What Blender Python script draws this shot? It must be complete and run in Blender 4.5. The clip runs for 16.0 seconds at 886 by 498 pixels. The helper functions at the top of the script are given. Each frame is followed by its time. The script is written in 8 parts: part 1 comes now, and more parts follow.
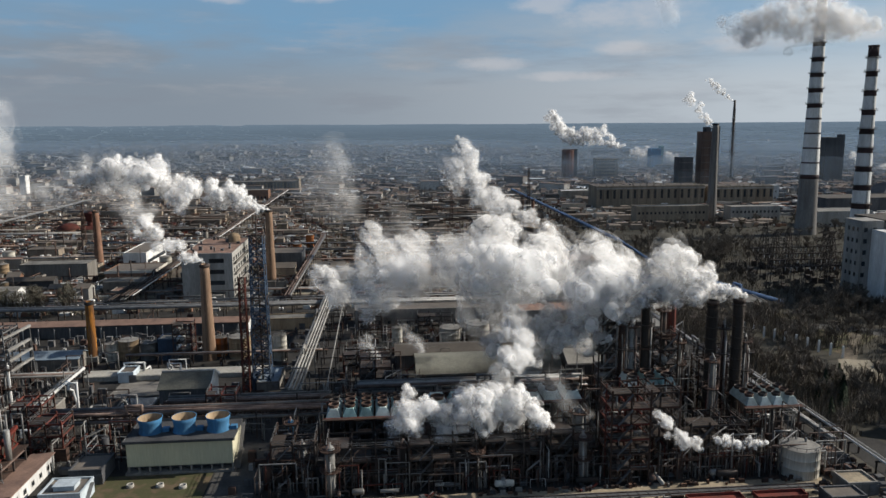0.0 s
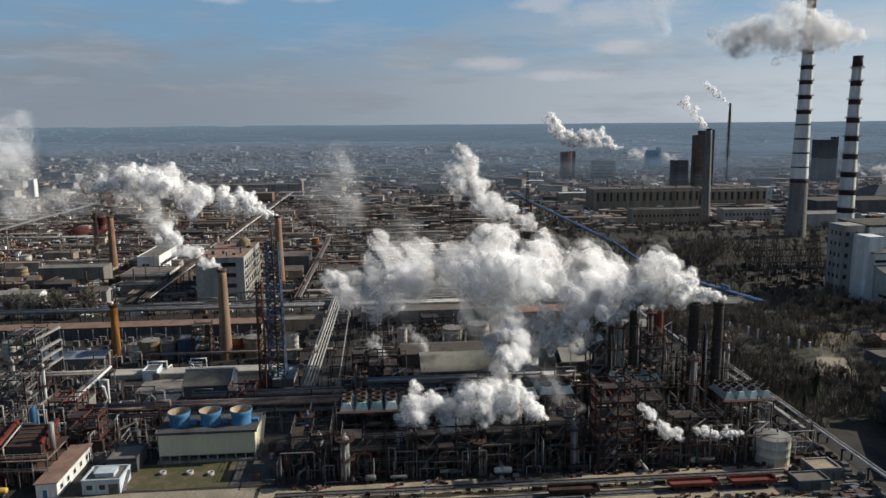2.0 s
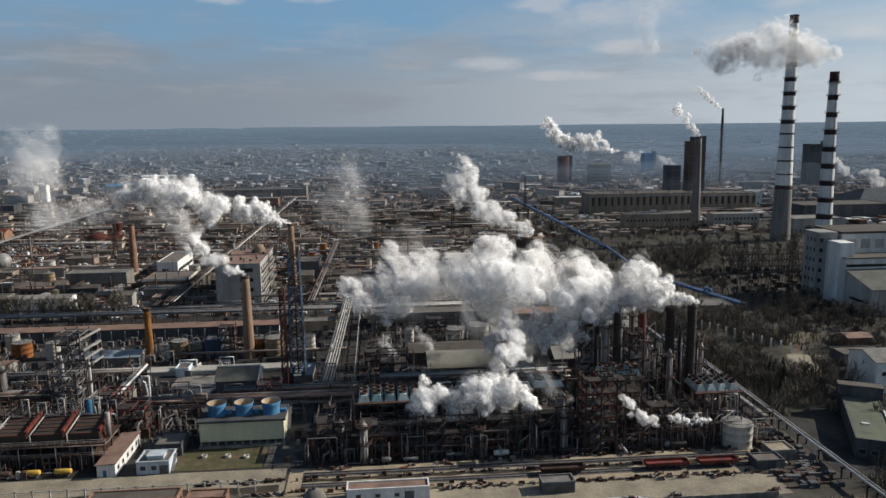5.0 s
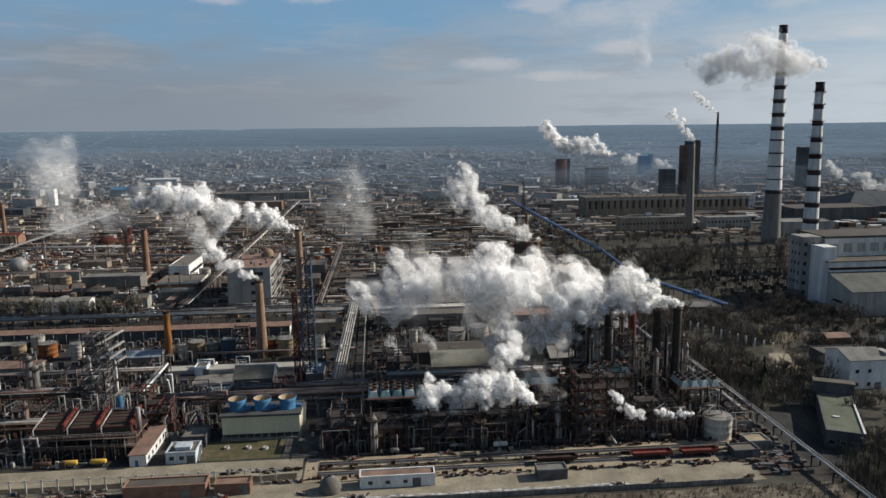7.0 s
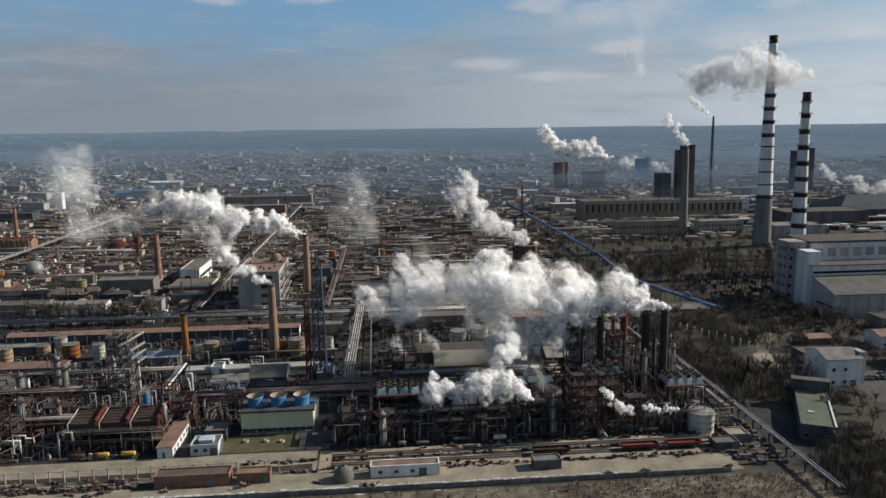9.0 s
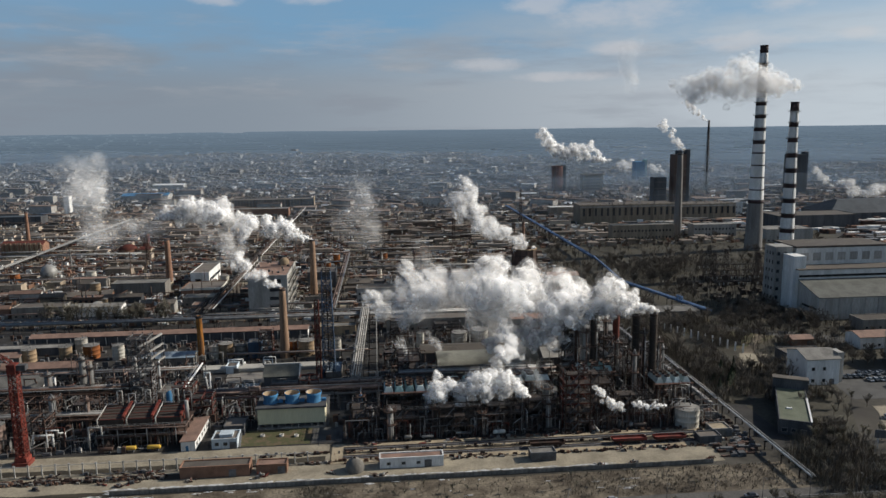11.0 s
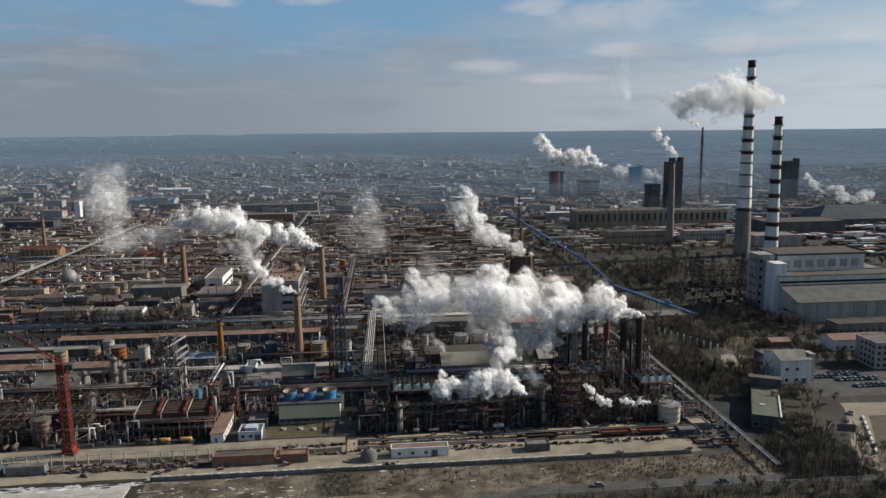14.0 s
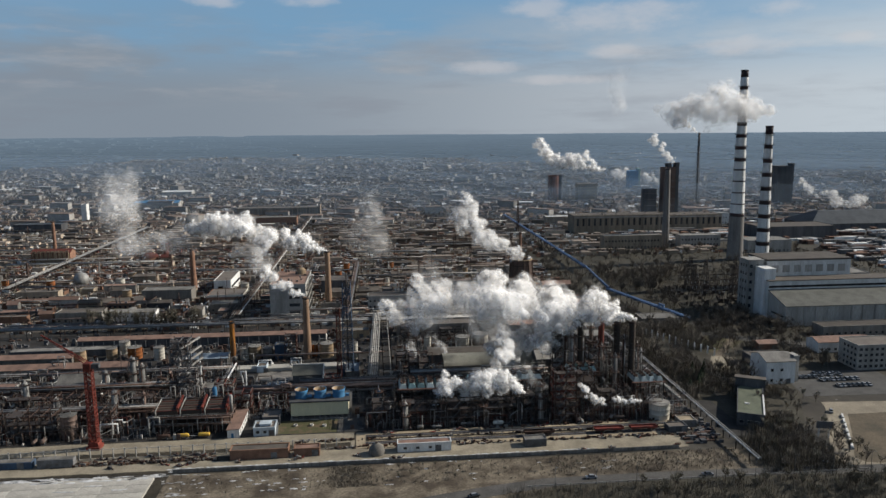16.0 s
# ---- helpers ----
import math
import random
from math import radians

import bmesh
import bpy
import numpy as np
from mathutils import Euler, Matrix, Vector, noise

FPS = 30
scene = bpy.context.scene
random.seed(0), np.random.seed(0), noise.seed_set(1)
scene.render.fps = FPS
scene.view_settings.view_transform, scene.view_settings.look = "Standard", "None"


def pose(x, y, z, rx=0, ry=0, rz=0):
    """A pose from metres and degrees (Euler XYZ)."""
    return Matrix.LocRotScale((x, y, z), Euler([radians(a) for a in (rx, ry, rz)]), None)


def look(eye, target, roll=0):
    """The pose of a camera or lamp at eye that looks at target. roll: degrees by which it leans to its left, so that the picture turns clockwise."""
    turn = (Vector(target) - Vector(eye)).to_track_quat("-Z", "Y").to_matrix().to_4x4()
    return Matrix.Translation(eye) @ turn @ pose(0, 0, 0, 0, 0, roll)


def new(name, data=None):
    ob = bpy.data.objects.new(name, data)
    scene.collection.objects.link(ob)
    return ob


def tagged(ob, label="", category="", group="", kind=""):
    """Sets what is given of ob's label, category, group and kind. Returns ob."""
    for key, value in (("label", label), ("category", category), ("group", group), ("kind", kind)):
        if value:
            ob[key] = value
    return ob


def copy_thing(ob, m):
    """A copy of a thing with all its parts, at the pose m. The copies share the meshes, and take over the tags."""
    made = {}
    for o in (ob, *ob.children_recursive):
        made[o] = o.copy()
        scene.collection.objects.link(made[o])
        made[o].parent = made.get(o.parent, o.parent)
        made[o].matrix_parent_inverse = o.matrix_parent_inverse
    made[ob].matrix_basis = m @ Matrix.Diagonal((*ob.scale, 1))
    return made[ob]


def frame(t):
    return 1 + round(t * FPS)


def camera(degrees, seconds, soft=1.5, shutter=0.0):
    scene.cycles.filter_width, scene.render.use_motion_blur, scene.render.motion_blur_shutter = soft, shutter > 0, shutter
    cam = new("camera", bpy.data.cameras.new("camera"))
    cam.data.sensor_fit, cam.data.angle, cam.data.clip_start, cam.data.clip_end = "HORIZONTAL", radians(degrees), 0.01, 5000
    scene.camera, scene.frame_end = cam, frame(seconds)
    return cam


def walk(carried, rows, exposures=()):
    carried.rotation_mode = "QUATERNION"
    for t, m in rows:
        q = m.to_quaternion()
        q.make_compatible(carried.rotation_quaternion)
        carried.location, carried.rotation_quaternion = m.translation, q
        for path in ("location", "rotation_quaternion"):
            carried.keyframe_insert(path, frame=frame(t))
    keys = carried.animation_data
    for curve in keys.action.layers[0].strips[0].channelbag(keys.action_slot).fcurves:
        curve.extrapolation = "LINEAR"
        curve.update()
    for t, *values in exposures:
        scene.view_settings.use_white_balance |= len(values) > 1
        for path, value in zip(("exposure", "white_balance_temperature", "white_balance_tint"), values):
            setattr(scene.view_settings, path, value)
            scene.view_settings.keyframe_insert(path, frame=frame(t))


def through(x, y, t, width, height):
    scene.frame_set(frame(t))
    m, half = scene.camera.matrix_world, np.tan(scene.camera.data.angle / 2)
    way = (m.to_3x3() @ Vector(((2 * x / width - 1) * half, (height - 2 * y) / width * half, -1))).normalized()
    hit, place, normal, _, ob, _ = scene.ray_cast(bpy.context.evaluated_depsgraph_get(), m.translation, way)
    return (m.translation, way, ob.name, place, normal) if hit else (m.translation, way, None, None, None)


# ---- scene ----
cam = camera(61.63, 16.0)
PATH = [
    (0, (0.81, -7.56, 83.95), (-7.21, 90.73, 67.37), -0.37),
    (1, (0.99, -15.80, 86.50), (-7.02, 82.49, 69.89), -0.42),
    (2, (1.14, -24.45, 89.07), (-6.84, 73.84, 72.43), -0.47),
    (3, (1.27, -33.37, 91.66), (-6.67, 64.92, 75.02), -0.52),
    (4, (1.38, -42.44, 94.28), (-6.52, 55.85, 77.64), -0.57),
    (5, (1.46, -51.60, 96.94), (-6.39, 46.70, 80.32), -0.61),
    (6, (1.52, -60.79, 99.64), (-6.27, 37.52, 83.04), -0.65),
    (7, (1.55, -69.97, 102.39), (-6.18, 28.34, 85.81), -0.68),
    (8, (1.56, -79.15, 105.18), (-6.11, 19.18, 88.63), -0.70),
    (9, (1.54, -88.30, 108.00), (-6.07, 10.03, 91.48), -0.71),
    (10, (1.48, -97.44, 110.85), (-6.05, 0.90, 94.36), -0.72),
    (11, (1.40, -106.57, 113.72), (-6.07, -8.22, 97.26), -0.71),
    (12, (1.29, -115.70, 116.58), (-6.11, -17.33, 100.17), -0.69),
    (13, (1.14, -124.81, 119.43), (-6.19, -26.43, 103.08), -0.66),
    (14, (0.96, -133.89, 122.25), (-6.31, -35.49, 105.95), -0.61),
    (15, (0.75, -142.89, 125.00), (-6.47, -44.48, 108.78), -0.55),
    (16, (0.49, -151.77, 127.67), (-6.66, -53.34, 111.53), -0.47),
]
walk(cam, [(t, look(eye, target, roll)) for t, eye, target, roll in PATH])

# world, sun and exposure
SUN_AZ, SUN_EL = 17.0, 30.0          # degrees: from +x towards +y, and above the horizon
world = bpy.data.worlds.new("sky")
scene.world = world
world.use_nodes = True
wn, wl = world.node_tree.nodes, world.node_tree.links
sky = wn.new("ShaderNodeTexSky")
sky.sky_type, sky.sun_disc = "NISHITA", False
sky.sun_elevation, sky.sun_rotation = radians(SUN_EL), radians(90 - SUN_AZ)
sky.air_density, sky.dust_density, sky.ozone_density = 1.0, 0.5, 2.0


def wnode(kind, **values):
    n = wn.new(kind)
    for key, value in values.items():
        n.inputs[key].default_value = value
    return n


def wmath(op, a, b):
    n = wn.new("ShaderNodeMath")
    n.operation = op
    for socket, value in zip(n.inputs, (a, b)):
        if isinstance(value, (int, float)):
            socket.default_value = value
        else:
            wl.new(value, socket)
    return n.outputs[0]


def wrange(value, a, b, c=0.0, d=1.0):
    n = wn.new("ShaderNodeMapRange")
    n.interpolation_type = "SMOOTHSTEP"
    wl.new(value, n.inputs["Value"])
    for key, v in zip(("From Min", "From Max", "To Min", "To Max"), (a, b, c, d)):
        n.inputs[key].default_value = v
    return n.outputs[0]


coord = wn.new("ShaderNodeTexCoord")
split = wn.new("ShaderNodeSeparateXYZ")
wl.new(coord.outputs["Generated"], split.inputs[0])
up = wmath("MAXIMUM", split.outputs["Z"], 0.0)
def cloud(scale, detail, rough, low, high, offset, squash=4.0):
    """Soft cloud texture over the sky's directions, flattened towards the horizon."""
    m = wn.new("ShaderNodeMapping")
    m.inputs["Location"].default_value = offset
    m.inputs["Scale"].default_value = (1.0, 1.0, squash)
    wl.new(coord.outputs["Generated"], m.inputs["Vector"])
    n = wnode("ShaderNodeTexNoise", Scale=scale, Detail=detail, Roughness=rough)
    wl.new(m.outputs[0], n.inputs["Vector"])
    return wrange(n.outputs["Fac"], low, high) if high > low else n.outputs["Fac"]


def puff(x, z, rx, rz):
    """One small flat cumulus: a soft oval round a direction."""
    a = wmath("POWER", wmath("ABSOLUTE", wmath("DIVIDE", wmath("SUBTRACT", split.outputs["X"], x), rx), 0), 2.0)
    b = wmath("POWER", wmath("ABSOLUTE", wmath("DIVIDE", wmath("SUBTRACT", split.outputs["Z"], z), rz), 0), 2.0)
    return wmath("SUBTRACT", 1.0, wmath("ADD", a, b))


def wmix(fac, a, b):
    n = wn.new("ShaderNodeMix")
    n.data_type = "RGBA"
    wl.new(fac, n.inputs["Factor"])
    for key, value in (("A", a), ("B", b)):
        socket = [s for s in n.inputs if s.name == key and s.type == "RGBA"][0]
        if isinstance(value, tuple):
            socket.default_value = value
        else:
            wl.new(value, socket)
    return [s for s in n.outputs if s.type == "RGBA"][0]


side = wrange(split.outputs["X"], -0.45, 0.55)
blue = wmix(wrange(up, 0.40, 0.16, 0.0, 0.85), sky.outputs[0], (1.75, 3.5, 5.5, 1))
haze = wmix(side, (2.5, 2.95, 3.5, 1), (5.6, 6.1, 6.6, 1))
veil = wmath("MULTIPLY", cloud(3.6, 7, 0.55, 0.30, 0.62, (3.1, 0.4, 0)), wrange(up, 0.175, 0.085, 0.0, 0.95))
veil = wmath("MAXIMUM", veil, wrange(up, 0.135, 0.04, 0.0, 0.97))
PUFFS = ((0.05, 0.150, 0.045, 0.015), (0.162, 0.135, 0.10, 0.020), (0.294, 0.095, 0.060, 0.011), (0.155, 0.094, 0.050, 0.009), (0.332, 0.136, 0.035, 0.011), (0.41, 0.099, 0.018, 0.007),
         (-0.022, 0.077, 0.050, 0.009), (-0.346, 0.156, 0.035, 0.009), (-0.241, 0.158, 0.045, 0.008), (0.10, 0.060, 0.07, 0.007))
field = puff(*PUFFS[0])
for one in PUFFS[1:]:
    field = wmath("MAXIMUM", field, puff(*one))
ragged_edge = wmath("MULTIPLY", wmath("SUBTRACT", cloud(16, 6, 0.62, 0, 0, (2.3, 1.6, 0), 2.2), 0.5), 3.4)
puffs = wmath("MULTIPLY", wrange(wmath("ADD", field, ragged_edge), -0.3, 1.2), 0.50)
streaks = wmath("MULTIPLY", cloud(8.0, 7, 0.6, 0.50, 0.70, (1.3, 5.6, 0), 6.0), wrange(up, 0.02, 0.06, 0.0, 0.30))
streaks = wmath("MULTIPLY", streaks, wrange(up, 0.16, 0.11))
dull = wmath("MULTIPLY", cloud(5.0, 7, 0.6, 0.46, 0.68, (7.7, 2.2, 0), 7.0), wrange(up, 0.14, 0.09, 0.0, 0.32))
grey = wmix(veil, blue, haze)
grey = wmix(dull, grey, (2.35, 2.55, 3.05, 1))
lit = wmix(streaks, grey, (4.5, 4.5, 4.75, 1))
white = wmix(puffs, lit, (6.2, 6.1, 6.3, 1))
white = wmix(wmath("MULTIPLY", wrange(split.outputs["X"], 0.1, 0.75), 0.34), white, (6.2, 7.5, 8.3, 1))
wl.new(white, wn["Background"].inputs["Color"])
wn["Background"].inputs["Strength"].default_value = 0.077
scene.cycles.transparent_max_bounces = 128
scene.cycles.max_bounces, scene.cycles.diffuse_bounces, scene.cycles.transmission_bounces = 32, 16, 24

sun = new("sun", bpy.data.lights.new("sun", "SUN"))
sun.data.energy, sun.data.angle, sun.data.color = 5.0, radians(0.6), (1.0, 0.945, 0.855)
sun.matrix_world = look((300 * math.cos(radians(SUN_AZ)) * math.cos(radians(SUN_EL)), 300 * math.sin(radians(SUN_AZ)) * math.cos(radians(SUN_EL)), 300 * math.sin(radians(SUN_EL))), (0, 0, 0))
scene.view_settings.exposure = 0.28

# ---- materials ----


def material(name, base, second=None, scale=1.0, mix=(0.4, 0.65), rough=0.8, metal=0.0, bump=0.25, vary=0.28, stain=0.55, island=False, streak=False):
    """A worn surface: two colours over large patches, fine grain, stains and relief; pieces vary by their own random value."""
    m = bpy.data.materials.new(name)
    m.use_nodes = True
    nt = m.node_tree
    ns, ln = nt.nodes, nt.links
    shader = ns["Principled BSDF"]
    shader.inputs["Roughness"].default_value, shader.inputs["Metallic"].default_value = rough, metal
    if rough >= 0.6:
        shader.inputs["Specular IOR Level"].default_value = 0.12
    second = second or tuple(c * 0.62 for c in base)
    if max(base) < 0.5:
        base, second = tuple(c * 0.85 for c in base), tuple(c * 0.77 for c in second)
    tc = ns.new("ShaderNodeTexCoord")
    vec = tc.outputs["Object"]
    if streak:
        mp = ns.new("ShaderNodeMapping")
        mp.inputs["Scale"].default_value = (1, 1, 0.12)
        ln.new(vec, mp.inputs["Vector"])
        vec = mp.outputs[0]

    def tex(sc, detail, low, high):
        n = ns.new("ShaderNodeTexNoise")
        n.inputs["Scale"].default_value, n.inputs["Detail"].default_value, n.inputs["Roughness"].default_value = sc, detail, 0.6
        ln.new(vec, n.inputs["Vector"])
        r = ns.new("ShaderNodeMapRange")
        r.inputs["From Min"].default_value, r.inputs["From Max"].default_value = low, high
        ln.new(n.outputs["Fac"], r.inputs["Value"])
        return r.outputs[0], n.outputs["Fac"]

    def blend(fac, a, b, kind="MIX"):
        n = ns.new("ShaderNodeMix")
        n.data_type, n.blend_type = "RGBA", kind
        if isinstance(fac, float):
            n.inputs["Factor"].default_value = fac
        else:
            ln.new(fac, n.inputs["Factor"])
        for key, value in (("A", a), ("B", b)):
            socket = [s for s in n.inputs if s.name == key and s.type == "RGBA"][0]
            if isinstance(value, tuple):
                socket.default_value = (*value, 1)
            else:
                ln.new(value, socket)
        return [s for s in n.outputs if s.type == "RGBA"][0]

    patch, _ = tex(0.22 * scale, 5, *mix)
    grain, raw = tex(2.6 * scale, 6, 0.35, 0.7)
    colour = blend(patch, tuple(base), tuple(second))
    g = ns.new("ShaderNodeMath")
    g.operation = "MULTIPLY"
    ln.new(grain, g.inputs[0])
    g.inputs[1].default_value = stain
    colour = blend(g.outputs[0], colour, tuple(c * 0.45 for c in second))
    if vary:
        src = ns.new("ShaderNodeNewGeometry").outputs["Random Per Island"] if island else ns.new("ShaderNodeObjectInfo").outputs["Random"]
        hsv = ns.new("ShaderNodeHueSaturation")
        r = ns.new("ShaderNodeMapRange")
        r.inputs["To Min"].default_value, r.inputs["To Max"].default_value = 1 - vary, 1 + vary
        ln.new(src, r.inputs["Value"])
        ln.new(r.outputs[0], hsv.inputs["Value"])
        ln.new(colour, hsv.inputs["Color"])
        colour = hsv.outputs[0]
    ln.new(colour, shader.inputs["Base Color"])
    if bump:
        b = ns.new("ShaderNodeBump")
        b.inputs["Strength"].default_value, b.inputs["Distance"].default_value = bump, 0.3
        ln.new(raw, b.inputs["Height"])
        ln.new(b.outputs[0], shader.inputs["Normal"])
    return m


M = {
    "concrete": material("concrete", (0.30, 0.275, 0.24), (0.19, 0.175, 0.155), streak=True),
    "chimney_concrete": material("chimney_concrete", (0.24, 0.225, 0.205), (0.16, 0.15, 0.14), streak=True),
    "dark_concrete": material("dark_concrete", (0.13, 0.13, 0.13), (0.08, 0.08, 0.085), streak=True),
    "pale_wall": material("pale_wall", (0.46, 0.44, 0.40), (0.33, 0.31, 0.28), streak=True, vary=0.2),
    "white_paint": material("white_paint", (0.72, 0.71, 0.68), (0.52, 0.51, 0.48), streak=True, vary=0.1),
    "band_paint": material("band_paint", (0.085, 0.055, 0.055), (0.05, 0.04, 0.04), streak=True),
    "brick": material("brick", (0.27, 0.15, 0.10), (0.19, 0.11, 0.075), scale=1.5),
    "tan_brick": material("tan_brick", (0.34, 0.225, 0.15), (0.25, 0.16, 0.105), scale=1.5, streak=True),
    "orange_rust": material("orange_rust", (0.42, 0.17, 0.03), (0.16, 0.075, 0.03), scale=2.0, mix=(0.42, 0.55), streak=True),
    "rust": material("rust", (0.12, 0.07, 0.052), (0.06, 0.045, 0.038), scale=2.0),
    "red_steel": material("red_steel", (0.17, 0.05, 0.037), (0.09, 0.036, 0.028), scale=2.0),
    "crane_red": material("crane_red", (0.24, 0.052, 0.036), (0.12, 0.036, 0.028), scale=2.0),
    "dark_steel": material("dark_steel", (0.055, 0.052, 0.05), (0.085, 0.058, 0.045), scale=2.0, rough=0.65),
    "soot_steel": material("soot_steel", (0.05, 0.043, 0.037), (0.075, 0.056, 0.044), scale=1.0, rough=0.7, streak=True),
    "grey_steel": material("grey_steel", (0.20, 0.20, 0.20), (0.13, 0.12, 0.11), scale=2.0, rough=0.6),
    "pipe_lagging": material("pipe_lagging", (0.24, 0.235, 0.225), (0.15, 0.14, 0.13), scale=2.0, rough=0.5, metal=0.2, vary=0.4),
    "rust_pipe": material("rust_pipe", (0.24, 0.175, 0.145), (0.13, 0.09, 0.075), scale=2.0, rough=0.7, vary=0.35),
    "vessel": material("vessel", (0.30, 0.29, 0.27), (0.18, 0.17, 0.15), scale=1.5, rough=0.5, vary=0.45),
    # one cream cladding in two tones: front shade and lit end put into the colours
    "shaded_cladding": material("shaded_cladding", (0.58, 0.54, 0.37), (0.50, 0.47, 0.33), streak=True, vary=0.05, stain=0.25),
    "lit_cladding": material("lit_cladding", (0.62, 0.58, 0.42), (0.5, 0.46, 0.33), streak=True, vary=0.05, stain=0.25),
    "blue_paint": material("blue_paint", (0.075, 0.235, 0.42), (0.07, 0.17, 0.29), streak=True, stain=0.3),
    "blue_steel": material("blue_steel", (0.075, 0.12, 0.185), (0.065, 0.085, 0.12), streak=True),
    "teal_paint": material("teal_paint", (0.30, 0.45, 0.44), (0.20, 0.31, 0.31), scale=2.0, stain=0.3),
    "light_teal": material("light_teal", (0.50, 0.57, 0.55), (0.32, 0.37, 0.36), scale=2.0, stain=0.4),
    "felt_roof": material("felt_roof", (0.125, 0.108, 0.094), (0.19, 0.163, 0.135), scale=0.8, vary=0.4),
    "pale_roof": material("pale_roof", (0.25, 0.235, 0.21), (0.15, 0.14, 0.125), scale=0.8, vary=0.3),
    "brown_roof": material("brown_roof", (0.29, 0.185, 0.14), (0.20, 0.132, 0.105), scale=1.0, vary=0.2),
    "olive_roof": material("olive_roof", (0.16, 0.17, 0.12), (0.12, 0.13, 0.092), scale=1.0, vary=0.1),
    "beige_tank": material("beige_tank", (0.48, 0.36, 0.23), (0.34, 0.24, 0.15), streak=True),
    "cream_tank": material("cream_tank", (0.62, 0.58, 0.50), (0.45, 0.42, 0.36), streak=True),
    "orange_tank": material("orange_tank", (0.48, 0.17, 0.05), (0.32, 0.12, 0.05), streak=True),
    "glass": material("glass", (0.025, 0.03, 0.035), (0.045, 0.05, 0.055), rough=0.12, bump=0, vary=0.4),
    "asphalt": material("asphalt", (0.115, 0.11, 0.102), (0.085, 0.081, 0.076), scale=0.6, vary=0),
    "road_asphalt": material("road_asphalt", (0.125, 0.118, 0.108), (0.085, 0.08, 0.074), scale=0.6, vary=0),
    "sand": material("sand", (0.43, 0.35, 0.24), (0.29, 0.235, 0.165), scale=0.5, vary=0),
    "pale_dirt": material("pale_dirt", (0.37, 0.32, 0.235), (0.25, 0.215, 0.16), scale=0.6, vary=0),
    "slab": material("slab", (0.49, 0.46, 0.40), (0.40, 0.375, 0.33), scale=0.5, vary=0.15),
    "dry_grass": material("dry_grass", (0.16, 0.125, 0.085), (0.105, 0.088, 0.062), scale=0.5, vary=0),
    "lawn": material("lawn", (0.085, 0.088, 0.042), (0.17, 0.125, 0.08), scale=1.4, mix=(0.48, 0.60), vary=0),
    "snow": material("snow", (0.70, 0.70, 0.70), (0.40, 0.38, 0.35), scale=2.0, vary=0),
    "bark": material("bark", (0.105, 0.083, 0.064), (0.075, 0.06, 0.048), scale=3.0),
    "twigs": material("twigs", (0.22, 0.19, 0.155), (0.16, 0.135, 0.11), scale=1.0, bump=0, vary=0.3),
    "pale_twigs": material("pale_twigs", (0.29, 0.26, 0.195), (0.20, 0.178, 0.135), scale=1.0, bump=0, vary=0.25),
    "evergreen": material("evergreen", (0.03, 0.042, 0.022), (0.02, 0.03, 0.016), scale=1.0, vary=0.3),
    "wagon_red": material("wagon_red", (0.25, 0.06, 0.045), (0.15, 0.055, 0.045), streak=True),
    "yellow_paint": material("yellow_paint", (0.52, 0.33, 0.05), (0.36, 0.22, 0.05), streak=True),
    "car_paint": material("car_paint", (0.15, 0.155, 0.165), (0.12, 0.125, 0.135), rough=0.3, bump=0, vary=0.9, stain=0.1),
    "yard_asphalt": material("yard_asphalt", (0.06, 0.055, 0.05), (0.038, 0.036, 0.033), scale=0.8, vary=0, stain=0.6),
    "vault_roof": material("vault_roof", (0.15, 0.148, 0.125), (0.105, 0.102, 0.09), scale=0.8, vary=0.1),
    "slate_roof": material("slate_roof", (0.085, 0.095, 0.105), (0.06, 0.068, 0.076), scale=0.4, vary=0.1),
    "blue_sheet": material("blue_sheet", (0.27, 0.33, 0.38), (0.19, 0.23, 0.27), scale=0.8, vary=0.1),
    "basin_water": material("basin_water", (0.02, 0.024, 0.026), (0.03, 0.034, 0.036), rough=0.15, bump=0.05, vary=0),
    "pipe_blue": material("pipe_blue", (0.17, 0.26, 0.41), (0.12, 0.18, 0.29), scale=1.0, vary=0.2),
    "grey_roof": material("grey_roof", (0.15, 0.15, 0.13), (0.115, 0.113, 0.10), scale=0.8, vary=0.1),
    "pale_blue": material("pale_blue", (0.56, 0.62, 0.65), (0.42, 0.47, 0.50), streak=True),
    "lot_sand": material("lot_sand", (0.35, 0.30, 0.22), (0.25, 0.212, 0.16), scale=0.5, vary=0),
    "cream_wall": material("cream_wall", (0.40, 0.325, 0.24), (0.27, 0.22, 0.165), streak=True),
    "tower_brown": material("tower_brown", (0.20, 0.13, 0.10), (0.12, 0.085, 0.07), streak=True),
    "tower_red": material("tower_red", (0.24, 0.105, 0.08), (0.16, 0.08, 0.062), streak=True),
    "rubber": material("rubber", (0.02, 0.02, 0.02), rough=0.85, vary=0),
}


def town_edge(u):
    """How far the town reaches before the forest begins."""
    return min(2516 + 2.3 * max(0, u + 1247), 3050) - 1150 * min(1.0, max(0.0, (u - 350) / 700))


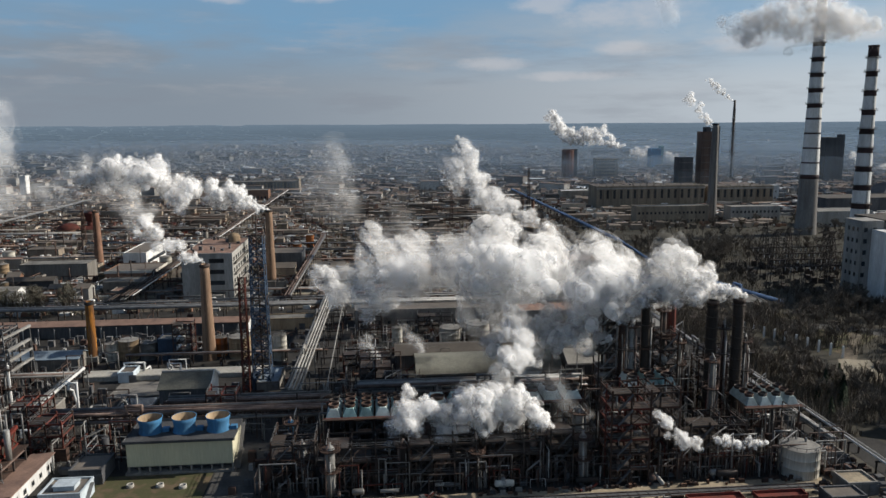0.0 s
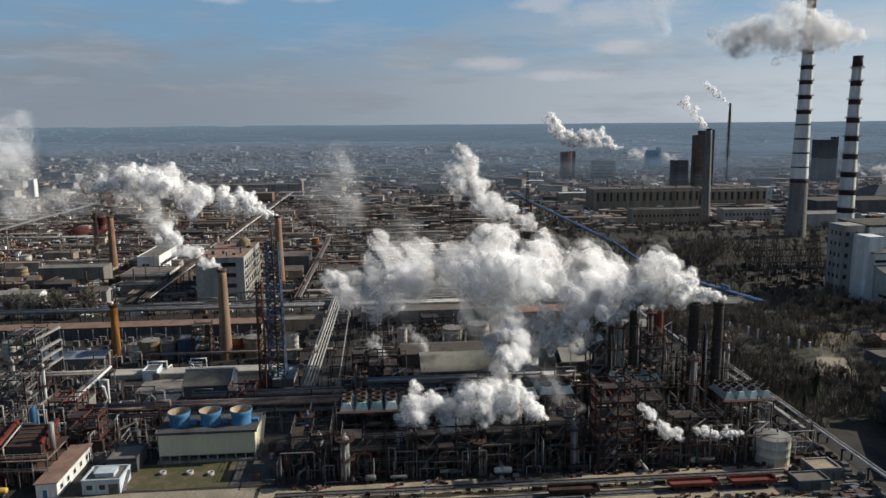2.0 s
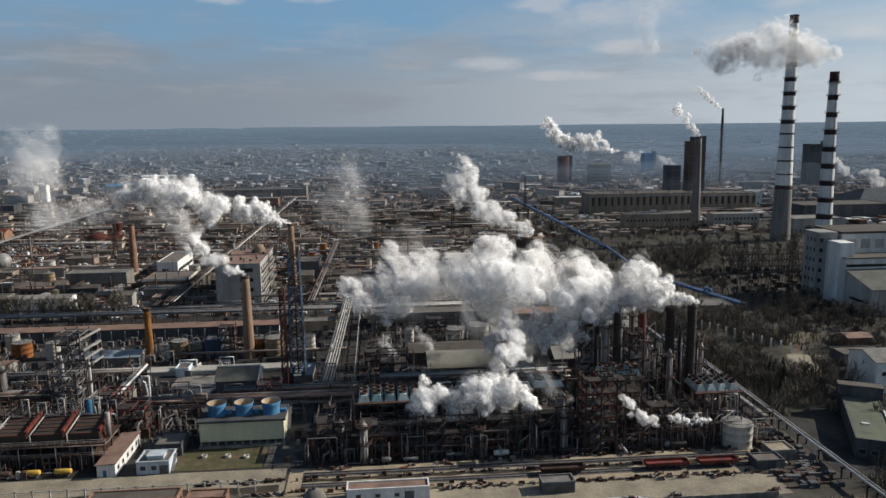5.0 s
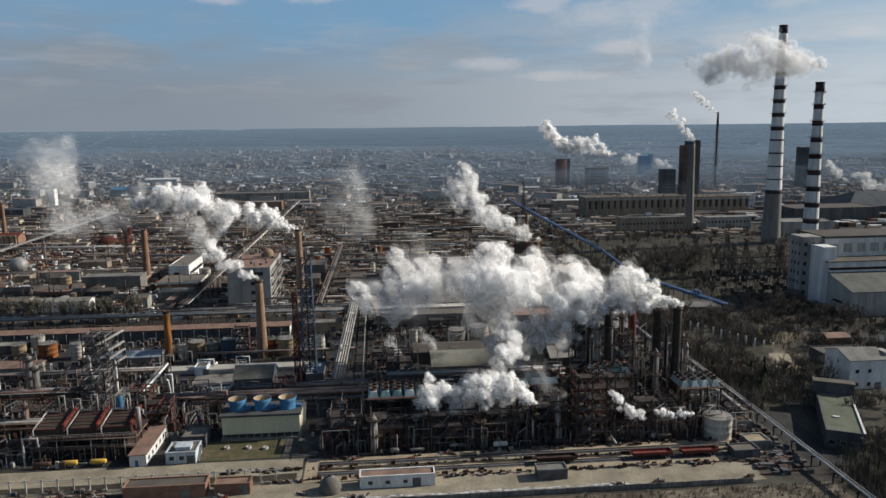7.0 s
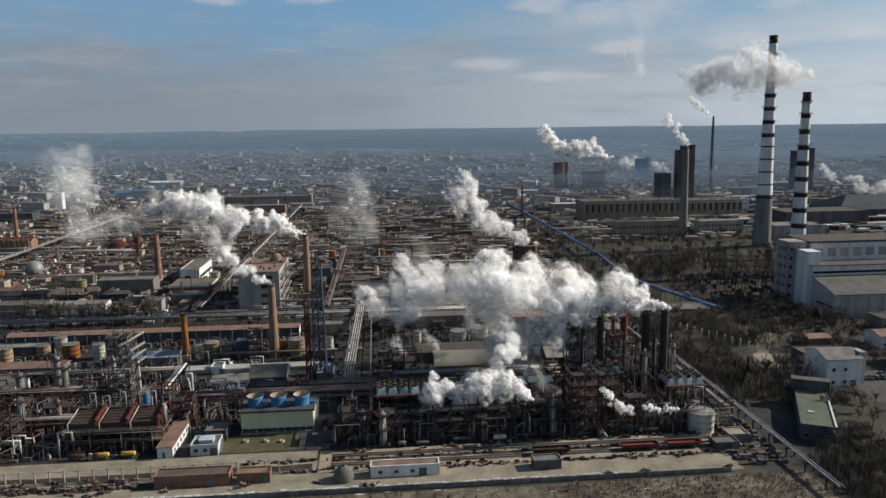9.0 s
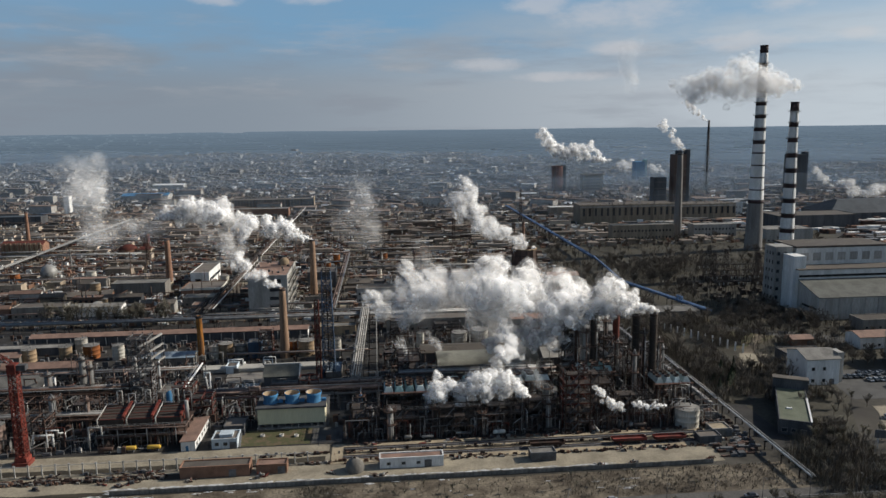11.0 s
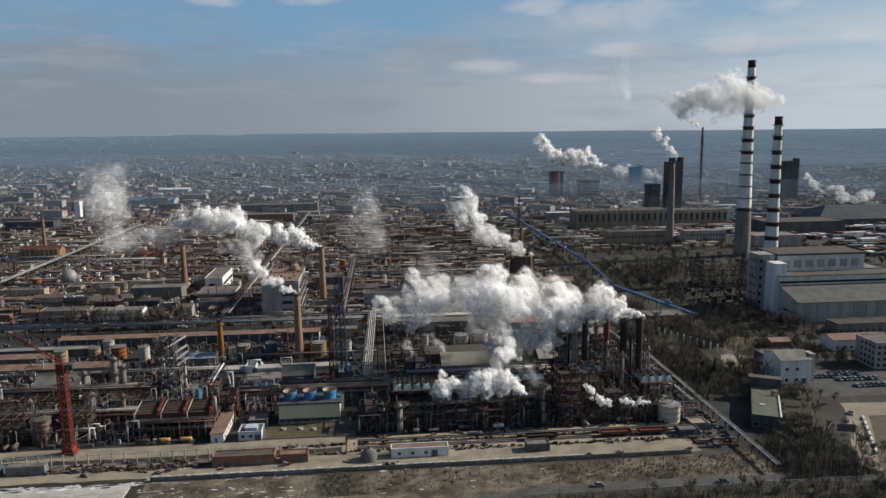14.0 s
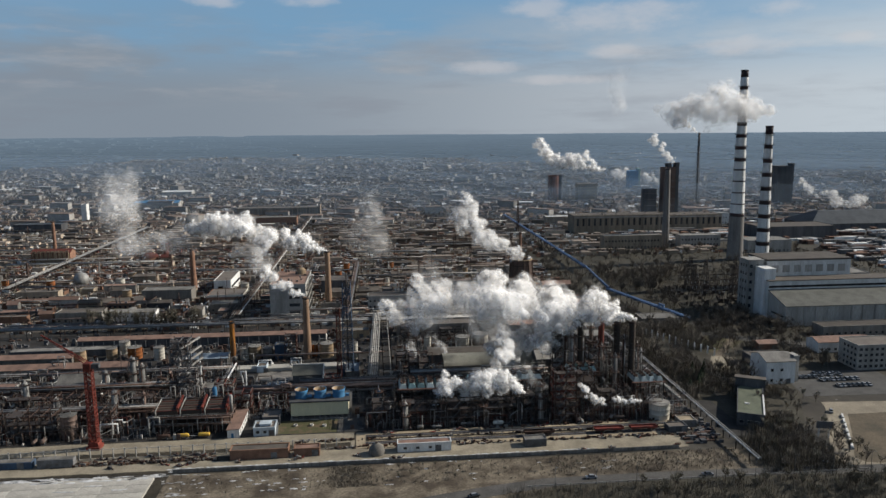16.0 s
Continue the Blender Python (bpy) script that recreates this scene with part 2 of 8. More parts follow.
TOWN = {
    "town_white": material("town_white", (0.68, 0.67, 0.65), (0.52, 0.51, 0.50), scale=0.3, vary=0.25, island=True, bump=0),
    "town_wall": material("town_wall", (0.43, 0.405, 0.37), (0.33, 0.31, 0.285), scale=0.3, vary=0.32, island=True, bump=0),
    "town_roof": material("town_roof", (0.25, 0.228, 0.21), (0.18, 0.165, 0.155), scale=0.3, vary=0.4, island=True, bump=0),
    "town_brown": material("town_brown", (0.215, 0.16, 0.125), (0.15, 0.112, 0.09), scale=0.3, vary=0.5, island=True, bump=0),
    "town_wood": material("town_wood", (0.23, 0.21, 0.185), (0.175, 0.16, 0.142), scale=0.3, vary=0.3, island=True, bump=0),
}

# ---- mesh helpers ----
TURN = 9.5                            # the works' grid is turned by this much
GRID = Matrix.Rotation(radians(TURN), 4, "Z")


class Build:
    def __init__(self):
        self.v, self.f, self.s = [], [], []

    def add(self, verts, faces, smooth=False):
        k = len(self.v)
        self.v += [tuple(p) for p in verts]
        self.f += [tuple(i + k for i in f) for f in faces]
        self.s += [smooth] * len(faces)
        return self

    def box(self, x0, x1, y0, y1, z0, z1, inset=0.0):
        i = inset
        vs = [(x0, y0, z0), (x1, y0, z0), (x1, y1, z0), (x0, y1, z0), (x0 + i, y0 + i, z1), (x1 - i, y0 + i, z1), (x1 - i, y1 - i, z1), (x0 + i, y1 - i, z1)]
        return self.add(vs, [(3, 2, 1, 0), (4, 5, 6, 7), (0, 1, 5, 4), (1, 2, 6, 5), (2, 3, 7, 6), (3, 0, 4, 7)])

    def bar(self, p, q, w, h=None):
        p, q = Vector(p), Vector(q)
        d = (q - p).normalized()
        side = d.cross(Vector((0, 0, 1)))
        side = side.normalized() if side.length > 1e-4 else Vector((1, 0, 0))
        top = side.cross(d)
        a, b = side * (w / 2), top * ((h or w) / 2)
        vs = [e + s for e in (p, q) for s in (-a - b, a - b, a + b, -a + b)]
        return self.add(vs, [(0, 1, 2, 3), (7, 6, 5, 4), (0, 4, 5, 1), (1, 5, 6, 2), (2, 6, 7, 3), (3, 7, 4, 0)])

    def cyl(self, p, q, r, r2=None, n=10, caps=True):
        p, q, r2 = Vector(p), Vector(q), r if r2 is None else r2
        d = (q - p).normalized()
        a = d.cross(Vector((0, 0, 1)) if abs(d.z) < 0.9 else Vector((1, 0, 0))).normalized()
        b = d.cross(a)
        ring = [(math.cos(2 * math.pi * i / n), math.sin(2 * math.pi * i / n)) for i in range(n)]
        vs = [p + (a * c + b * s) * r for c, s in ring] + [q + (a * c + b * s) * r2 for c, s in ring]
        self.add(vs, [(i, (i + 1) % n, n + (i + 1) % n, n + i) for i in range(n)], True)
        if caps:
            k = len(self.v) - 2 * n
            self.f += [tuple(k + i for i in reversed(range(n))), tuple(k + n + i for i in range(n))]
            self.s += [False, False]
        return self

    def pipe(self, pts, r, n=7):
        for a, b in zip(pts, pts[1:]):
            d = (Vector(b) - Vector(a)).normalized() * r * 0.8
            self.cyl(Vector(a) - d, Vector(b) + d, r, n=n)
        return self

    def lathe(self, prof, x=0, y=0, n=16, axis="z", smooth=True):
        rings = []
        for r, z in prof:
            rings.append([(x + r * math.cos(2 * math.pi * i / n), y + r * math.sin(2 * math.pi * i / n), z) for i in range(n)])
        vs = [p for ring in rings for p in ring]
        fs = [(j * n + i, j * n + (i + 1) % n, (j + 1) * n + (i + 1) % n, (j + 1) * n + i) for j in range(len(prof) - 1) for i in range(n)]
        self.add(vs, fs, smooth)
        return self

    def mesh(self, name, mat):
        me = bpy.data.meshes.new(name)
        me.from_pydata(self.v, [], self.f)
        me.polygons.foreach_set("use_smooth", self.s)
        me.materials.append(mat)
        return me


def part(name, b, mat, parent, label=""):
    ob = new(name, b.mesh(name, M[mat] if isinstance(mat, str) else mat) if isinstance(b, Build) else b)
    ob.parent = parent
    if label:
        ob["label"] = label
    return ob


def piece(name, mesh, parent, x=0.0, y=0.0, z=0.0, rz=0.0):
    ob = new(name, mesh)
    ob.parent = parent
    ob.location, ob.rotation_euler = (x, y, z), (0, 0, radians(rz))
    return ob


def spot(u, v, z=0.0, rz=0.0):
    return GRID @ pose(u, v, z, 0, 0, rz)


def thing(name, u, v, label, category, group="", z=0.0, rz=0.0):
    ob = new(name)
    ob.empty_display_size = 1
    ob.matrix_world = spot(u, v, z, rz)
    return tagged(ob, label, category, group)


def structure(name, b, mat, label="", category="", kind="structure"):
    ob = new(name, b.mesh(name, M[mat] if isinstance(mat, str) else mat))
    ob.matrix_world = GRID
    return tagged(ob, label, category, "", kind)

# ---- ground and roads ----
RNG = random.Random(7)
TAKEN = []                            # plan rectangles already built on


def free(u0, u1, v0, v1):
    return all(u1 < a or u0 > b or v1 < c or v0 > d for a, b, c, d in TAKEN)


def take(u0, u1, v0, v1):
    TAKEN.append((u0, u1, v0, v1))


def ground_material():
    m = material("soil", (0.072, 0.063, 0.05), (0.047, 0.043, 0.037), scale=0.10, vary=0, mix=(0.42, 0.58))
    nt = m.node_tree
    ns, ln = nt.nodes, nt.links
    shader = ns["Principled BSDF"]
    old = shader.inputs["Base Color"].links[0].from_socket
    tc = ns.new("ShaderNodeTexCoord")
    for sc, low, high, colour in ((0.035, 0.56, 0.64, (0.075, 0.068, 0.056)), (0.011, 0.55, 0.66, (0.058, 0.05, 0.04)), (0.09, 0.64, 0.70, (0.055, 0.053, 0.052)), (0.16, 0.70, 0.74, (0.17, 0.16, 0.145))):
        n = ns.new("ShaderNodeTexNoise")
        n.inputs["Scale"].default_value, n.inputs["Detail"].default_value = sc, 6
        ln.new(tc.outputs["Object"], n.inputs["Vector"])
        r = ns.new("ShaderNodeMapRange")
        r.inputs["From Min"].default_value, r.inputs["From Max"].default_value = low, high
        ln.new(n.outputs["Fac"], r.inputs["Value"])
        x = ns.new("ShaderNodeMix")
        x.data_type = "RGBA"
        ln.new(r.outputs[0], x.inputs["Factor"])
        a, b = [s for s in x.inputs if s.type == "RGBA"]
        ln.new(old, a)
        b.default_value = (*colour, 1)
        old = [s for s in x.outputs if s.type == "RGBA"][0]
    ln.new(old, shader.inputs["Base Color"])
    return m


M["soil"] = ground_material()
M["wood_floor"] = material("wood_floor", (0.085, 0.075, 0.056), (0.055, 0.05, 0.037), scale=0.25, vary=0, stain=0.6)
M["works_ground"] = material("works_ground", (0.24, 0.20, 0.155), (0.11, 0.095, 0.078), scale=0.16, vary=0, mix=(0.36, 0.62), stain=0.6)
M["dark_weeds"] = material("dark_weeds", (0.07, 0.058, 0.042), (0.04, 0.036, 0.028), scale=0.8, vary=0, stain=0.6)
M["waste"] = material("waste", (0.27, 0.225, 0.165), (0.095, 0.075, 0.055), scale=0.42, vary=0, mix=(0.38, 0.60), stain=0.75)
RISE = 78.0                           # height of the wooded rim of the plain


def terrain(u, v):
    k = (math.hypot(u, v) - 2500) / 2280
    return RISE * k ** 1.5 if k > 0 else 0.0


gb = Build()
rings, n = [2500 * (i / 6) for i in range(1, 7)] + [2500 + 2280 * i / 12 for i in range(1, 13)], 96
gb.add([(0, 0, 0)] + [(r * math.cos(2 * math.pi * i / n), r * math.sin(2 * math.pi * i / n), terrain(r, 0)) for r in rings for i in range(n)],
       [(0, 1 + i, 1 + (i + 1) % n) for i in range(n)] + [(1 + j * n + i, 1 + (j + 1) * n + i, 1 + (j + 1) * n + (i + 1) % n, 1 + j * n + (i + 1) % n) for j in range(len(rings) - 1) for i in range(n)])
structure("ground", gb, "soil", "brown winter ground of bare soil and cinders")


def sheet(name, pts, z, mat, label):
    b = Build()
    n = len(pts)
    b.add([(u, v, z) for u, v in pts] + [(u, v, -0.2) for u, v in pts], [tuple(range(n))] + [(i, n + i, n + (i + 1) % n, (i + 1) % n) for i in range(n)])
    return structure(name, b, mat, label)


def ragged(u0, u1, v0, v1, n, amp, seed):
    r = random.Random(seed)
    lower = [(u0 + (u1 - u0) * i / n, v0 + r.uniform(-amp, amp)) for i in range(n + 1)]
    upper = [(u1 - (u1 - u0) * i / n, v1 + r.uniform(-amp, amp)) for i in range(n + 1)]
    return lower + upper


sheet("road", [(-110, 46), (-50, 72), (-10, 84), (15, 90.5), (40, 95.3), (76, 95.6), (119, 95.2), (165, 92), (420, 82), (420, 90), (165, 99), (119, 101), (76, 102), (35, 101.5), (15, 98), (-4, 93.6), (-30, 87), (-60, 77), (-120, 52)], 0.10, "road_asphalt", "grey asphalt road with worn edges")
sheet("waste_ground", ragged(-103, 118, 58, 119.5, 24, 0.7, 1), 0.05, "waste", "dead brown grass on waste ground")
sheet("road_scrub", [(10, 40), (420, 40), (420, 84), (165, 93), (119, 95.4), (76, 95.8), (40, 95.4), (20, 90)], 0.07, "wood_floor", "dark brown scrub ground below the road")
sheet("dirt_road", ragged(-240, 100, 122.6, 134.5, 30, 0.5, 2), 0.06, "pale_dirt", "pale dirt road beside the works wall")
sheet("dirt_strip", ragged(-240, -34.5, 134.0, 144.2, 20, 0.5, 12), 0.045, "pale_dirt", "pale dusty strip beside the works road")
sheet("track_bed", ragged(-34, 104, 135.2, 150.5, 24, 0.5, 3), 0.07, "sand", "sandy track bed in front of the works")
sheet("wood_floor", ragged(121, 440, 172, 625, 30, 1.5, 10), 0.02, "wood_floor", "dark brown leaf litter below bare trees")
sheet("scrub_floor", [(120, 96), (141.5, 97), (150, 108), (153.4, 127), (173, 166), (178, 172), (121, 174)], 0.035, "wood_floor", "dark brown scrub ground beside the houses")
sheet("office_floor", [(184, 207), (440, 205), (440, 288), (160, 300), (150, 222)], 0.03, "wood_floor", "dark brown ground round the offices")
sheet("works_yard", ragged(-300, 117, 151.6, 332, 30, 0.5, 9), 0.03, "yard_asphalt", "oil-stained dark asphalt and cinder works yard")
sheet("works_ground", ragged(-560, 119, 333, 905, 40, 2.5, 13), 0.02, "works_ground", "patchy brown cinder ground between the works halls")
for k, (v, u0, u1, w) in enumerate(((362, -300, 110, 5), (408, -330, 40, 4), (442, -280, 116, 6), (490, -380, 60, 5), (533, -300, 115, 5), (580, -420, 100, 7), (628, -360, 118, 6), (676, -440, 60, 8), (735, -460, 112, 8), (800, -500, 100, 9))):
    sheet("yard_road", ragged(u0, u1, v, v + w, 26, 0.8, 40 + k), 0.05, ("pale_dirt", "asphalt", "lot_sand")[k % 3], "worn works road of dirt and concrete between halls")
sheet("weed_strip", ragged(-238, -34, 121.6, 123.6, 40, 0.5, 31), 0.075, "dark_weeds", "dark weeds and dead grass along the wall")
sheet("weed_strip", ragged(-150, -62, 130.2, 133.6, 30, 0.7, 32), 0.085, "dark_weeds", "dark weeds and litter beside the works fence")
sheet("weed_strip", ragged(-30, 100, 142.0, 144.4, 40, 0.6, 33), 0.085, "dark_weeds", "oily dark ground between the railway tracks")
# strip behind the fence, its shade put in by the dark colour
sheet("weed_strip", ragged(-238, -36, 137.4, 141.2, 40, 0.8, 34), 0.065, "dark_weeds", "weeds behind the post fence, shade put in as dark colour")
# flat sheet: the shade of a sunken ditch is only its dark colour
sheet("ditch", [(-107.5, 60), (-103.4, 60), (-103.2, 119.4), (-106.8, 119.6)], 0.065, "dark_weeds", "flat strip beside the concrete yard, dark like a shaded ditch")
sheet("works_road", ragged(-240, -35, 143.5, 151.5, 20, 0.4, 4), 0.08, "pale_dirt", "pale dusty works road")
sheet("side_road", ragged(-42, -31, 153, 200, 6, 0.4, 5), 0.06, "asphalt", "grey concrete works road beside the cooling tower")
sheet("lawn", ragged(-69, -42.5, 153, 167.5, 8, 0.4, 6), 0.07, "lawn", "dull winter lawn with bare patches")
sheet("sand_lot", [(181, 162.3), (178.8, 155.5), (166.5, 134.5), (156, 116), (148.5, 106), (141.2, 102.2), (133, 99.5), (150, 95), (300, 90), (330, 158), (209, 160.1)], 0.06, "lot_sand", "open sandy lot with wheel tracks")
sheet("grass_island", [(184, 147), (172, 126), (159.4, 105.8), (161.3, 101.5), (166, 100), (290, 104), (300, 140), (203, 147)], 0.12, "dry_grass", "brown grass island in the sandy lot")
sheet("car_park", [(178, 170), (232, 168), (236, 203), (184, 206)], 0.06, "asphalt", "grey asphalt car park")
sheet("grass_strip", [(146, 286), (176, 300), (196, 262), (168, 240), (158, 252)], 0.045, "lawn", "dull olive winter grass beside the fence")
sheet("side_yard", [(141, 191), (150, 190), (175, 232), (162, 236)], 0.055, "pale_dirt", "pale trodden dirt between bare trees")
sheet("side_track", [(137, 176), (140, 176), (141, 190), (158, 220), (193, 268), (190, 270), (153, 222), (136, 192)], 0.05, "waste", "pale dirt track through bare trees")
sheet("plant_road", [(232, 238), (330, 232), (330, 246), (236, 252), (150, 300), (146, 294)], 0.05, "asphalt", "grey road beside the power plant")
# dark sheet left of the house: its shade put into the colour
sheet("shaded_yard", [(119, 128), (131, 128), (131, 170), (119, 172)], 0.045, "yard_asphalt", "asphalt yard beside the pipeline, darkened for the shade of the house")

# raised concrete yard with snow
yard = Build()
yard.box(-240, -107.6, 60, 117, 0, 0.9)
yard_ob = structure("yard", yard, "slab", "pale concrete yard of slabs with old snow")
sl = Build()
sl.box(-3.9, 3.9, -2.9, 2.9, 0, 0.06, 0.02)
slab_mesh = sl.mesh("slab", M["slab"])
for i in range(17):
    for j in range(9):
        ob = new("slab", slab_mesh)
        ob.parent = yard_ob
        ob.location = (-111.8 - 8 * i, 66.2 + 6 * j, 0.9 + RNG.uniform(0, 0.03))


snow = Build()


def snow_patch(u, v, a, b, seed, z=0.0):
    r = random.Random(seed)
    n = 18
    k = [r.uniform(0.45, 1.25) for _ in range(n)]
    ring = [(u + a * k[i] * math.cos(2 * math.pi * i / n), v + b * k[i] * math.sin(2 * math.pi * i / n)) for i in range(n)]
    vs = [(x, y, z) for x, y in ring] + [(u + (x - u) * 0.8, v + (y - v) * 0.8, z + 0.12) for x, y in ring]
    snow.add(vs, [(i, (i + 1) % n, n + (i + 1) % n, n + i) for i in range(n)] + [tuple(range(n, 2 * n))])


for i in range(150):
    snow_patch(RNG.uniform(-104, 70) if i < 70 else RNG.uniform(-104, -50), RNG.choice((122.4, 122.6, 122.8, 119.3, 112, 114, 108, 104)) + RNG.uniform(-1.2, 0.8), RNG.uniform(0.3, 2.0), RNG.uniform(0.1, 0.45), i, 0.06)
for i in range(120):
    snow_patch(-103 + 165 * i / 120 + RNG.uniform(-1, 1), 124.2 + RNG.uniform(-0.4, 0.6), RNG.uniform(0.8, 2.6), RNG.uniform(0.2, 0.6), 800 + i, 0.08)
for i in range(60):
    snow_patch(RNG.uniform(-235, -106), 118.6 + RNG.uniform(0, 2.2), RNG.uniform(1, 6), RNG.uniform(0.3, 1.0), 500 + i, 0.06)
for i in range(70):
    snow_patch(RNG.uniform(-235, -110), RNG.choice((62, 70, 85, 100, 108, 112, 115.6, 116, 116, 116)) + RNG.uniform(-1, 0.5), RNG.uniform(1, 6), RNG.uniform(0.2, 1.0), 200 + i, 0.95)
structure("snow_patches", snow, "snow", "dirty patches of old snow", kind="stuff")

# ---- concrete wall of panels along the dirt road ----
wall = structure("boundary_wall", Build().box(-102, 96, 120.72, 120.98, 0, 0.25), "concrete", "grey precast concrete panel wall on a footing")
pn = Build().box(-1.47, 1.47, -0.06, 0.06, 0, 1.35)
for i in range(4):
    pn.box(-1.3 + i * 0.66, -0.75 + i * 0.66, -0.1, -0.06, 0.2, 1.2)
panel_mesh = pn.mesh("panel", M["concrete"])
post_mesh = Build().box(-0.14, 0.14, -0.16, 0.16, 0, 1.75).mesh("post", M["concrete"])
for i in range(65):
    piece("panel", panel_mesh, wall, -100.4 + 3.03 * i, 120.85, 0.25 + RNG.uniform(-0.05, 0.05))
    piece("post", post_mesh, wall, -101.9 + 3.03 * i, 120.85, 0)

# white post fence along the works road
fence = structure("post_fence", Build().box(-222, -40, 136.28, 136.32, 2.2, 2.25), "grey_steel", "fence of white concrete posts with rails")
fp = Build().box(-0.17, 0.17, -0.17, 0.17, 0, 4.3).box(-0.42, 0.42, -0.14, 0.14, 4.3, 4.5)
fp_mesh = fp.mesh("post", M["pale_wall"])
for i in range(42):
    piece("post", fp_mesh, fence, -220 + 4.35 * i, 136.5, 0)
for z in (0.4, 4.1):
    part("wire", Build().bar((-222, 136.3, z), (-40, 136.3, z), 0.16), "pale_wall", fence)

# low fence of posts by the woods
fence2 = structure("wood_fence", Build().bar((141, 280, 2.4), (164, 236, 2.4), 0.08), "grey_steel", "line of pale fence posts by the trees")
fence_post = Build().box(-0.3, 0.3, -0.3, 0.3, 0, 4.6).mesh("post", M["white_paint"])
for i in range(12):
    k = i / 11
    piece("post", fence_post, fence2, 141 + 23 * k, 280 - 44 * k, 0)

# rails
def track(u0, u1, v):
    t = structure("railway_track", Build().box(u0, u1, v - 1.5, v + 1.5, 0, 0.14, 0.02), "dark_concrete", "rusty railway track on sleepers in sand")
    for s in (-0.76, 0.76):
        part("rail", Build().box(u0, u1, v + s - 0.05, v + s + 0.05, 0.14, 0.34), "rust", t)
    sm = Build().box(-0.13, 0.13, -1.35, 1.35, 0.10, 0.22).mesh("sleeper", M["dark_concrete"])
    k = int((u1 - u0) / 2.4)
    for i in range(k):
        piece("sleeper", sm, t, u0 + 0.8 + 2.4 * i, v)


track(-30, 100, 140.0)
track(-30, 100, 146.6)

# far woods and town
far = Build()
for i in range(3400):
    r, a = RNG.uniform(1950, 4740), radians(RNG.uniform(38, 132))
    u, v = r * math.cos(a), r * math.sin(a)
    edge = town_edge(u) + RNG.uniform(-120, 120)
    if v < edge:
        continue
    w, d, h, z = RNG.uniform(200, 480), RNG.uniform(90, 200), RNG.uniform(6, 11), terrain(u, v)
    far.box(u - w / 2, u + w / 2, v - d / 2, v + d / 2, z - 9, z + h, RNG.uniform(9, 18))


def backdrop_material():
    m = material("hazed_forest", (0.035, 0.045, 0.052), (0.028, 0.036, 0.043), scale=0.02, vary=0.1, island=True, bump=0)
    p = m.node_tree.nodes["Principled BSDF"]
    # blue glow stands in for distance haze, stronger farther off
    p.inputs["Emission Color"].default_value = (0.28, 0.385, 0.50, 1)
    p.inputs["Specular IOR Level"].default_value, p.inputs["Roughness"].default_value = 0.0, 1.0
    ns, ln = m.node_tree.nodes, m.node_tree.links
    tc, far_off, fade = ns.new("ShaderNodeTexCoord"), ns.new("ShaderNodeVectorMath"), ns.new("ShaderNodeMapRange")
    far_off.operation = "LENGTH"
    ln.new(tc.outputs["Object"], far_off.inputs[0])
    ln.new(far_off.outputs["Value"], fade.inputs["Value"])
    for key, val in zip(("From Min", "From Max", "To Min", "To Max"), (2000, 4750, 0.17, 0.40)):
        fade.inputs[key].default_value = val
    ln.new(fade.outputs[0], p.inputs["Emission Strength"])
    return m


structure("backdrop_forest", far, backdrop_material(), "far forest along the horizon, glowing blue for haze", kind="backdrop")
town = {k: Build() for k in TOWN}
v = 850.0
while v < 3600:
    u = -0.70 * v - 120
    while u < 0.78 * v + 120:
        vv = v + RNG.uniform(-13, 13)
        gap = RNG.uniform(2, 10) * (0.5 + v / 1700)
        if vv > town_edge(u):
            u += 60
            continue
        kind, g = RNG.random(), terrain(u, vv)
        if kind < 0.60:
            for _ in range(1 if v > 1500 else 2):
                x, y, s, h = u + RNG.uniform(0, gap), vv + RNG.uniform(-7, 7), RNG.uniform(3, 8), RNG.uniform(2.5, 5.5)
                town["town_wood"].box(x, x + s, y, y + s * 0.8, g - 1, g + h, s * 0.3)
        else:
            big = 0.0
            if kind < 0.955:
                w, d, h = RNG.uniform(4, 10), RNG.uniform(5, 10), RNG.uniform(1.6, 3.4)
            elif kind < 0.99:
                w, d, h = RNG.uniform(14, 44), RNG.uniform(9, 20), RNG.uniform(3, 5.5)
            else:
                w, d, h = RNG.uniform(20, 42), 12, RNG.uniform(8, 13)
            spin = RNG.uniform(-0.95, 0.25) if w < 14 else RNG.choice((-0.1, -0.1, -0.55, -0.75)) + RNG.uniform(-0.12, 0.12)
            c, s = math.cos(spin), math.sin(spin)
            marks = {k: len(town[k].v) for k in town}
            town["town_wall"].box(u, u + w, vv, vv + d, g - 1, g + h)
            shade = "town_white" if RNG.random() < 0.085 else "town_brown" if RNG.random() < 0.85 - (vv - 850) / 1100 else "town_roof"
            if w < 14:
                m = (vv + vv + d) / 2
                town[shade].add([(u - 0.4, vv - 0.5, g + h), (u + w + 0.4, vv - 0.5, g + h), (u + w + 0.4, m, g + h + 2.4), (u - 0.4, m, g + h + 2.4), (u + w + 0.4, vv + d + 0.5, g + h), (u - 0.4, vv + d + 0.5, g + h)],
                                      [(0, 1, 2, 3), (3, 2, 4, 5), (1, 4, 2), (0, 3, 5)])
            else:
                town[shade].box(u - 0.4, u + w + 0.4, vv - 0.4, vv + d + 0.4, g + h, g + h + 0.7, 0.2)
            for k, mark in marks.items():
                town[k].v[mark:] = [(u + (x - u) * c - (y - vv) * s, vv + (x - u) * s + (y - vv) * c, z) for x, y, z in town[k].v[mark:]]
            gap += w
        u += gap
    v += 10 + v * 0.0068
structure("town_walls", town["town_wall"], TOWN["town_wall"], "pale walls of houses and blocks in the far town", kind="stuff")
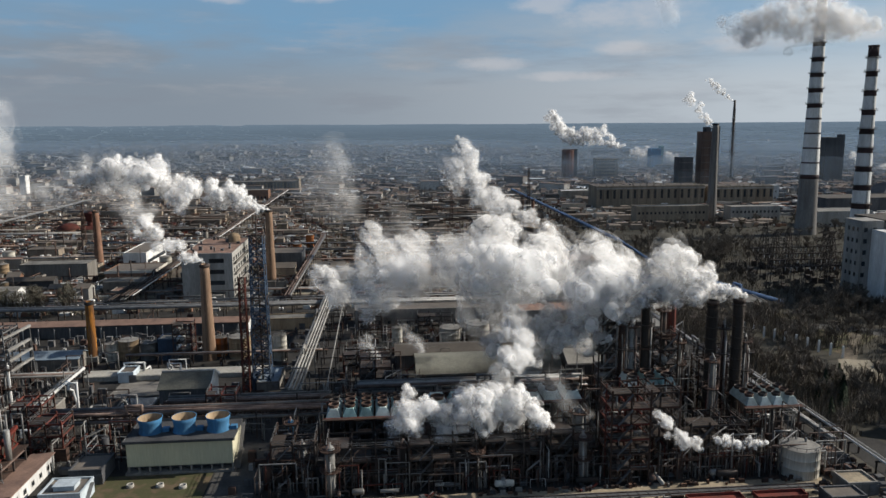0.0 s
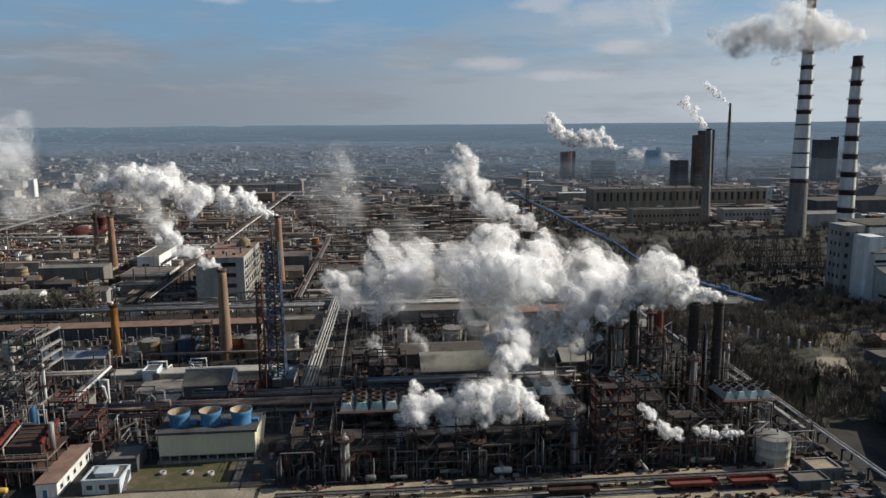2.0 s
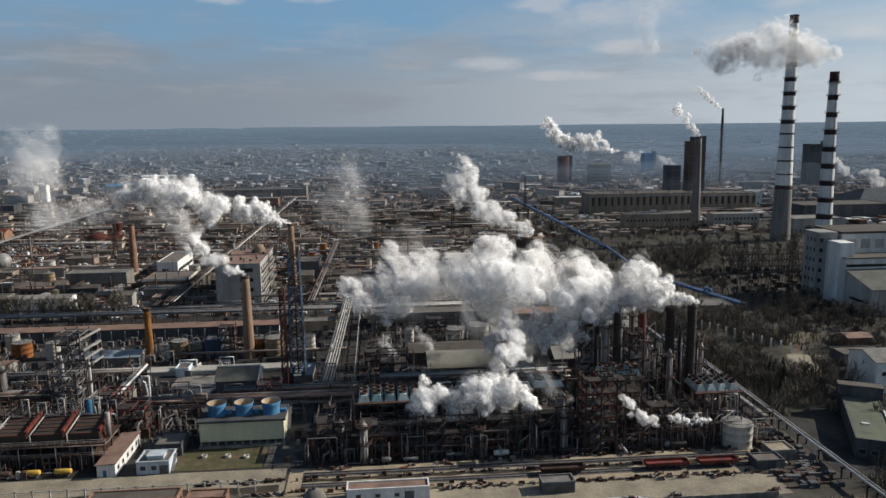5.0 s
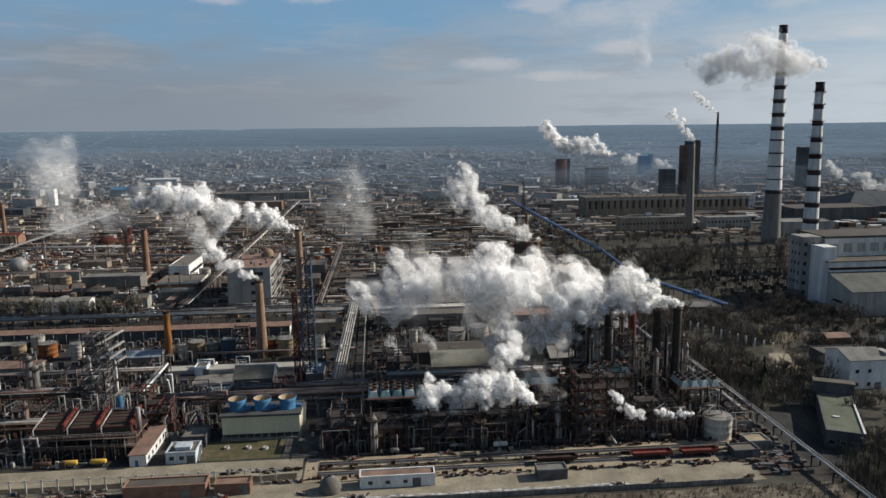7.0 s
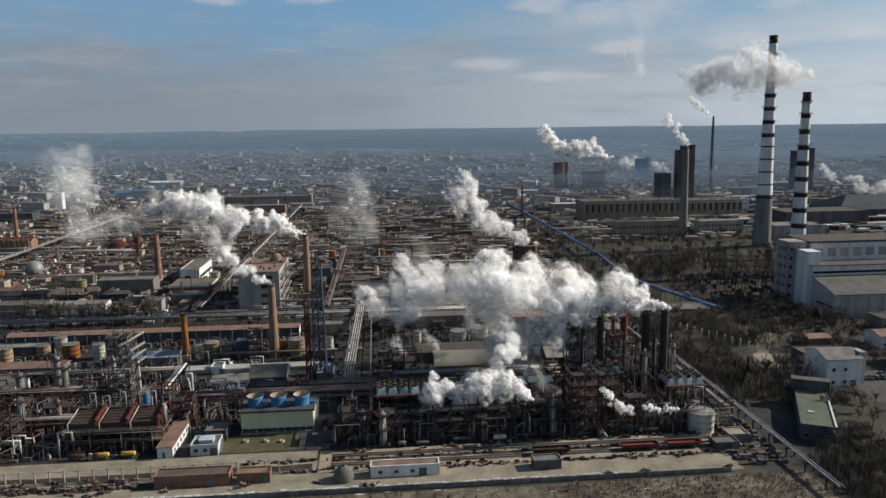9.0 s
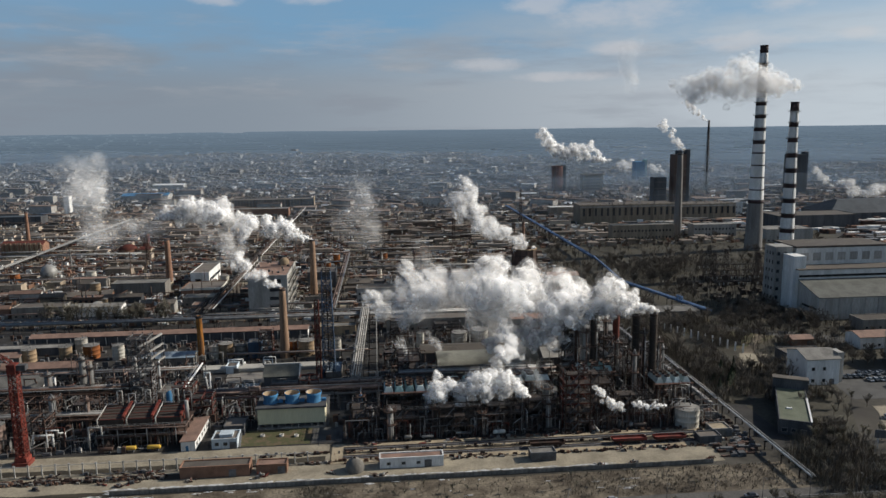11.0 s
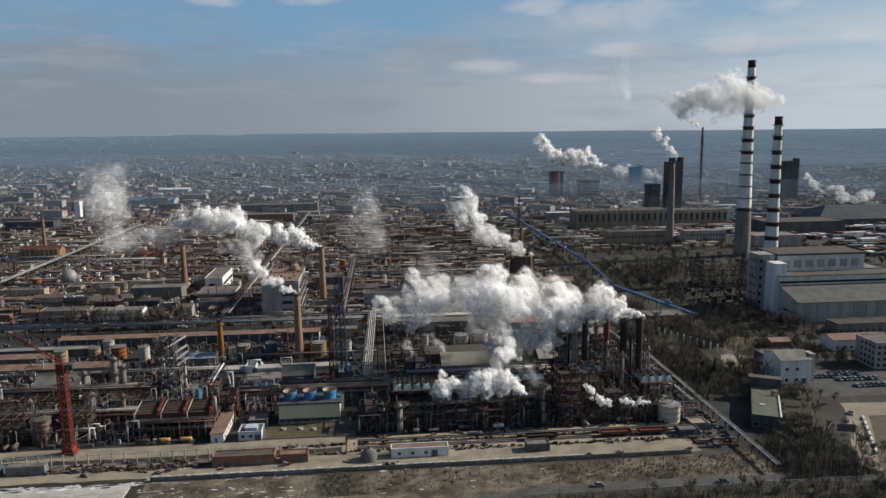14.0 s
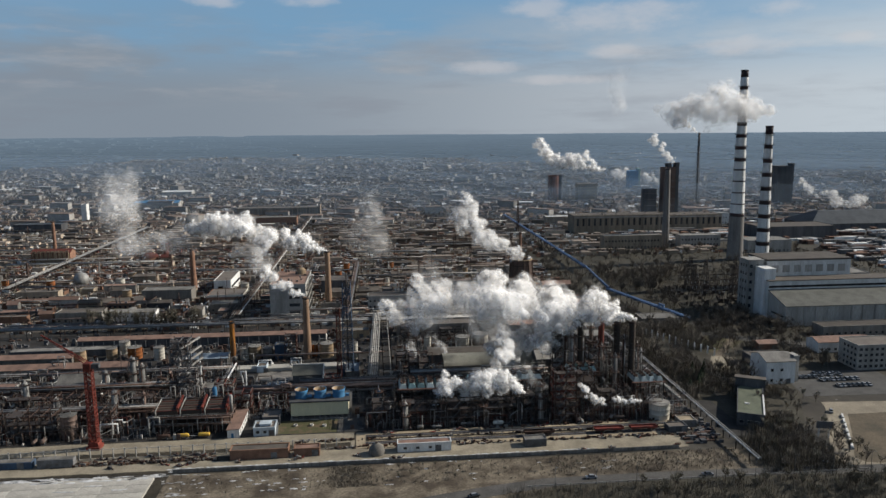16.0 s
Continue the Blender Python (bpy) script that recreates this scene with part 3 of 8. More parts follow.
structure("town_white_roofs", town["town_white"], TOWN["town_white"], "white roofs scattered through the far town", kind="stuff")
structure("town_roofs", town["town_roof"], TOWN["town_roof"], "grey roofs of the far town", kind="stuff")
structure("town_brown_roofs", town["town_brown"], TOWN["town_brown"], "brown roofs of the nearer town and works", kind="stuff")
structure("town_trees", town["town_wood"], TOWN["town_wood"], "bare brown trees between far houses", kind="stuff")

# ---- buildings ----
WINDOW = {}


def window_mesh(w, h):
    key = (round(w, 1), round(h, 1))
    if key not in WINDOW:
        fr = Build()
        for x0, x1, z0, z1 in ((-w / 2, w / 2, 0, 0.12), (-w / 2, w / 2, h - 0.12, h), (-w / 2, -w / 2 + 0.12, 0.12, h - 0.12), (w / 2 - 0.12, w / 2, 0.12, h - 0.12)):
            fr.box(x0, x1, -0.08, 0.0, z0, z1)
        WINDOW[key] = (Build().box(-w / 2 + 0.1, w / 2 - 0.1, -0.04, 0.02, 0.1, h - 0.1).mesh("window", M["glass"]), fr.mesh("frame", M["pale_wall"]))
    return WINDOW[key]


def windows(parent, face, at, start, count, step, z, w, h, frames=False):
    """A row of windows on one face: f (front), r (right) or l (left); at: the wall's place, start: the first one's place along it."""
    glass, fr = window_mesh(w, h)
    for i in range(count):
        k = start + i * step
        x, y, rz = {"f": (k, at - 0.03, 0), "r": (at + 0.03, k, 90), "l": (at - 0.03, k, -90), "b": (k, at + 0.03, 180)}[face]
        o = piece("window", glass, parent, x, y, z, rz)
        if frames:
            f = new("frame", fr)
            f.parent = o


def building(u, v, w, d, h, label, wall="pale_wall", roof="felt_roof", category="building", gable=0.0, rows=0, step=4.0, win=(1.6, 1.4), sides="f", group="", name="industrial_building", parapet=0.5, door=True, frames=False):
    """Its front left corner stands at u, v; w along the front, d into the depth."""
    t = thing(name, u, v, label, category, group)
    take(u - 1, u + w + 1, v - 1, v + d + 1)
    b = Build()
    if gable:
        m = h + gable
        b.add([(0, 0, 0), (w, 0, 0), (w, d, 0), (0, d, 0), (0, 0, h), (w, 0, h), (w, d, h), (0, d, h), (0, d / 2, m), (w, d / 2, m)],
              [(0, 1, 5, 4), (2, 3, 7, 6), (1, 2, 6, 9, 5), (3, 0, 4, 8, 7), (4, 5, 9, 8), (6, 7, 8, 9)])
        part("wall", b, wall, t)
        r, e = Build(), 0.5
        for y0, y1, za, zb in ((-e, d / 2, h - e * gable * 2 / d, m), (d + e, d / 2, h - e * gable * 2 / d, m)):
            r.add([(-e, y0, za + 0.02), (w + e, y0, za + 0.02), (w + e, y1, zb + 0.02), (-e, y1, zb + 0.02), (-e, y0, za + 0.28), (w + e, y0, za + 0.28), (w + e, y1, zb + 0.28), (-e, y1, zb + 0.28)],
                  [(4, 5, 6, 7), (0, 1, 5, 4), (1, 2, 6, 5), (3, 0, 4, 7), (3, 2, 1, 0)])
        part("roof", r, roof, t)
    else:
        b.box(0, w, 0, d, 0, h)
        part("wall", b, wall, t)
        part("roof", Build().box(0.35, w - 0.35, 0.35, d - 0.35, h, h + 0.12), roof, t)
        if parapet:
            p = Build()
            p.box(-0.1, w + 0.1, -0.1, 0.3, h, h + parapet).box(-0.1, w + 0.1, d - 0.3, d + 0.1, h, h + parapet)
            p.box(-0.1, 0.3, 0.3, d - 0.3, h, h + parapet).box(w - 0.3, w + 0.1, 0.3, d - 0.3, h, h + parapet)
            part("parapet", p, wall, t)
    for k in range(rows):
        z = 1.2 + k * (h - 1.0) / rows
        if "f" in sides:
            windows(t, "f", 0, step * 0.6, int((w - step * 0.4) / step), step, z, *win, frames)
        if "r" in sides:
            windows(t, "r", w, step * 0.6, int((d - step * 0.4) / step), step, z, *win, frames)
        if "l" in sides:
            windows(t, "l", 0, step * 0.6, int((d - step * 0.4) / step), step, z, *win, frames)
    if door:
        part("door", Build().box(w * 0.7, w * 0.7 + 2.4, -0.1, 0.0, 0, 2.6).box(w * 0.7 + 0.2, w * 0.7 + 2.2, -0.14, -0.1, 0.2, 2.4), "grey_steel", t)
    return t


def roof_vents(t, w, d, h, n, seed, mat="grey_steel"):
    r = random.Random(seed)
    for _ in range(n):
        x, y = r.uniform(1.5, w - 2.5), r.uniform(1.5, d - 2.5)
        s, k = r.uniform(0.6, 1.6), r.uniform(0.8, 2.0)
        b = Build().box(x, x + s, y, y + s, h + 0.12, h + k).box(x - 0.2, x + s + 0.2, y - 0.2, y + s + 0.2, h + k, h + k + 0.2)
        part("roof_vent", b, mat, t)


# ---- chimneys and towers ----
def chimney(name, u, v, h, r0, r1, label, mat, bands=(), band_mat="band_paint", lower=None, top_dark=0.0, ladder=True, plinth=0.0):
    t = thing(name, u, v, label, "chimney")
    take(u - r0 - 1, u + r0 + 1, v - r0 - 1, v + r0 + 1)

    def rad(z):
        return r0 + (r1 - r0) * (z / h) ** 0.85

    def shell(z0, z1, grow=0.0, n=6):
        return [(rad(z0 + (z1 - z0) * i / n) + grow, z0 + (z1 - z0) * i / n) for i in range(n + 1)]

    z = plinth
    if plinth:
        part("plinth", Build().box(-r0 * 1.4, r0 * 1.4, -r0 * 1.4, r0 * 1.4, 0, plinth), "concrete", t)
    if lower:
        part("lower_shaft", Build().lathe(shell(z, lower[0], 0, 8), n=24), lower[1], t)
        z = lower[0]
    inner = r1 * 0.72
    part("shaft", Build().lathe(shell(z, h, 0, 10) + [(inner, h), (inner, h - 4)], n=24), mat, t)
    for a, b in bands:
        part("band", Build().lathe([(rad(a), a)] + shell(a, b, 0.04, 2) + [(rad(b), b)], n=24), band_mat, t)
    part("rim", Build().lathe([(r1, h - 1.2), (r1 + 0.25, h - 1.0), (r1 + 0.28, h), (r1 * 0.75, h + 0.02)], n=24), band_mat if bands else "dark_steel", t)
    if ladder:
        lb = Build()
        for s in (-0.25, 0.25):
            lb.bar((s, -r0 - 0.3, z), (s, -r1 - 0.3, h), 0.09)
        k = int((h - z) / 2.5)
        for i in range(k):
            zz = z + (h - z) * (i + 0.5) / k
            rr = -r0 + (r0 - r1) * (zz - z) / (h - z) - 0.3
            lb.bar((-0.25, rr, zz), (0.25, rr, zz), 0.07)
        part("ladder", lb, "dark_steel", t)
    return t


def gallery(t, z, r, width=1.6, mat="dark_steel"):
    b = Build().lathe([(r, z), (r + width, z), (r + width, z + 0.2), (r, z + 0.2)], n=20, smooth=False)
    part("platform", b, mat, t)
    rl = Build()
    for zz in (z + 0.7, z + 1.25):
        rl.lathe([(r + width, zz), (r + width, zz + 0.09), (r + width - 0.07, zz + 0.09)], n=20, smooth=False)
    for i in range(10):
        a = 2 * math.pi * i / 10
        rl.bar(((r + width) * math.cos(a), (r + width) * math.sin(a), z), ((r + width) * math.cos(a), (r + width) * math.sin(a), z + 1.3), 0.09)
    part("railing", rl, mat, t)


# two striped chimneys of the power plant
c1 = chimney("striped_chimney", 320.4, 525.0, 178.0, 7.8, 3.2, "tall concrete chimney with white and dark bands above bare concrete", "white_paint",
             [(42, 45.2)] + [(53.4 + 10.7 * i, 54.5 + 10.7 * i + 0.12 * i) for i in range(4)] + [(94 + 11 * i, 97.2 + 11 * i) for i in range(7)] + [(171.4, 177)], lower=(42, "chimney_concrete"))
for z in (97.2, 108.2, 119.2, 130.2, 141.2, 152.2, 163.2):
    gallery(c1, z - 0.6, 7.8 - 4.6 * (z / 178) ** 0.85, 1.3)
c2 = chimney("striped_chimney", 283.7, 409.0, 127.0, 6.0, 2.7, "concrete chimney painted in white and dark bands beside the power plant", "white_paint",
             [(33 + 10.9 * i, 36.2 + 10.9 * i) for i in range(8)] + [(120.5, 126)])
for z in [36.2 + 10.9 * i for i in range(8)] + [120.5]:
    gallery(c2, z - 0.6, 6.0 - 3.3 * (z / 127) ** 0.85, 1.1)

chimney("tan_chimney", -58.7, 386.0, 40.3, 2.6, 1.75, "tan brick chimney with a soot-dark rim", "tan_brick")
chimney("tan_chimney", -63.3, 258.9, 35.3, 2.5, 1.6, "weathered tan chimney beside the tank row", "tan_brick")
chimney("brick_chimney", -167.7, 443.4, 35.0, 2.7, 1.8, "red-brown round brick chimney", "brick")
chimney("orange_stack", -104.3, 259.3, 22.6, 1.55, 1.4, "rusty orange steel stack on a grey base", "orange_rust", plinth=2.6)
chimney("red_stack", 94.0, 222.0, 27.5, 1.7, 1.5, "dark red steel stack among process units", "red_steel")
chimney("slender_chimney", 286.5, 613.0, 83.0, 4.4, 2.6, "slender grey-tan concrete chimney", "chimney_concrete")
chimney("grey_chimney", -96.0, 405.0, 28.0, 1.6, 1.2, "thin grey steel works stack", "concrete")
for u, v, h, r in ((-352, 640, 36, 2.0), (118, 560, 26, 1.6)):
    chimney("brick_chimney", u, v, h, r, r * 0.7, "weathered brown brick chimney", "brick")


def twin(u, v, h):
    t = chimney("process_stack", u, v, h, 1.55, 1.45, "soot-black steel process stack with bolted rings", "soot_steel")
    for i in range(int(h / 3)):
        part("stiffener_ring", Build().lathe([(1.5, 3 * i + 2), (1.75, 3 * i + 2), (1.75, 3 * i + 2.25), (1.5, 3 * i + 2.25)], n=16, smooth=False), "soot_steel", t)


twin(88.6, 181.0, 36.5)
twin(96.0, 181.0, 36.8)


def lattice(name, u, v, h, w0, w1, label, mats, step=3.2, tube=None, bar=0.13):
    t = thing(name, u, v, label, "mast")
    take(u - w0, u + w0, v - w0, v + w0)
    k = int(h / step)
    corner = [(-1, -1), (1, -1), (1, 1), (-1, 1)]

    def at(i, c):
        w = w0 + (w1 - w0) * i / k
        return (c[0] * w / 2, c[1] * w / 2, h * i / k)

    for i, c in enumerate(corner):
        part("leg", Build().bar(at(0, c), at(k, c), 0.28), mats[0], t)
    bars = {m: Build() for m in mats}
    for i in range(k):
        b = bars[mats[i % len(mats)]]
        for a, c in zip(corner, corner[1:] + corner[:1]):
            b.bar(at(i, a), at(i + 1, c), bar).bar(at(i, c), at(i + 1, a), bar).bar(at(i + 1, a), at(i + 1, c), bar * 1.15)
    for m, b in bars.items():
        tagged(part("bracing", b, m, t), kind="stuff")
    if tube:
        part("flare_pipe", Build().cyl((0, 0, 0), (0, 0, h + 4), tube, n=10), "dark_steel", t)
    return t


lattice("flare_mast", -39.5, 228.0, 50, 5.6, 4.0, "blue and red steel lattice flare mast", ("blue_steel", "blue_steel", "soot_steel"), tube=0.3, bar=0.24)
lattice("flare_mast", -44.0, 224.0, 37, 2.2, 1.8, "rust-red slim steel lattice mast", ("red_steel", "rust"), step=2.2, bar=0.18)
lattice("lattice_mast", 524.0, 1068.0, 112, 7.0, 2.0, "grey far lattice mast with a pipe", ("grey_steel",), step=8, tube=1.6)
for u, v, h in ((92, 470, 38), (-205, 520, 30), (60, 620, 34), (-10, 560, 26), (150, 735, 40)):
    lattice("lattice_mast", u, v, h, 2.6, 1.2, "brown steel lattice mast", ("rust",))


def pylon(u, v, h):
    t = lattice("power_pylon", u, v, h, 6.5, 1.4, "grey steel lattice power pylon", ("dark_steel",), step=4)
    for z in (h * 0.72, h * 0.84, h * 0.96):
        part("cross_arm", Build().bar((-5, 0, z), (5, 0, z), 0.3).bar((-5, 0, z), (0, 0, z + 1.4), 0.15).bar((5, 0, z), (0, 0, z + 1.4), 0.15), "dark_steel", t)


for u, v in ((212, 372), (226, 384), (240, 366), (252, 390), (222, 402)):
    pylon(u, v, 26)

# prilling and process towers far behind
tw = thing("process_tower", 363, 800, "tall brown concrete process tower with ledges", "tower")
part("body", Build().box(-8, 8, -7, 7, 0, 74), "tower_brown", tw)
part("stair_shaft", Build().box(8, 13, -5, 5, 0, 80).box(-3, 3, -4, 4, 74, 79), "dark_concrete", tw)
for z in range(8, 72, 8):
    part("ledge", Build().box(-8.3, 8.3, -7.3, -7.0, z, z + 0.6), "concrete", tw)
tw = thing("process_tower", 338, 800, "lower dark concrete process tower with a flat top", "tower")
part("body", Build().box(-8, 8, -7, 7, 0, 46), "dark_concrete", tw)
for z in range(8, 44, 8):
    part("ledge", Build().box(-8.3, 8.3, -7.3, -7.0, z, z + 0.6), "concrete", tw)
tw = thing("process_tower", 284, 1103, "red-brown brick process tower", "tower")
part("body", Build().lathe([(9.5, 0), (9.5, 45), (8.6, 45), (8.6, 44)], n=12, smooth=False), "tower_red", tw)
part("stair_shaft", Build().box(7, 13, -5, 5, 0, 46), "dark_concrete", tw)
for z in range(9, 44, 9):
    part("ledge", Build().lathe([(9.5, z), (9.8, z), (9.8, z + 0.6), (9.5, z + 0.6)], n=12, smooth=False), "tower_red", tw)
building(322, 1085, 34, 16, 31, "grey-beige six-storey process block with window bands", wall="cream_wall", roof="felt_roof", rows=6, step=4.2, win=(3.0, 2.0), name="process_block", door=False)
tw = thing("process_tower", 505, 1330, "blue-clad far process tower", "tower")
part("body", Build().box(-10, 8, -10, 10, 0, 38), "blue_paint", tw)
part("stair_shaft", Build().box(8, 13, -8, 4, 0, 42), "teal_paint", tw)
tw = thing("process_tower", 640, 1010, "dark brown concrete process tower", "tower")
part("body", Build().box(-12, 12, -10, 10, 0, 62), "dark_concrete", tw)
part("stair_shaft", Build().box(12, 17, -8, 4, 0, 66), "dark_concrete", tw)

# ---- power plant, right ----
t = thing("power_plant", 236, 289, "white and grey power plant of stepped halls with a stair tower", "power plant")
take(228, 440, 285, 365)
hall = Build()
hall.add([(0, 0, 0), (190, 0, 0), (190, 22, 0), (0, 22, 0), (0, 0, 13), (190, 0, 13), (190, 22, 19), (0, 22, 19)], [(0, 1, 5, 4), (1, 2, 6, 5), (3, 0, 4, 7), (2, 3, 7, 6), (4, 5, 6, 7)])
part("front_hall", hall, "pale_wall", t)
part("front_roof", Build().add([(-0.5, -0.6, 12.95), (190.5, -0.6, 12.95), (190.5, 22, 19.15), (-0.5, 22, 19.15), (-0.5, -0.6, 13.3), (190.5, -0.6, 13.3), (190.5, 22, 19.5), (-0.5, 22, 19.5)], [(4, 5, 6, 7), (0, 1, 5, 4), (3, 0, 4, 7), (1, 2, 6, 5)]), "grey_roof", t)
part("middle_hall", Build().box(0, 190, 22.2, 36, 0, 25), "white_paint", t)
part("middle_roof", Build().box(-0.5, 190.5, 21.8, 36, 25, 25.5), "felt_roof", t)
part("boiler_hall", Build().box(6, 66, 36.2, 62, 0, 36), "white_paint", t)
part("boiler_roof", Build().box(5.5, 66.5, 36, 62.3, 36, 37.2), "felt_roof", t)
part("stair_tower", Build().box(-7, 4, 37, 50, 0, 37), "pale_wall", t)
part("end_slab", Build().box(-2, 5.9, 25, 36.9, 0, 33), "white_paint", t)
part("window_band", Build().box(0.2, 189, 22.04, 22.16, 20.6, 22.0), "glass", t)
part("gable_band", Build().box(-0.14, -0.02, 2, 17, 5.2, 6.4), "glass", t)
for k in range(6):
    windows(t, "f", 37, -5.0, 2, 4.5, 4 + 5.5 * k, 2.0, 2.4)
    windows(t, "l", -7, 40, 3, 3.4, 4 + 5.5 * k, 1.6, 2.2)
for k in range(23):
    part("pilaster", Build().box(4 + 8 * k, 4.8 + 8 * k, -0.35, 0, 0, 12.6), "pale_wall", t)
for k in range(7):
    part("boiler_window", Build().box(9 + 8 * k, 14 + 8 * k, 36.02, 36.16, 28, 33), "pale_wall", t)

# far power hall, with tall windows
def tall_hall(u, v, w, d, h, label):
    t = building(u, v, w, d, h, label, wall="cream_wall", roof="felt_roof", rows=0, name="turbine_hall", door=False)
    n = int(w / 7)
    for k in range(n):
        part("tall_window", Build().box(3.2 + 7 * k, 5.6 + 7 * k, -0.16, -0.02, h * 0.42, h * 0.84), "glass", t)
        part("pilaster", Build().box(0.6 + 7 * k, 1.8 + 7 * k, -0.5, 0, 0, h * 0.95), "cream_wall", t)
        part("roof_post", Build().box(2.4 + 7 * k, 3.4 + 7 * k, 0.3, 1.5, h + 0.4, h + 1.9), "cream_wall", t)
    part("cornice", Build().box(-0.4, w + 0.4, -0.75, -0.52, h * 0.88, h * 0.94), "pale_wall", t)
    roof_vents(t, w, d, h, 8, int(u))
    return t


tall_hall(216, 720, 112, 30, 21, "long brown-grey concrete hall with tall windows")
tall_hall(334, 726, 70, 28, 19, "brown-grey concrete hall with tall windows")
building(214, 596, 62, 14, 14.4, "low cream building with two rows of windows", wall="cream_wall", roof="pale_roof", rows=2, step=3.5, win=(1.8, 2.2))
building(300, 604, 44, 14, 12, "low pale building with two rows of windows", wall="pale_wall", roof="pale_roof", rows=2, step=3.5, win=(1.8, 2.2))
building(352, 560, 46, 26, 12, "pale flat-roofed works hall", wall="pale_wall", roof="pale_roof", rows=1)
building(205, 822, 42, 16, 8, "long low hall with a pale roof", wall="cream_wall", roof="white_paint", rows=0)
building(421, 778, 18, 14, 14, "white cubic works building", wall="white_paint", roof="pale_roof", rows=2)
building(408, 640, 90, 40, 14, "broad dark hall with a grey roof", wall="dark_concrete", roof="felt_roof", rows=0)
building(300, 372, 50, 24, 16, "pale hall behind the power plant", wall="pale_wall", roof="pale_roof", rows=1)

# dark hipped store hall and apartment blocks far behind
dh = thing("store_hall", 505, 700, "broad dark grey store hall with a hipped roof", "hall")
take(500, 690, 695, 765)
part("wall", Build().box(0, 180, 0, 60, 0, 8), "dark_concrete", dh)
part("roof", Build().add([(-1, -1, 8), (181, -1, 8), (181, 61, 8), (-1, 61, 8), (24, 26, 21), (156, 26, 21), (156, 34, 21), (24, 34, 21)], [(0, 1, 5, 4), (1, 2, 6, 5), (2, 3, 7, 6), (3, 0, 4, 7), (4, 5, 6, 7)]), "slate_roof", dh)
BLOCK = random.Random(77)
for i in range(24):
    u, v = BLOCK.choice((BLOCK.uniform(640, 1050), BLOCK.uniform(640, 1050), BLOCK.uniform(1000, 1900))), BLOCK.uniform(2300, 2800)
    t = building(u, v, BLOCK.uniform(24, 90), 13, BLOCK.uniform(9, 17), "far white apartment block", wall="white_paint", roof="pale_roof", rows=0, name="apartment_block", category="apartment block", group="far apartment blocks", parapet=0, door=False)
    t.matrix_world = spot(u, v, terrain(u, v), BLOCK.uniform(-40, -24))

# houses by the car park
t = building(168, 188, 15, 16, 11.5, "white three-storey house with a low gable roof", wall="white_paint", roof="pale_roof", gable=2.4, rows=2, step=5, win=(1.6, 1.6), sides="fr", name="house", category="house", frames=True)
part("chimney_block", Build().box(15.2, 18, 2, 8, 0, 13.6), "pale_wall", t)
t = building(129.4, 141.6, 11.0, 36, 5.6, "flat-roofed house with an olive roof and white parapet", wall="dark_concrete", roof="olive_roof", rows=1, step=3.2, win=(2.0, 1.6), name="house", category="house", parapet=0.35, frames=True)
t.matrix_world = spot(129.2, 141.0, 0, -27)
part("rear_block", Build().box(-1.0, 12.0, 36.2, 40, 0, 9.5), "dark_concrete", t)
part("rear_roof", Build().box(-1.3, 12.3, 36.0, 40.3, 9.5, 9.9), "felt_roof", t)
part("ridge_light", Build().box(3, 5, 12, 13, 5.72, 6.1), "white_paint", t)
part("white_coping", Build().box(10.5, 11.15, -0.1, 26, 5.98, 6.15), "white_paint", t)
building(226, 203, 38, 16, 13.2, "pale four-storey office block with rows of windows", wall="pale_wall", roof="felt_roof", rows=4, step=3.0, win=(1.9, 1.7), sides="fl", name="office_building", category="office block", frames=True)
building(224, 234, 32, 12, 6, "white hall with a brown sheet roof beside the road", wall="white_paint", roof="brown_roof", gable=1.6, rows=1)
building(194, 243, 11, 8, 3.5, "small brick shed with a brown roof", wall="brick", roof="brown_roof", gable=1.0, rows=0, name="shed", category="shed")
building(246, 264, 60, 12, 6, "long low shed with a dark roof", wall="concrete", roof="felt_roof", rows=1)
building(146, 300, 24, 14, 5.0, "low pale pavilion among bare trees", wall="concrete", roof="pale_roof", rows=1)
building(176, 218, 20, 10, 4.5, "small dark shed among bare trees", wall="dark_concrete", roof="felt_roof", rows=0)

# ---- cooling tower block ----
ct = thing("cooling_tower", -63.0, 167.8, "three-cell cooling tower block, cladding toned duller for shade, blue fan stacks", "cooling tower")
take(-66, -36, 164, 182)
W, D, H = 25.3, 11.5, 8.3
part("front_cladding", Build().box(0, W, 0, 0.25, 2.1, H), "shaded_cladding", ct)
part("back_cladding", Build().box(0, W, D - 0.25, D, 2.1, H), "shaded_cladding", ct)
part("side_cladding", Build().box(W - 0.25, W, 0.25, D - 0.25, 2.1, H), "lit_cladding", ct, "cream end cladding in the lit tone")
part("side_cladding", Build().box(0, 0.25, 0.25, D - 0.25, 2.1, H), "lit_cladding", ct)
for k in range(50):
    part("rib", Build().box(0.3 + k * 0.5, 0.36 + k * 0.5, -0.05, 0, 2.1, H), "shaded_cladding", ct)
part("basin", Build().box(-0.4, W + 0.4, -0.6, D + 0.4, 0, 0.7), "concrete", ct)
part("core", Build().box(1, W - 1, 2, D - 2, 0.7, 2.1), "dark_concrete", ct)
pm = Build().box(-0.22, 0.22, 0, 0.5, 0.7, 2.1).mesh("pillar", M["concrete"])
for k in range(11):
    piece("pillar", pm, ct, 0.25 + k * (W - 0.5) / 10, 0)
    piece("pillar", pm, ct, 0.25 + k * (W - 0.5) / 10, D - 0.6)
part("deck", Build().box(-0.5, W + 0.5, -0.5, D + 0.5, H, H + 0.35), "dark_concrete", ct, "dark stained roof deck")
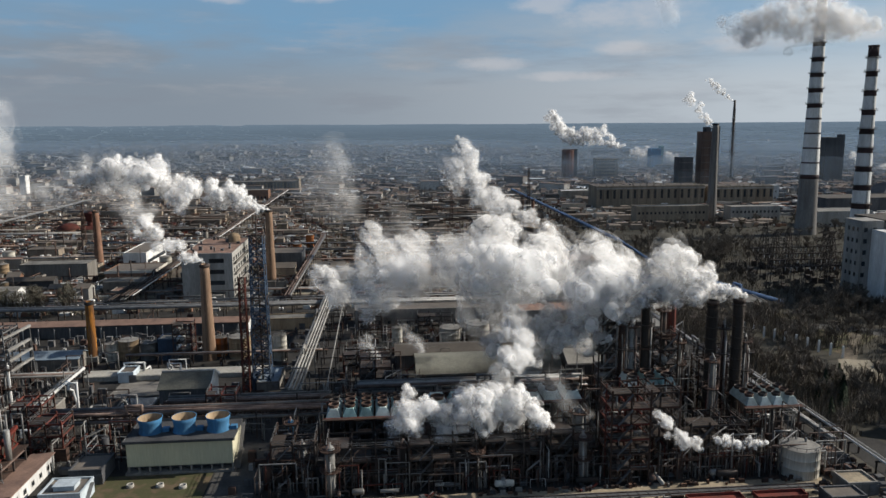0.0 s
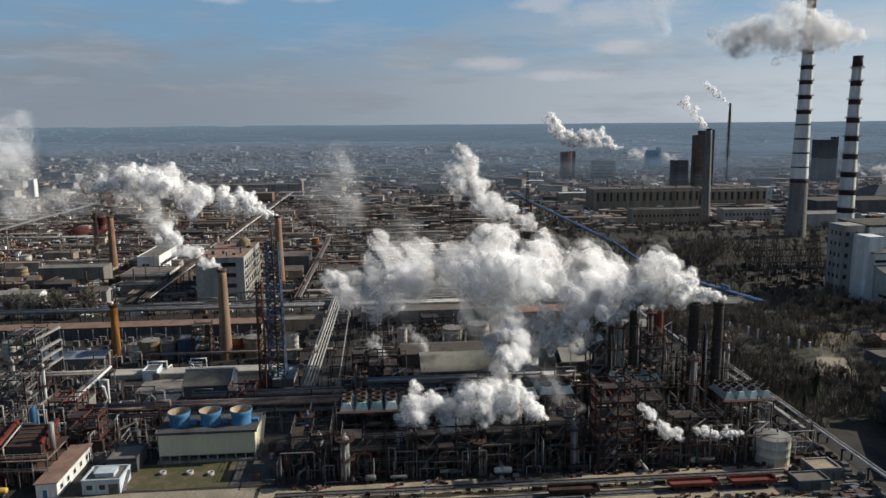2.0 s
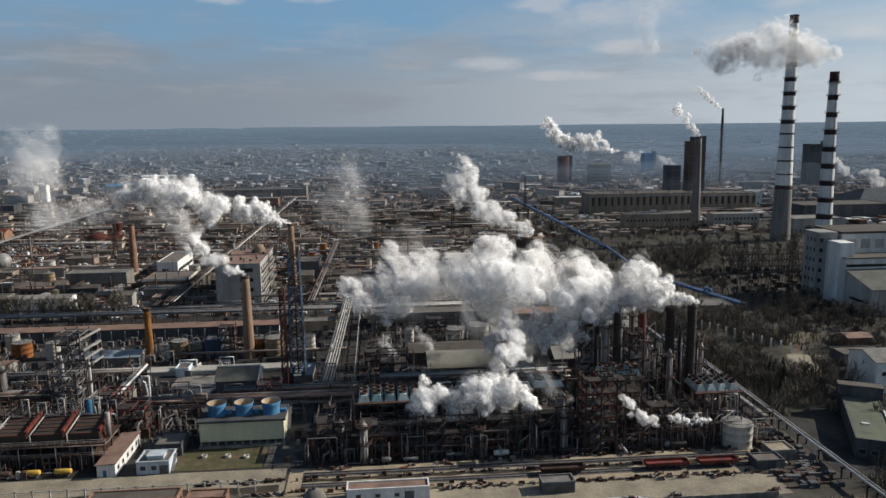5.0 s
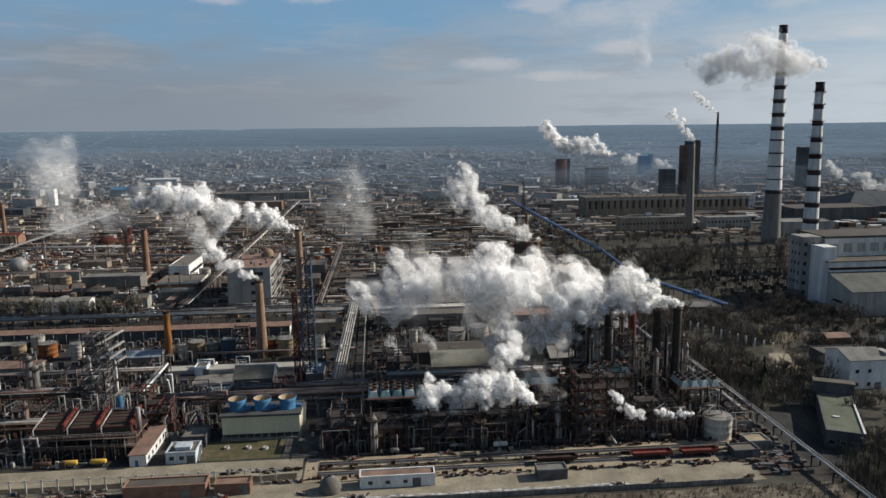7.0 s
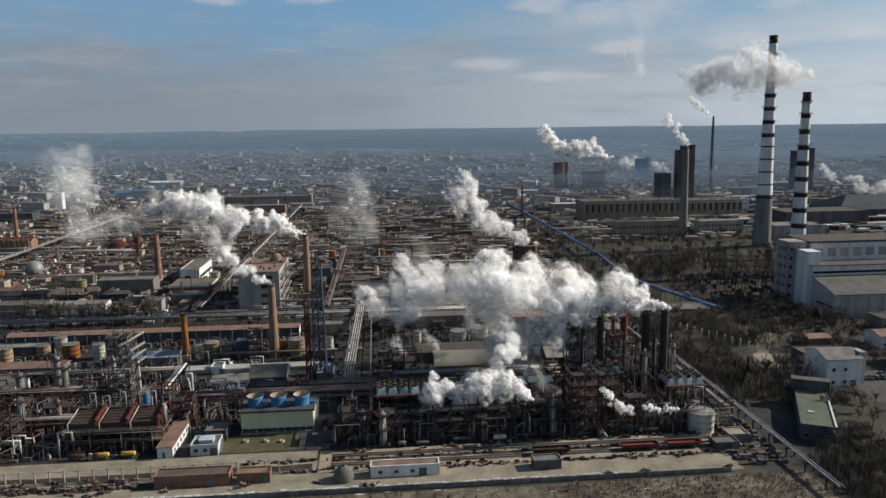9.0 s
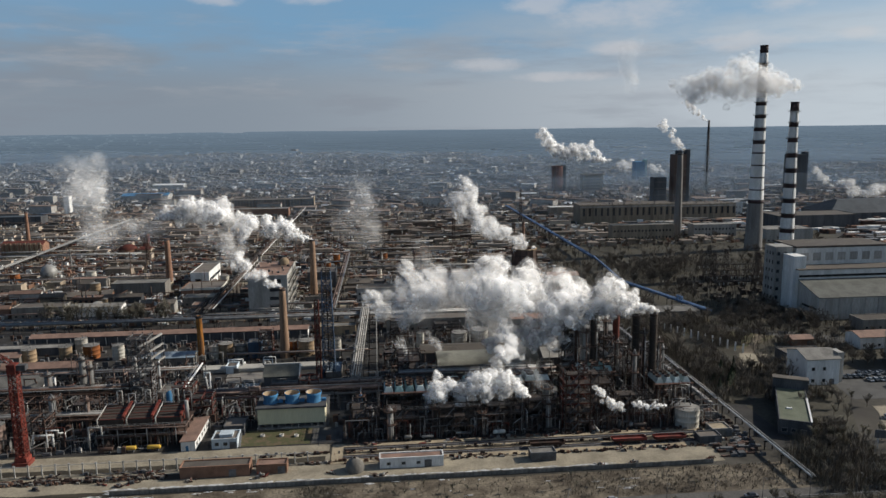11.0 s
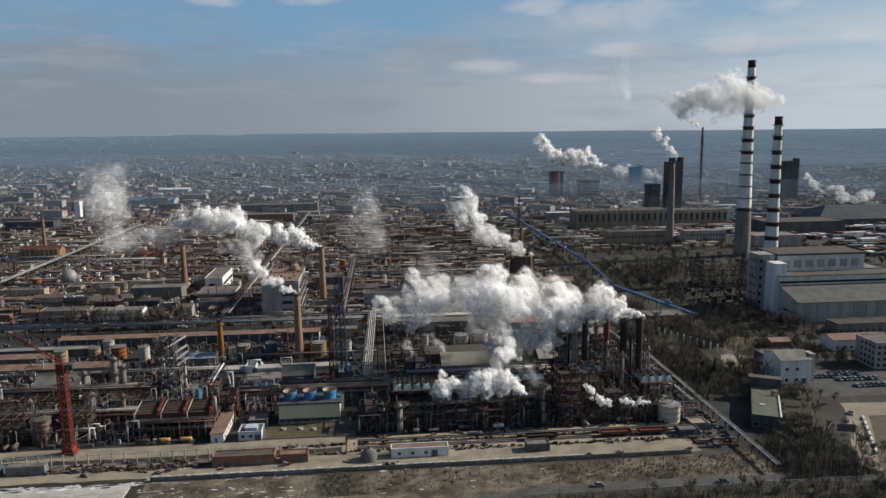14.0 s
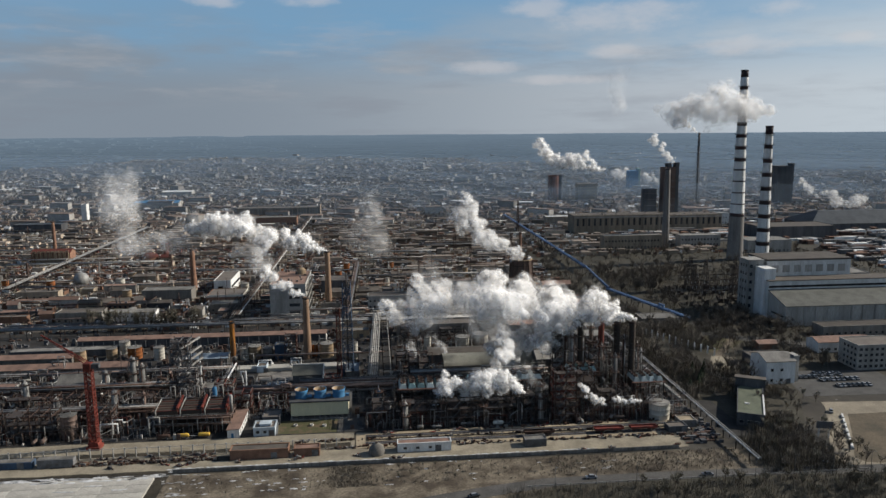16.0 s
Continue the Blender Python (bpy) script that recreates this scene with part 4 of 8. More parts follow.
part("edge_beam", Build().box(-0.7, W + 0.7, -0.7, -0.5, H - 0.1, H + 0.55).box(-0.7, -0.5, -0.5, D + 0.5, H - 0.1, H + 0.55), "dark_concrete", ct)
for k in range(3):
    x = 4.3 + k * 8.3
    f = part("fan_cowl", Build().lathe([(2.9, H + 0.35), (2.55, H + 1.6), (2.75, H + 3.0), (3.05, H + 4.1), (2.92, H + 4.1), (2.6, H + 3.0), (2.42, H + 1.6), (2.7, H + 0.4)], x, D / 2, n=32), "blue_paint", ct, "blue flared fan cowl with a tan lining")
    part("lining", Build().lathe([(2.90, H + 4.06), (2.58, H + 3.0), (2.39, H + 1.6), (2.6, H + 0.5)], x, D / 2, n=32), "beige_tank", f)
    part("fan_hub", Build().cyl((x, D / 2, H + 1.2), (x, D / 2, H + 1.7), 0.5, n=12), "grey_steel", f)
    for j in range(6):
        a = j * math.pi / 3
        part("fan_blade", Build().bar((x + 0.4 * math.cos(a), D / 2 + 0.4 * math.sin(a), H + 1.45), (x + 2.2 * math.cos(a), D / 2 + 2.2 * math.sin(a), H + 1.5), 0.5, 0.08), "grey_steel", f)
    part("motor_housing", Build().box(x + 3.0, x + 4.6, D / 2 - 0.7, D / 2 + 0.7, H + 0.35, H + 1.3), "blue_paint", ct)
st = Build().bar((W + 0.9, D - 1, H), (W + 0.9, 1.0, 0.2), 0.9, 0.15)
for k in range(14):
    st.box(W + 0.45, W + 1.35, D - 1.4 - k * 0.66, D - 1.0 - k * 0.66, H - 0.6 - k * 0.56, H - 0.5 - k * 0.56)
part("stair", st, "grey_steel", ct)
part("stair_railing", Build().bar((W + 1.35, D - 1, H + 1), (W + 1.35, 1.0, 1.2), 0.1).bar((W + 0.45, D - 1, H + 1), (W + 0.45, 1.0, 1.2), 0.1), "grey_steel", ct)
for u, v in ((-60.5, 161.5), (-53.5, 161.0), (-48, 160)):
    h = thing("manhole", u, v, "pale concrete well ring on the lawn", "manhole")
    part("ring", Build().lathe([(0.9, 0), (0.9, 0.8), (0.6, 0.8), (0.6, 0.5)], n=14), "slab", h)
    part("cover", Build().cyl((0, 0, 0.5), (0, 0, 0.62), 0.6, n=14), "grey_steel", h)

# ---- small buildings in front ----
t = thing("gatehouse", -87.6, 151.5, "long low white hut with a brown roof", "hut")
take(-89, -81, 150, 176)
part("wall", Build().box(0, 5, 0, 22, 0, 3.6), "white_paint", t)
part("roof", Build().add([(-0.4, -0.4, 3.6), (5.4, -0.4, 3.9), (5.4, 22.4, 3.9), (-0.4, 22.4, 3.6), (-0.4, -0.4, 3.85), (5.4, -0.4, 4.15), (5.4, 22.4, 4.15), (-0.4, 22.4, 3.85)], [(4, 5, 6, 7), (0, 1, 5, 4), (1, 2, 6, 5), (2, 3, 7, 6), (3, 0, 4, 7), (3, 2, 1, 0)]), "brown_roof", t)
windows(t, "r", 5, 2.5, 5, 4.0, 1.2, 1.4, 1.3, True)
part("door", Build().box(1.6, 2.6, -0.1, 0, 0, 2.1), "blue_paint", t)
t = building(-77, 152.0, 9, 8, 3.4, "small pale blue block with a rooftop unit", wall="pale_blue", roof="felt_roof", rows=1, step=3, name="utility_hut", category="hut")
part("rooftop_unit", Build().box(2.5, 7, 2, 5.5, 3.52, 4.5).box(2.3, 7.2, 1.8, 5.7, 4.5, 4.7), "pale_blue", t)
part("stair", Build().bar((9.4, 1, 0.2), (9.4, 6, 3.4), 0.9, 0.15), "grey_steel", t)
building(-75, 163.5, 7.5, 9, 3.4, "dark flat-roofed utility hut", wall="dark_concrete", roof="felt_roof", rows=0, name="utility_hut", category="hut")
t = building(-66, 206, 14.5, 12, 8.0, "dark gable shed with a white end wall", wall="dark_concrete", roof="vault_roof", gable=3.2, rows=0, name="shed", category="shed")
part("ridge_cap", Build().bar((-0.5, 6, 11.5), (15, 6, 11.5), 0.9, 0.4), "pale_wall", t)
part("eave_trim", Build().bar((14.9, -0.5, 8.1), (14.9, 6, 11.4), 0.25, 0.8).bar((14.9, 12.5, 8.1), (14.9, 6, 11.4), 0.25, 0.8), "white_paint", t)
part("end_wall", Build().add([(14.52, 0, 0.2), (14.52, 12, 0.2), (14.52, 12, 8), (14.52, 6, 11.1), (14.52, 0, 8)], [(0, 1, 2, 3, 4)]), "white_paint", t)
building(-88, 236, 5, 7, 3.2, "small pale blue hut with a dark roof", wall="pale_blue", roof="felt_roof", rows=0, name="hut", category="hut")
sheet("slush_yard", ragged(-87, -68, 221.5, 236, 8, 0.8, 51), 0.06, "concrete", "pale concrete yard with slush and puddles")
take(-88, -67, 206, 237)
for i in range(26):
    snow_patch(RNG.uniform(-86, -70), RNG.uniform(223, 246), RNG.uniform(0.6, 2.6), RNG.uniform(0.3, 0.9), 950 + i, 0.08)
bs = thing("settling_basin", -80.5, 207.5, "dark water basin with a pale concrete rim", "basin")
part("water", Build().box(0.5, 10.5, 0.5, 12.5, 0, 0.9), "basin_water", bs)
part("rim", Build().box(0, 11, 0, 0.5, 0, 1.2).box(0, 11, 12.5, 13, 0, 1.2).box(0, 0.5, 0.5, 12.5, 0, 1.2).box(10.5, 11, 0.5, 12.5, 0, 1.2), "concrete", bs)
lp = thing("pipe_loop", -88, 205.5, "pale lagged pipe with a square bend beside the basin", "pipe", "loose process pipes")
part("pipe", Build().pipe([(-2, 0, 0), (-2, 0, 2.4), (1.5, 0, 2.4), (1.5, 4, 2.4), (6, 4, 2.4), (6, 0, 2.4), (21, 0, 2.4), (21, 0, 0)], 0.3), "pale_wall", lp)
building(-41, 224, 7, 16, 2.4, "low shed with a pale blue sheet roof", wall="concrete", roof="blue_sheet", rows=0, name="shed", category="shed")
building(-110, 205, 14, 9, 3.2, "low flat shed with a grey roof", wall="concrete", roof="pale_roof", rows=0, name="shed", category="shed")
building(-100, 238, 60, 7, 1.6, "long low pale concrete bund beside the tanks", wall="slab", roof="slab", rows=0, parapet=0, door=False, name="bund", category="bund")
building(-132, 250, 26, 9, 4.5, "open shed with a blue-grey sheet roof", wall="concrete", roof="blue_sheet", rows=0, gable=1.6, name="shed", category="shed")
t = building(-178, 207, 20, 14, 7, "grey gable shed with a white end", wall="concrete", roof="pale_roof", gable=3.0, rows=0, name="shed", category="shed")
part("end_wall", Build().add([(20.03, 0, 0.2), (20.03, 14, 0.2), (20.03, 14, 7), (20.03, 7, 9.9), (20.03, 0, 7)], [(0, 1, 2, 3, 4)]), "white_paint", t)
building(-230, 238, 78, 9, 5.5, "long low building with a brown roof", wall="concrete", roof="brown_roof", gable=1.6, rows=1, name="shed", category="shed")
building(-236, 262, 44, 8, 4.0, "long low brown-roofed store shed", wall="concrete", roof="brown_roof", gable=1.4, rows=0, name="shed", category="shed")
building(-232, 277, 58, 8, 3.6, "long low pale-roofed store shed", wall="dark_concrete", roof="pale_roof", rows=0, name="shed", category="shed")
building(-240, 212, 40, 8, 4.5, "long low pale works shed", wall="pale_wall", roof="brown_roof", rows=0, name="shed", category="shed")
for u, v, w, d, h, roof, lab in ((-82.6, 129.8, 22.5, 5.5, 3.6, "felt_roof", "low brown brick shed with a dark flat roof"), (-58, 130.2, 10, 4.5, 3.0, "brown_roof", "brown shed with a sheet roof"), (34.2, 129, 8.8, 4.5, 2.8, "pale_roof", "grey sheet-metal shed beside the track")):
    building(u, v, w, d, h, lab, wall="brick" if u < 0 else "grey_steel", roof=roof, rows=0, name="shed", category="shed")
building(-17.2, 129.6, 21.5, 4.5, 3.3, "long white site hut with small windows", wall="white_paint", roof="brown_roof", rows=1, step=5, win=(1.4, 1.1), name="site_hut", category="hut", frames=True)
building(-155, 130.5, 13.5, 3.2, 3.4, "grey site container with a white end", wall="grey_steel", roof="pale_roof", rows=0, parapet=0, name="container", category="container")
building(-175, 131, 18, 4, 2.6, "pale blue site container", wall="blue_steel", roof="pale_roof", rows=0, parapet=0, name="container", category="container")

dm = thing("dome", -25.5, 129.6, "grey round-topped sand silo", "silo")
part("shell", Build().lathe([(3.1, 0), (3.2, 1.2), (2.8, 2.8), (1.8, 4.0), (0.4, 4.6), (0.02, 4.6)], n=20), "concrete", dm)
part("cap", Build().cyl((0, 0, 4.5), (0, 0, 5.0), 0.5, n=10), "dark_steel", dm)

# ---- tanks and vessels ----
def tank(u, v, r, h, mat, label, roof="pale_roof", cone=0.6, fittings=True):
    t = thing("storage_tank", u, v, label, "tank")
    take(u - r, u + r, v - r, v + r)
    prof = [(r, 0)]
    k = max(2, int(h / 1.8))
    for i in range(k):
        z = h * (i + 1) / k
        prof += [(r, z - 0.12), (r + 0.06, z - 0.1), (r + 0.06, z)]
    part("shell", Build().lathe(prof, n=28), mat, t)
    part("roof", Build().lathe([(r + 0.1, h), (r * 0.5, h + cone * 0.7), (0.02, h + cone)], n=28), roof, t)
    if not fittings:
        return t
    part("vent", Build().cyl((r * 0.3, 0, h + cone * 0.6), (r * 0.3, 0, h + cone + 0.9), 0.25, n=8), "grey_steel", t)
    lb = Build()
    for s in (-0.22, 0.22):
        lb.bar((s + r * 0.35, -r * 0.98, 0), (s + r * 0.35, -r * 0.98, h + 1), 0.09)
    part("ladder", lb, "grey_steel", t)
    rl = Build()
    rl.lathe([(r, h + 0.9), (r, h + 1.0), (r - 0.08, h + 1.0)], n=24, smooth=False)
    for i in range(14):
        a = 2 * math.pi * i / 14
        rl.bar((r * math.cos(a), r * math.sin(a), h), (r * math.cos(a), r * math.sin(a), h + 1.0), 0.07)
    part("railing", rl, "grey_steel", t)
    return t


tank(99.4, 153.5, 4.6, 7.0, "cream_tank", "grey-white round storage tank with a pale lid", "pale_roof", 0.9)
for u, v, r, h, mat, lab in ((-98.8, 262, 2.3, 6.3, "cream_tank", "white round works storage tank"), (-93, 263, 3.5, 7.2, "beige_tank", "olive-brown round storage tank"), (-85.6, 262.5, 3.0, 6.2, "vessel", "dark grey storage tank"),
                             (-60, 263.5, 2.2, 7.0, "orange_tank", "rusty orange storage tank"), (-53, 262, 3.9, 7.6, "beige_tank", "beige storage tank with a rusty roof"), (-37.6, 256, 2.4, 9.4, "cream_tank", "tall cream storage tank"),
                             (-161, 271, 3.9, 6.6, "orange_tank", "orange round storage tank"), (-146.6, 267, 2.9, 7.2, "cream_tank", "white round works storage tank"), (-174, 272, 3.0, 6, "beige_tank", "beige round storage tank"),
                             (26, 272, 4.2, 6, "cream_tank", "broad cream tank with a domed roof"), (37, 275, 4.6, 6.5, "cream_tank", "broad cream tank with a domed roof"), (5, 268, 2.0, 7.5, "cream_tank", "slim cream storage tank"),
                             (-154, 160, 3.2, 10.0, "rust_pipe", "olive-brown vertical storage tank"), (-170, 282, 3.0, 7, "cream_tank", "cream round storage tank"), (-190, 268, 3.4, 6.4, "beige_tank", "rust-stained round storage tank")):
    tank(u, v, r, h, mat, lab)
t = building(-81.5, 259, 6.4, 7, 7.6, "blue sheet-metal pump house", wall="blue_steel", roof="pale_roof", rows=0, name="pump_house", category="pump house")


def drum(u, v, z, length, r, mat, label, rz=0.0, group="process drums"):
    """A lying vessel on two saddles."""
    t = thing("process_drum", u, v, label, "vessel", group, z=z, rz=rz)
    c, k = r + 0.7, length / 2
    sh = Build()
    prof = [(0.02, -k - r * 0.45), (r * 0.6, -k - r * 0.32), (r * 0.92, -k - r * 0.12), (r, -k), (r, k), (r * 0.92, k + r * 0.12), (r * 0.6, k + r * 0.32), (0.02, k + r * 0.45)]
    n = 12
    vs = [(zz, rr * math.cos(2 * math.pi * i / n), c + rr * math.sin(2 * math.pi * i / n)) for rr, zz in prof for i in range(n)]
    sh.add(vs, [(j * n + i, j * n + (i + 1) % n, (j + 1) * n + (i + 1) % n, (j + 1) * n + i) for j in range(len(prof) - 1) for i in range(n)], True)
    part("shell", sh, mat, t)
    for x in (-k * 0.6, k * 0.6):
        part("saddle", Build().box(x - 0.2, x + 0.2, -r * 0.8, r * 0.8, 0, c - r * 0.5), "dark_concrete", t)
    return t


def column(u, v, h, r, mat, label, platforms=4, skirt=2.0, pipes=2, seed=0):
    """A standing process column with ring platforms and outside pipes."""
    t = thing("process_column", u, v, label, "column")
    take(u - r, u + r, v - r, v + r)
    rn = random.Random(seed)
    part("skirt", Build().lathe([(r * 1.12, 0), (r, skirt)], n=16), "concrete", t)
    prof = [(r, skirt), (r, h * 0.55), (r * 0.92, h * 0.57), (r * 0.92, h - r * 0.6), (r * 0.6, h - r * 0.15), (0.02, h)]
    part("shell", Build().lathe(prof, n=16), mat, t)
    for i in range(platforms):
        z = skirt + (h - skirt) * (i + 0.8) / platforms
        gallery(t, z, r * (0.95 if z > h * 0.56 else 1.0), 1.3, rn.choice(("dark_steel", "rust")))
    for i in range(pipes):
        a = rn.uniform(3.4, 6.0)
        x, y = (r + 0.5) * math.cos(a), (r + 0.5) * math.sin(a)
        pr = rn.uniform(0.14, 0.3)
        part("riser", Build().pipe([(x, y, 0), (x, y, h * rn.uniform(0.7, 1.0)), (0, 0, h + 0.6)], pr), rn.choice(("pipe_lagging", "rust_pipe", "vessel")), t)
    part("ladder", Build().bar((r + 0.3, -0.25, 0), (r + 0.3, -0.25, h), 0.08).bar((r + 0.3, 0.25, 0), (r + 0.3, 0.25, h), 0.08), "dark_steel", t)
    return t


def frame_tower(u, v, w, d, levels, step, mats, label, seed=0, stuff=True):
    """An open steel frame with floors, braces, rails and vessels standing in it."""
    t = thing("process_unit", u, v, label, "process unit")
    take(u, u + w, v, v + d)
    rn = random.Random(seed)
    nx, ny = max(2, round(w / 5) + 1), max(2, round(d / 5) + 1)
    H = levels * step
    xs, ys = [w * i / (nx - 1) for i in range(nx)], [d * j / (ny - 1) for j in range(ny)]
    for x in xs:
        for y in ys:
            part("post", Build().bar((x, y, 0), (x, y, H + 1), 0.36), rn.choice(mats), t)
    rl, br = Build(), Build()
    for k in range(1, levels + 1):
        z = k * step
        b = Build()
        for y in ys:
            b.bar((0, y, z), (w, y, z), 0.3, 0.4)
        for x in xs:
            b.bar((x, 0, z), (x, d, z), 0.3, 0.4)
        part("floor_frame", b, rn.choice(mats), t)
        part("floor", Build().box(0, w * (rn.choice((1, 1, 0.6)) if k < levels else rn.choice((0.3, 0.5))), 0, d * rn.uniform(0.4, 0.9), z + 0.2, z + 0.27), rn.choice(("dark_steel", "dark_steel", "soot_steel")), t)
        for zz in (z + 0.75, z + 1.3):
            rl.bar((0, 0, zz), (w, 0, zz), 0.08).bar((w, 0, zz), (w, d, zz), 0.08).bar((0, 0, zz), (0, d, zz), 0.08)
        for i in range(nx - 1):
            if rn.random() < 0.25:
                br.bar((xs[i], 0, z - step), (xs[i + 1], 0, z), 0.16).bar((xs[i + 1], 0, z - step), (xs[i], 0, z), 0.16)
        br.bar((w, 0, z - step), (w, d, z), 0.16)
        st = Build().bar((w * 0.15, -0.6, z - step + 0.2), (w * 0.15 + step * 0.9, -0.6, z + 0.2), 0.8, 0.14)
        part("stair", st, "grey_steel", t)
        if stuff:
            for _ in range(max(2, int(w * d / 55))):
                x, y = rn.uniform(0.8, w - 0.8), rn.uniform(0.5, d * 0.7)
                if rn.random() < 0.5:
                    drum(u + x, v + y, (k - 1) * step + (0.27 if k > 1 else 0), rn.uniform(1.6, 3.6), rn.uniform(0.4, 0.9), rn.choice(("vessel", "vessel", "rust_pipe", "pipe_lagging", "dark_steel")), "weathered steel drum on saddles in a frame", rn.choice((0, 90)))
                else:
                    q = part("standpipe", Build().pipe([(x, y, (k - 1) * step), (x, y, z - 0.6), (x + rn.uniform(-3, 3), y, z - 0.6)], rn.uniform(0.1, 0.3)), rn.choice(("pipe_lagging", "rust_pipe", "vessel", "rust")), t)
    tagged(part("railing", rl, "grey_steel", t), kind="stuff")
    tagged(part("brace", br, rn.choice(mats), t), kind="stuff")
    return t


def pipe_rack(u0, v0, u1, v1, z, n, label, levels=1, gap=0.85, radii=(0.16, 0.5), step=11.0, mats=("pipe_lagging", "rust_pipe", "pipe_lagging", "vessel"), seed=0, name="pipe_rack", post="dark_steel"):
    """A run of pipes on trestles, along u or v."""
    t = thing(name, u0, v0, label, "pipe rack")
    rn = random.Random(seed)
    L = math.hypot(u1 - u0, v1 - v0)
    ang = math.degrees(math.atan2(v1 - v0, u1 - u0))
    t.matrix_world = spot(u0, v0, 0, ang)
    take(min(u0, u1) - 1, max(u0, u1) + 1, min(v0, v1) - 1, max(v0, v1) + 1)
    width = n * gap
    tr = Build()
    for y in (-width / 2 - 0.3, width / 2 + 0.3):
        tr.bar((0, y, 0), (0, y, z + (levels - 1) * 2.2), 0.34)
    for k in range(levels):
        tr.bar((0, -width / 2 - 0.7, z - 0.2 + 2.2 * k), (0, width / 2 + 0.7, z - 0.2 + 2.2 * k), 0.34, 0.4)
    me = tr.mesh("trestle", M[post])
    for i in range(int(L / step) + 1):
        piece("trestle", me, t, min(L, i * step))
    for k in range(levels):
        for i in range(n):
            if rn.random() < 0.12:
                continue
            r = rn.uniform(*radii)
            y = -width / 2 + gap * (i + 0.5)
            zz = z + 2.2 * k + r
            b = Build()
            if L > 60 and rn.random() < 0.35:
                x = rn.uniform(20, L - 20)
                b.pipe([(0, y, zz), (x, y, zz), (x, y, zz + 2), (x + 4, y, zz + 2), (x + 4, y, zz), (L, y, zz)], r)
            else:
                b.pipe([(0, y, zz), (L, y, zz)], r)
            part("pipe", b, rn.choice(mats), t)
    return t


# ---- furnace house with red heaters ----
fh = thing("furnace_house", -118.5, 158.5, "open steel furnace frame with red heaters and loading platforms", "furnace")
take(-120, -86, 157, 172)
for i in range(8):
    for y in (0, 6, 12):
        part("post", Build().bar((i * 4.4, y, 0), (i * 4.4, y, 7.6), 0.4), "dark_steel", fh)
for z in (3.6, 7.4):
    part("platform", Build().box(-0.5, 31.5, -0.6, 12.6, z, z + 0.25), "rust", fh)
    rl = Build()
    for zz in (z + 0.8, z + 1.3):
        rl.bar((-0.5, -0.6, zz), (31.5, -0.6, zz), 0.1)
    for i in range(17):
        rl.bar((i * 2 - 0.5, -0.6, z), (i * 2 - 0.5, -0.6, z + 1.3), 0.09)
    part("railing", rl, "pale_wall", fh)
for i in range(3):
    x = 0.6 + i * 10.2
    h = Build()
    h.add([(x, 1, 7.65), (x + 8.4, 1, 7.65), (x + 8.4, 11.5, 7.65), (x, 11.5, 7.65), (x, 1, 10.0), (x + 8.4, 1, 10.0), (x + 8.4, 11.5, 11.6), (x, 11.5, 11.6)],
          [(0, 1, 5, 4), (1, 2, 6, 5), (2, 3, 7, 6), (3, 0, 4, 7), (4, 5, 6, 7)])
    hb = part("heater", h, "soot_steel", fh, "soot-black heater casing with red frames")
    for k in range(6):
        y = 1.2 + k * 2.0
        z = 10.05 + 1.6 * (y - 1) / 10.5
        part("casing_rib", Build().bar((x, y, z), (x + 8.4, y, z), 0.42, 0.24), "rust" if k % 2 else "red_steel", hb)
    tr = Build()
    for y0 in (1.2, 4.6, 8.0):
        tr.bar((x + 8.5, y0, 8), (x + 8.5, y0 + 3.4, 12.6), 0.22).bar((x + 8.5, y0 + 3.4, 8.4), (x + 8.5, y0, 11.4), 0.22)
    tr.bar((x + 8.5, 0.9, 10.9), (x + 8.5, 11.6, 12.7), 0.8).bar((x + 8.5, 0.9, 8.0), (x + 8.5, 11.6, 8.4), 0.34)
    tagged(part("red_truss", tr, "crane_red", hb, "bright red side truss"), kind="stuff")
    part("duct", Build().pipe([(x - 0.4, 0.4, 8.2), (x - 0.4, 0.4, 10.3), (x - 0.4, 11, 12.2), (x + 3.6, 11, 12.2), (x + 3.6, 11, 17.2), (x + 5.4, 11, 17.2), (x + 5.4, 11, 11.8)], 0.22), "pale_wall", fh, "pale lagged pipe loop")
    part("header_pipe", Build().pipe([(x + 7.2, 12.5, 8), (x + 7.2, 12.5, 15.5), (x + 9.6, 12.5, 15.5), (x + 9.6, 12.5, 8)], 0.2), "pipe_lagging", fh)
    part("downcomer", Build().pipe([(x + 6.8, -0.8, 0.6), (x + 6.8, -0.8, 6.8)], 0.18), "pale_wall", fh)
part("front_header", Build().pipe([(-0.4, -0.9, 7.1), (31.4, -0.9, 7.1), (31.4, 10, 7.1)], 0.22), "rust_pipe", fh)
part("burner_line", Build().pipe([(-0.4, -0.7, 4.4), (31.0, -0.7, 4.4)], 0.24), "rust_pipe", fh)
for i in range(6):
    part("furnace_box", Build().box(0.8 + 5.1 * i, 5.2 + 5.1 * i, 2, 11, 0, 3.4, 0.1), "soot_steel", fh)
part("end_flue", Build().cyl((31, 4, 7.6), (31, 4, 15), 0.7, n=10), "vessel", fh)
bt = thing("blue_column", -96.5, 173.5, "blue painted slim column beside the furnaces", "column")
part("shell", Build().lathe([(1.1, 0), (1.1, 14.2), (0.6, 15), (0.02, 15.2)], n=14), "blue_paint", bt)
part("frame", Build().bar((-1.3, -1.3, 0), (-1.3, -1.3, 16), 0.16).bar((1.3, -1.3, 0), (1.3, -1.3, 16), 0.16).bar((-1.3, -1.3, 16), (1.3, -1.3, 16), 0.16), "pale_wall", bt)
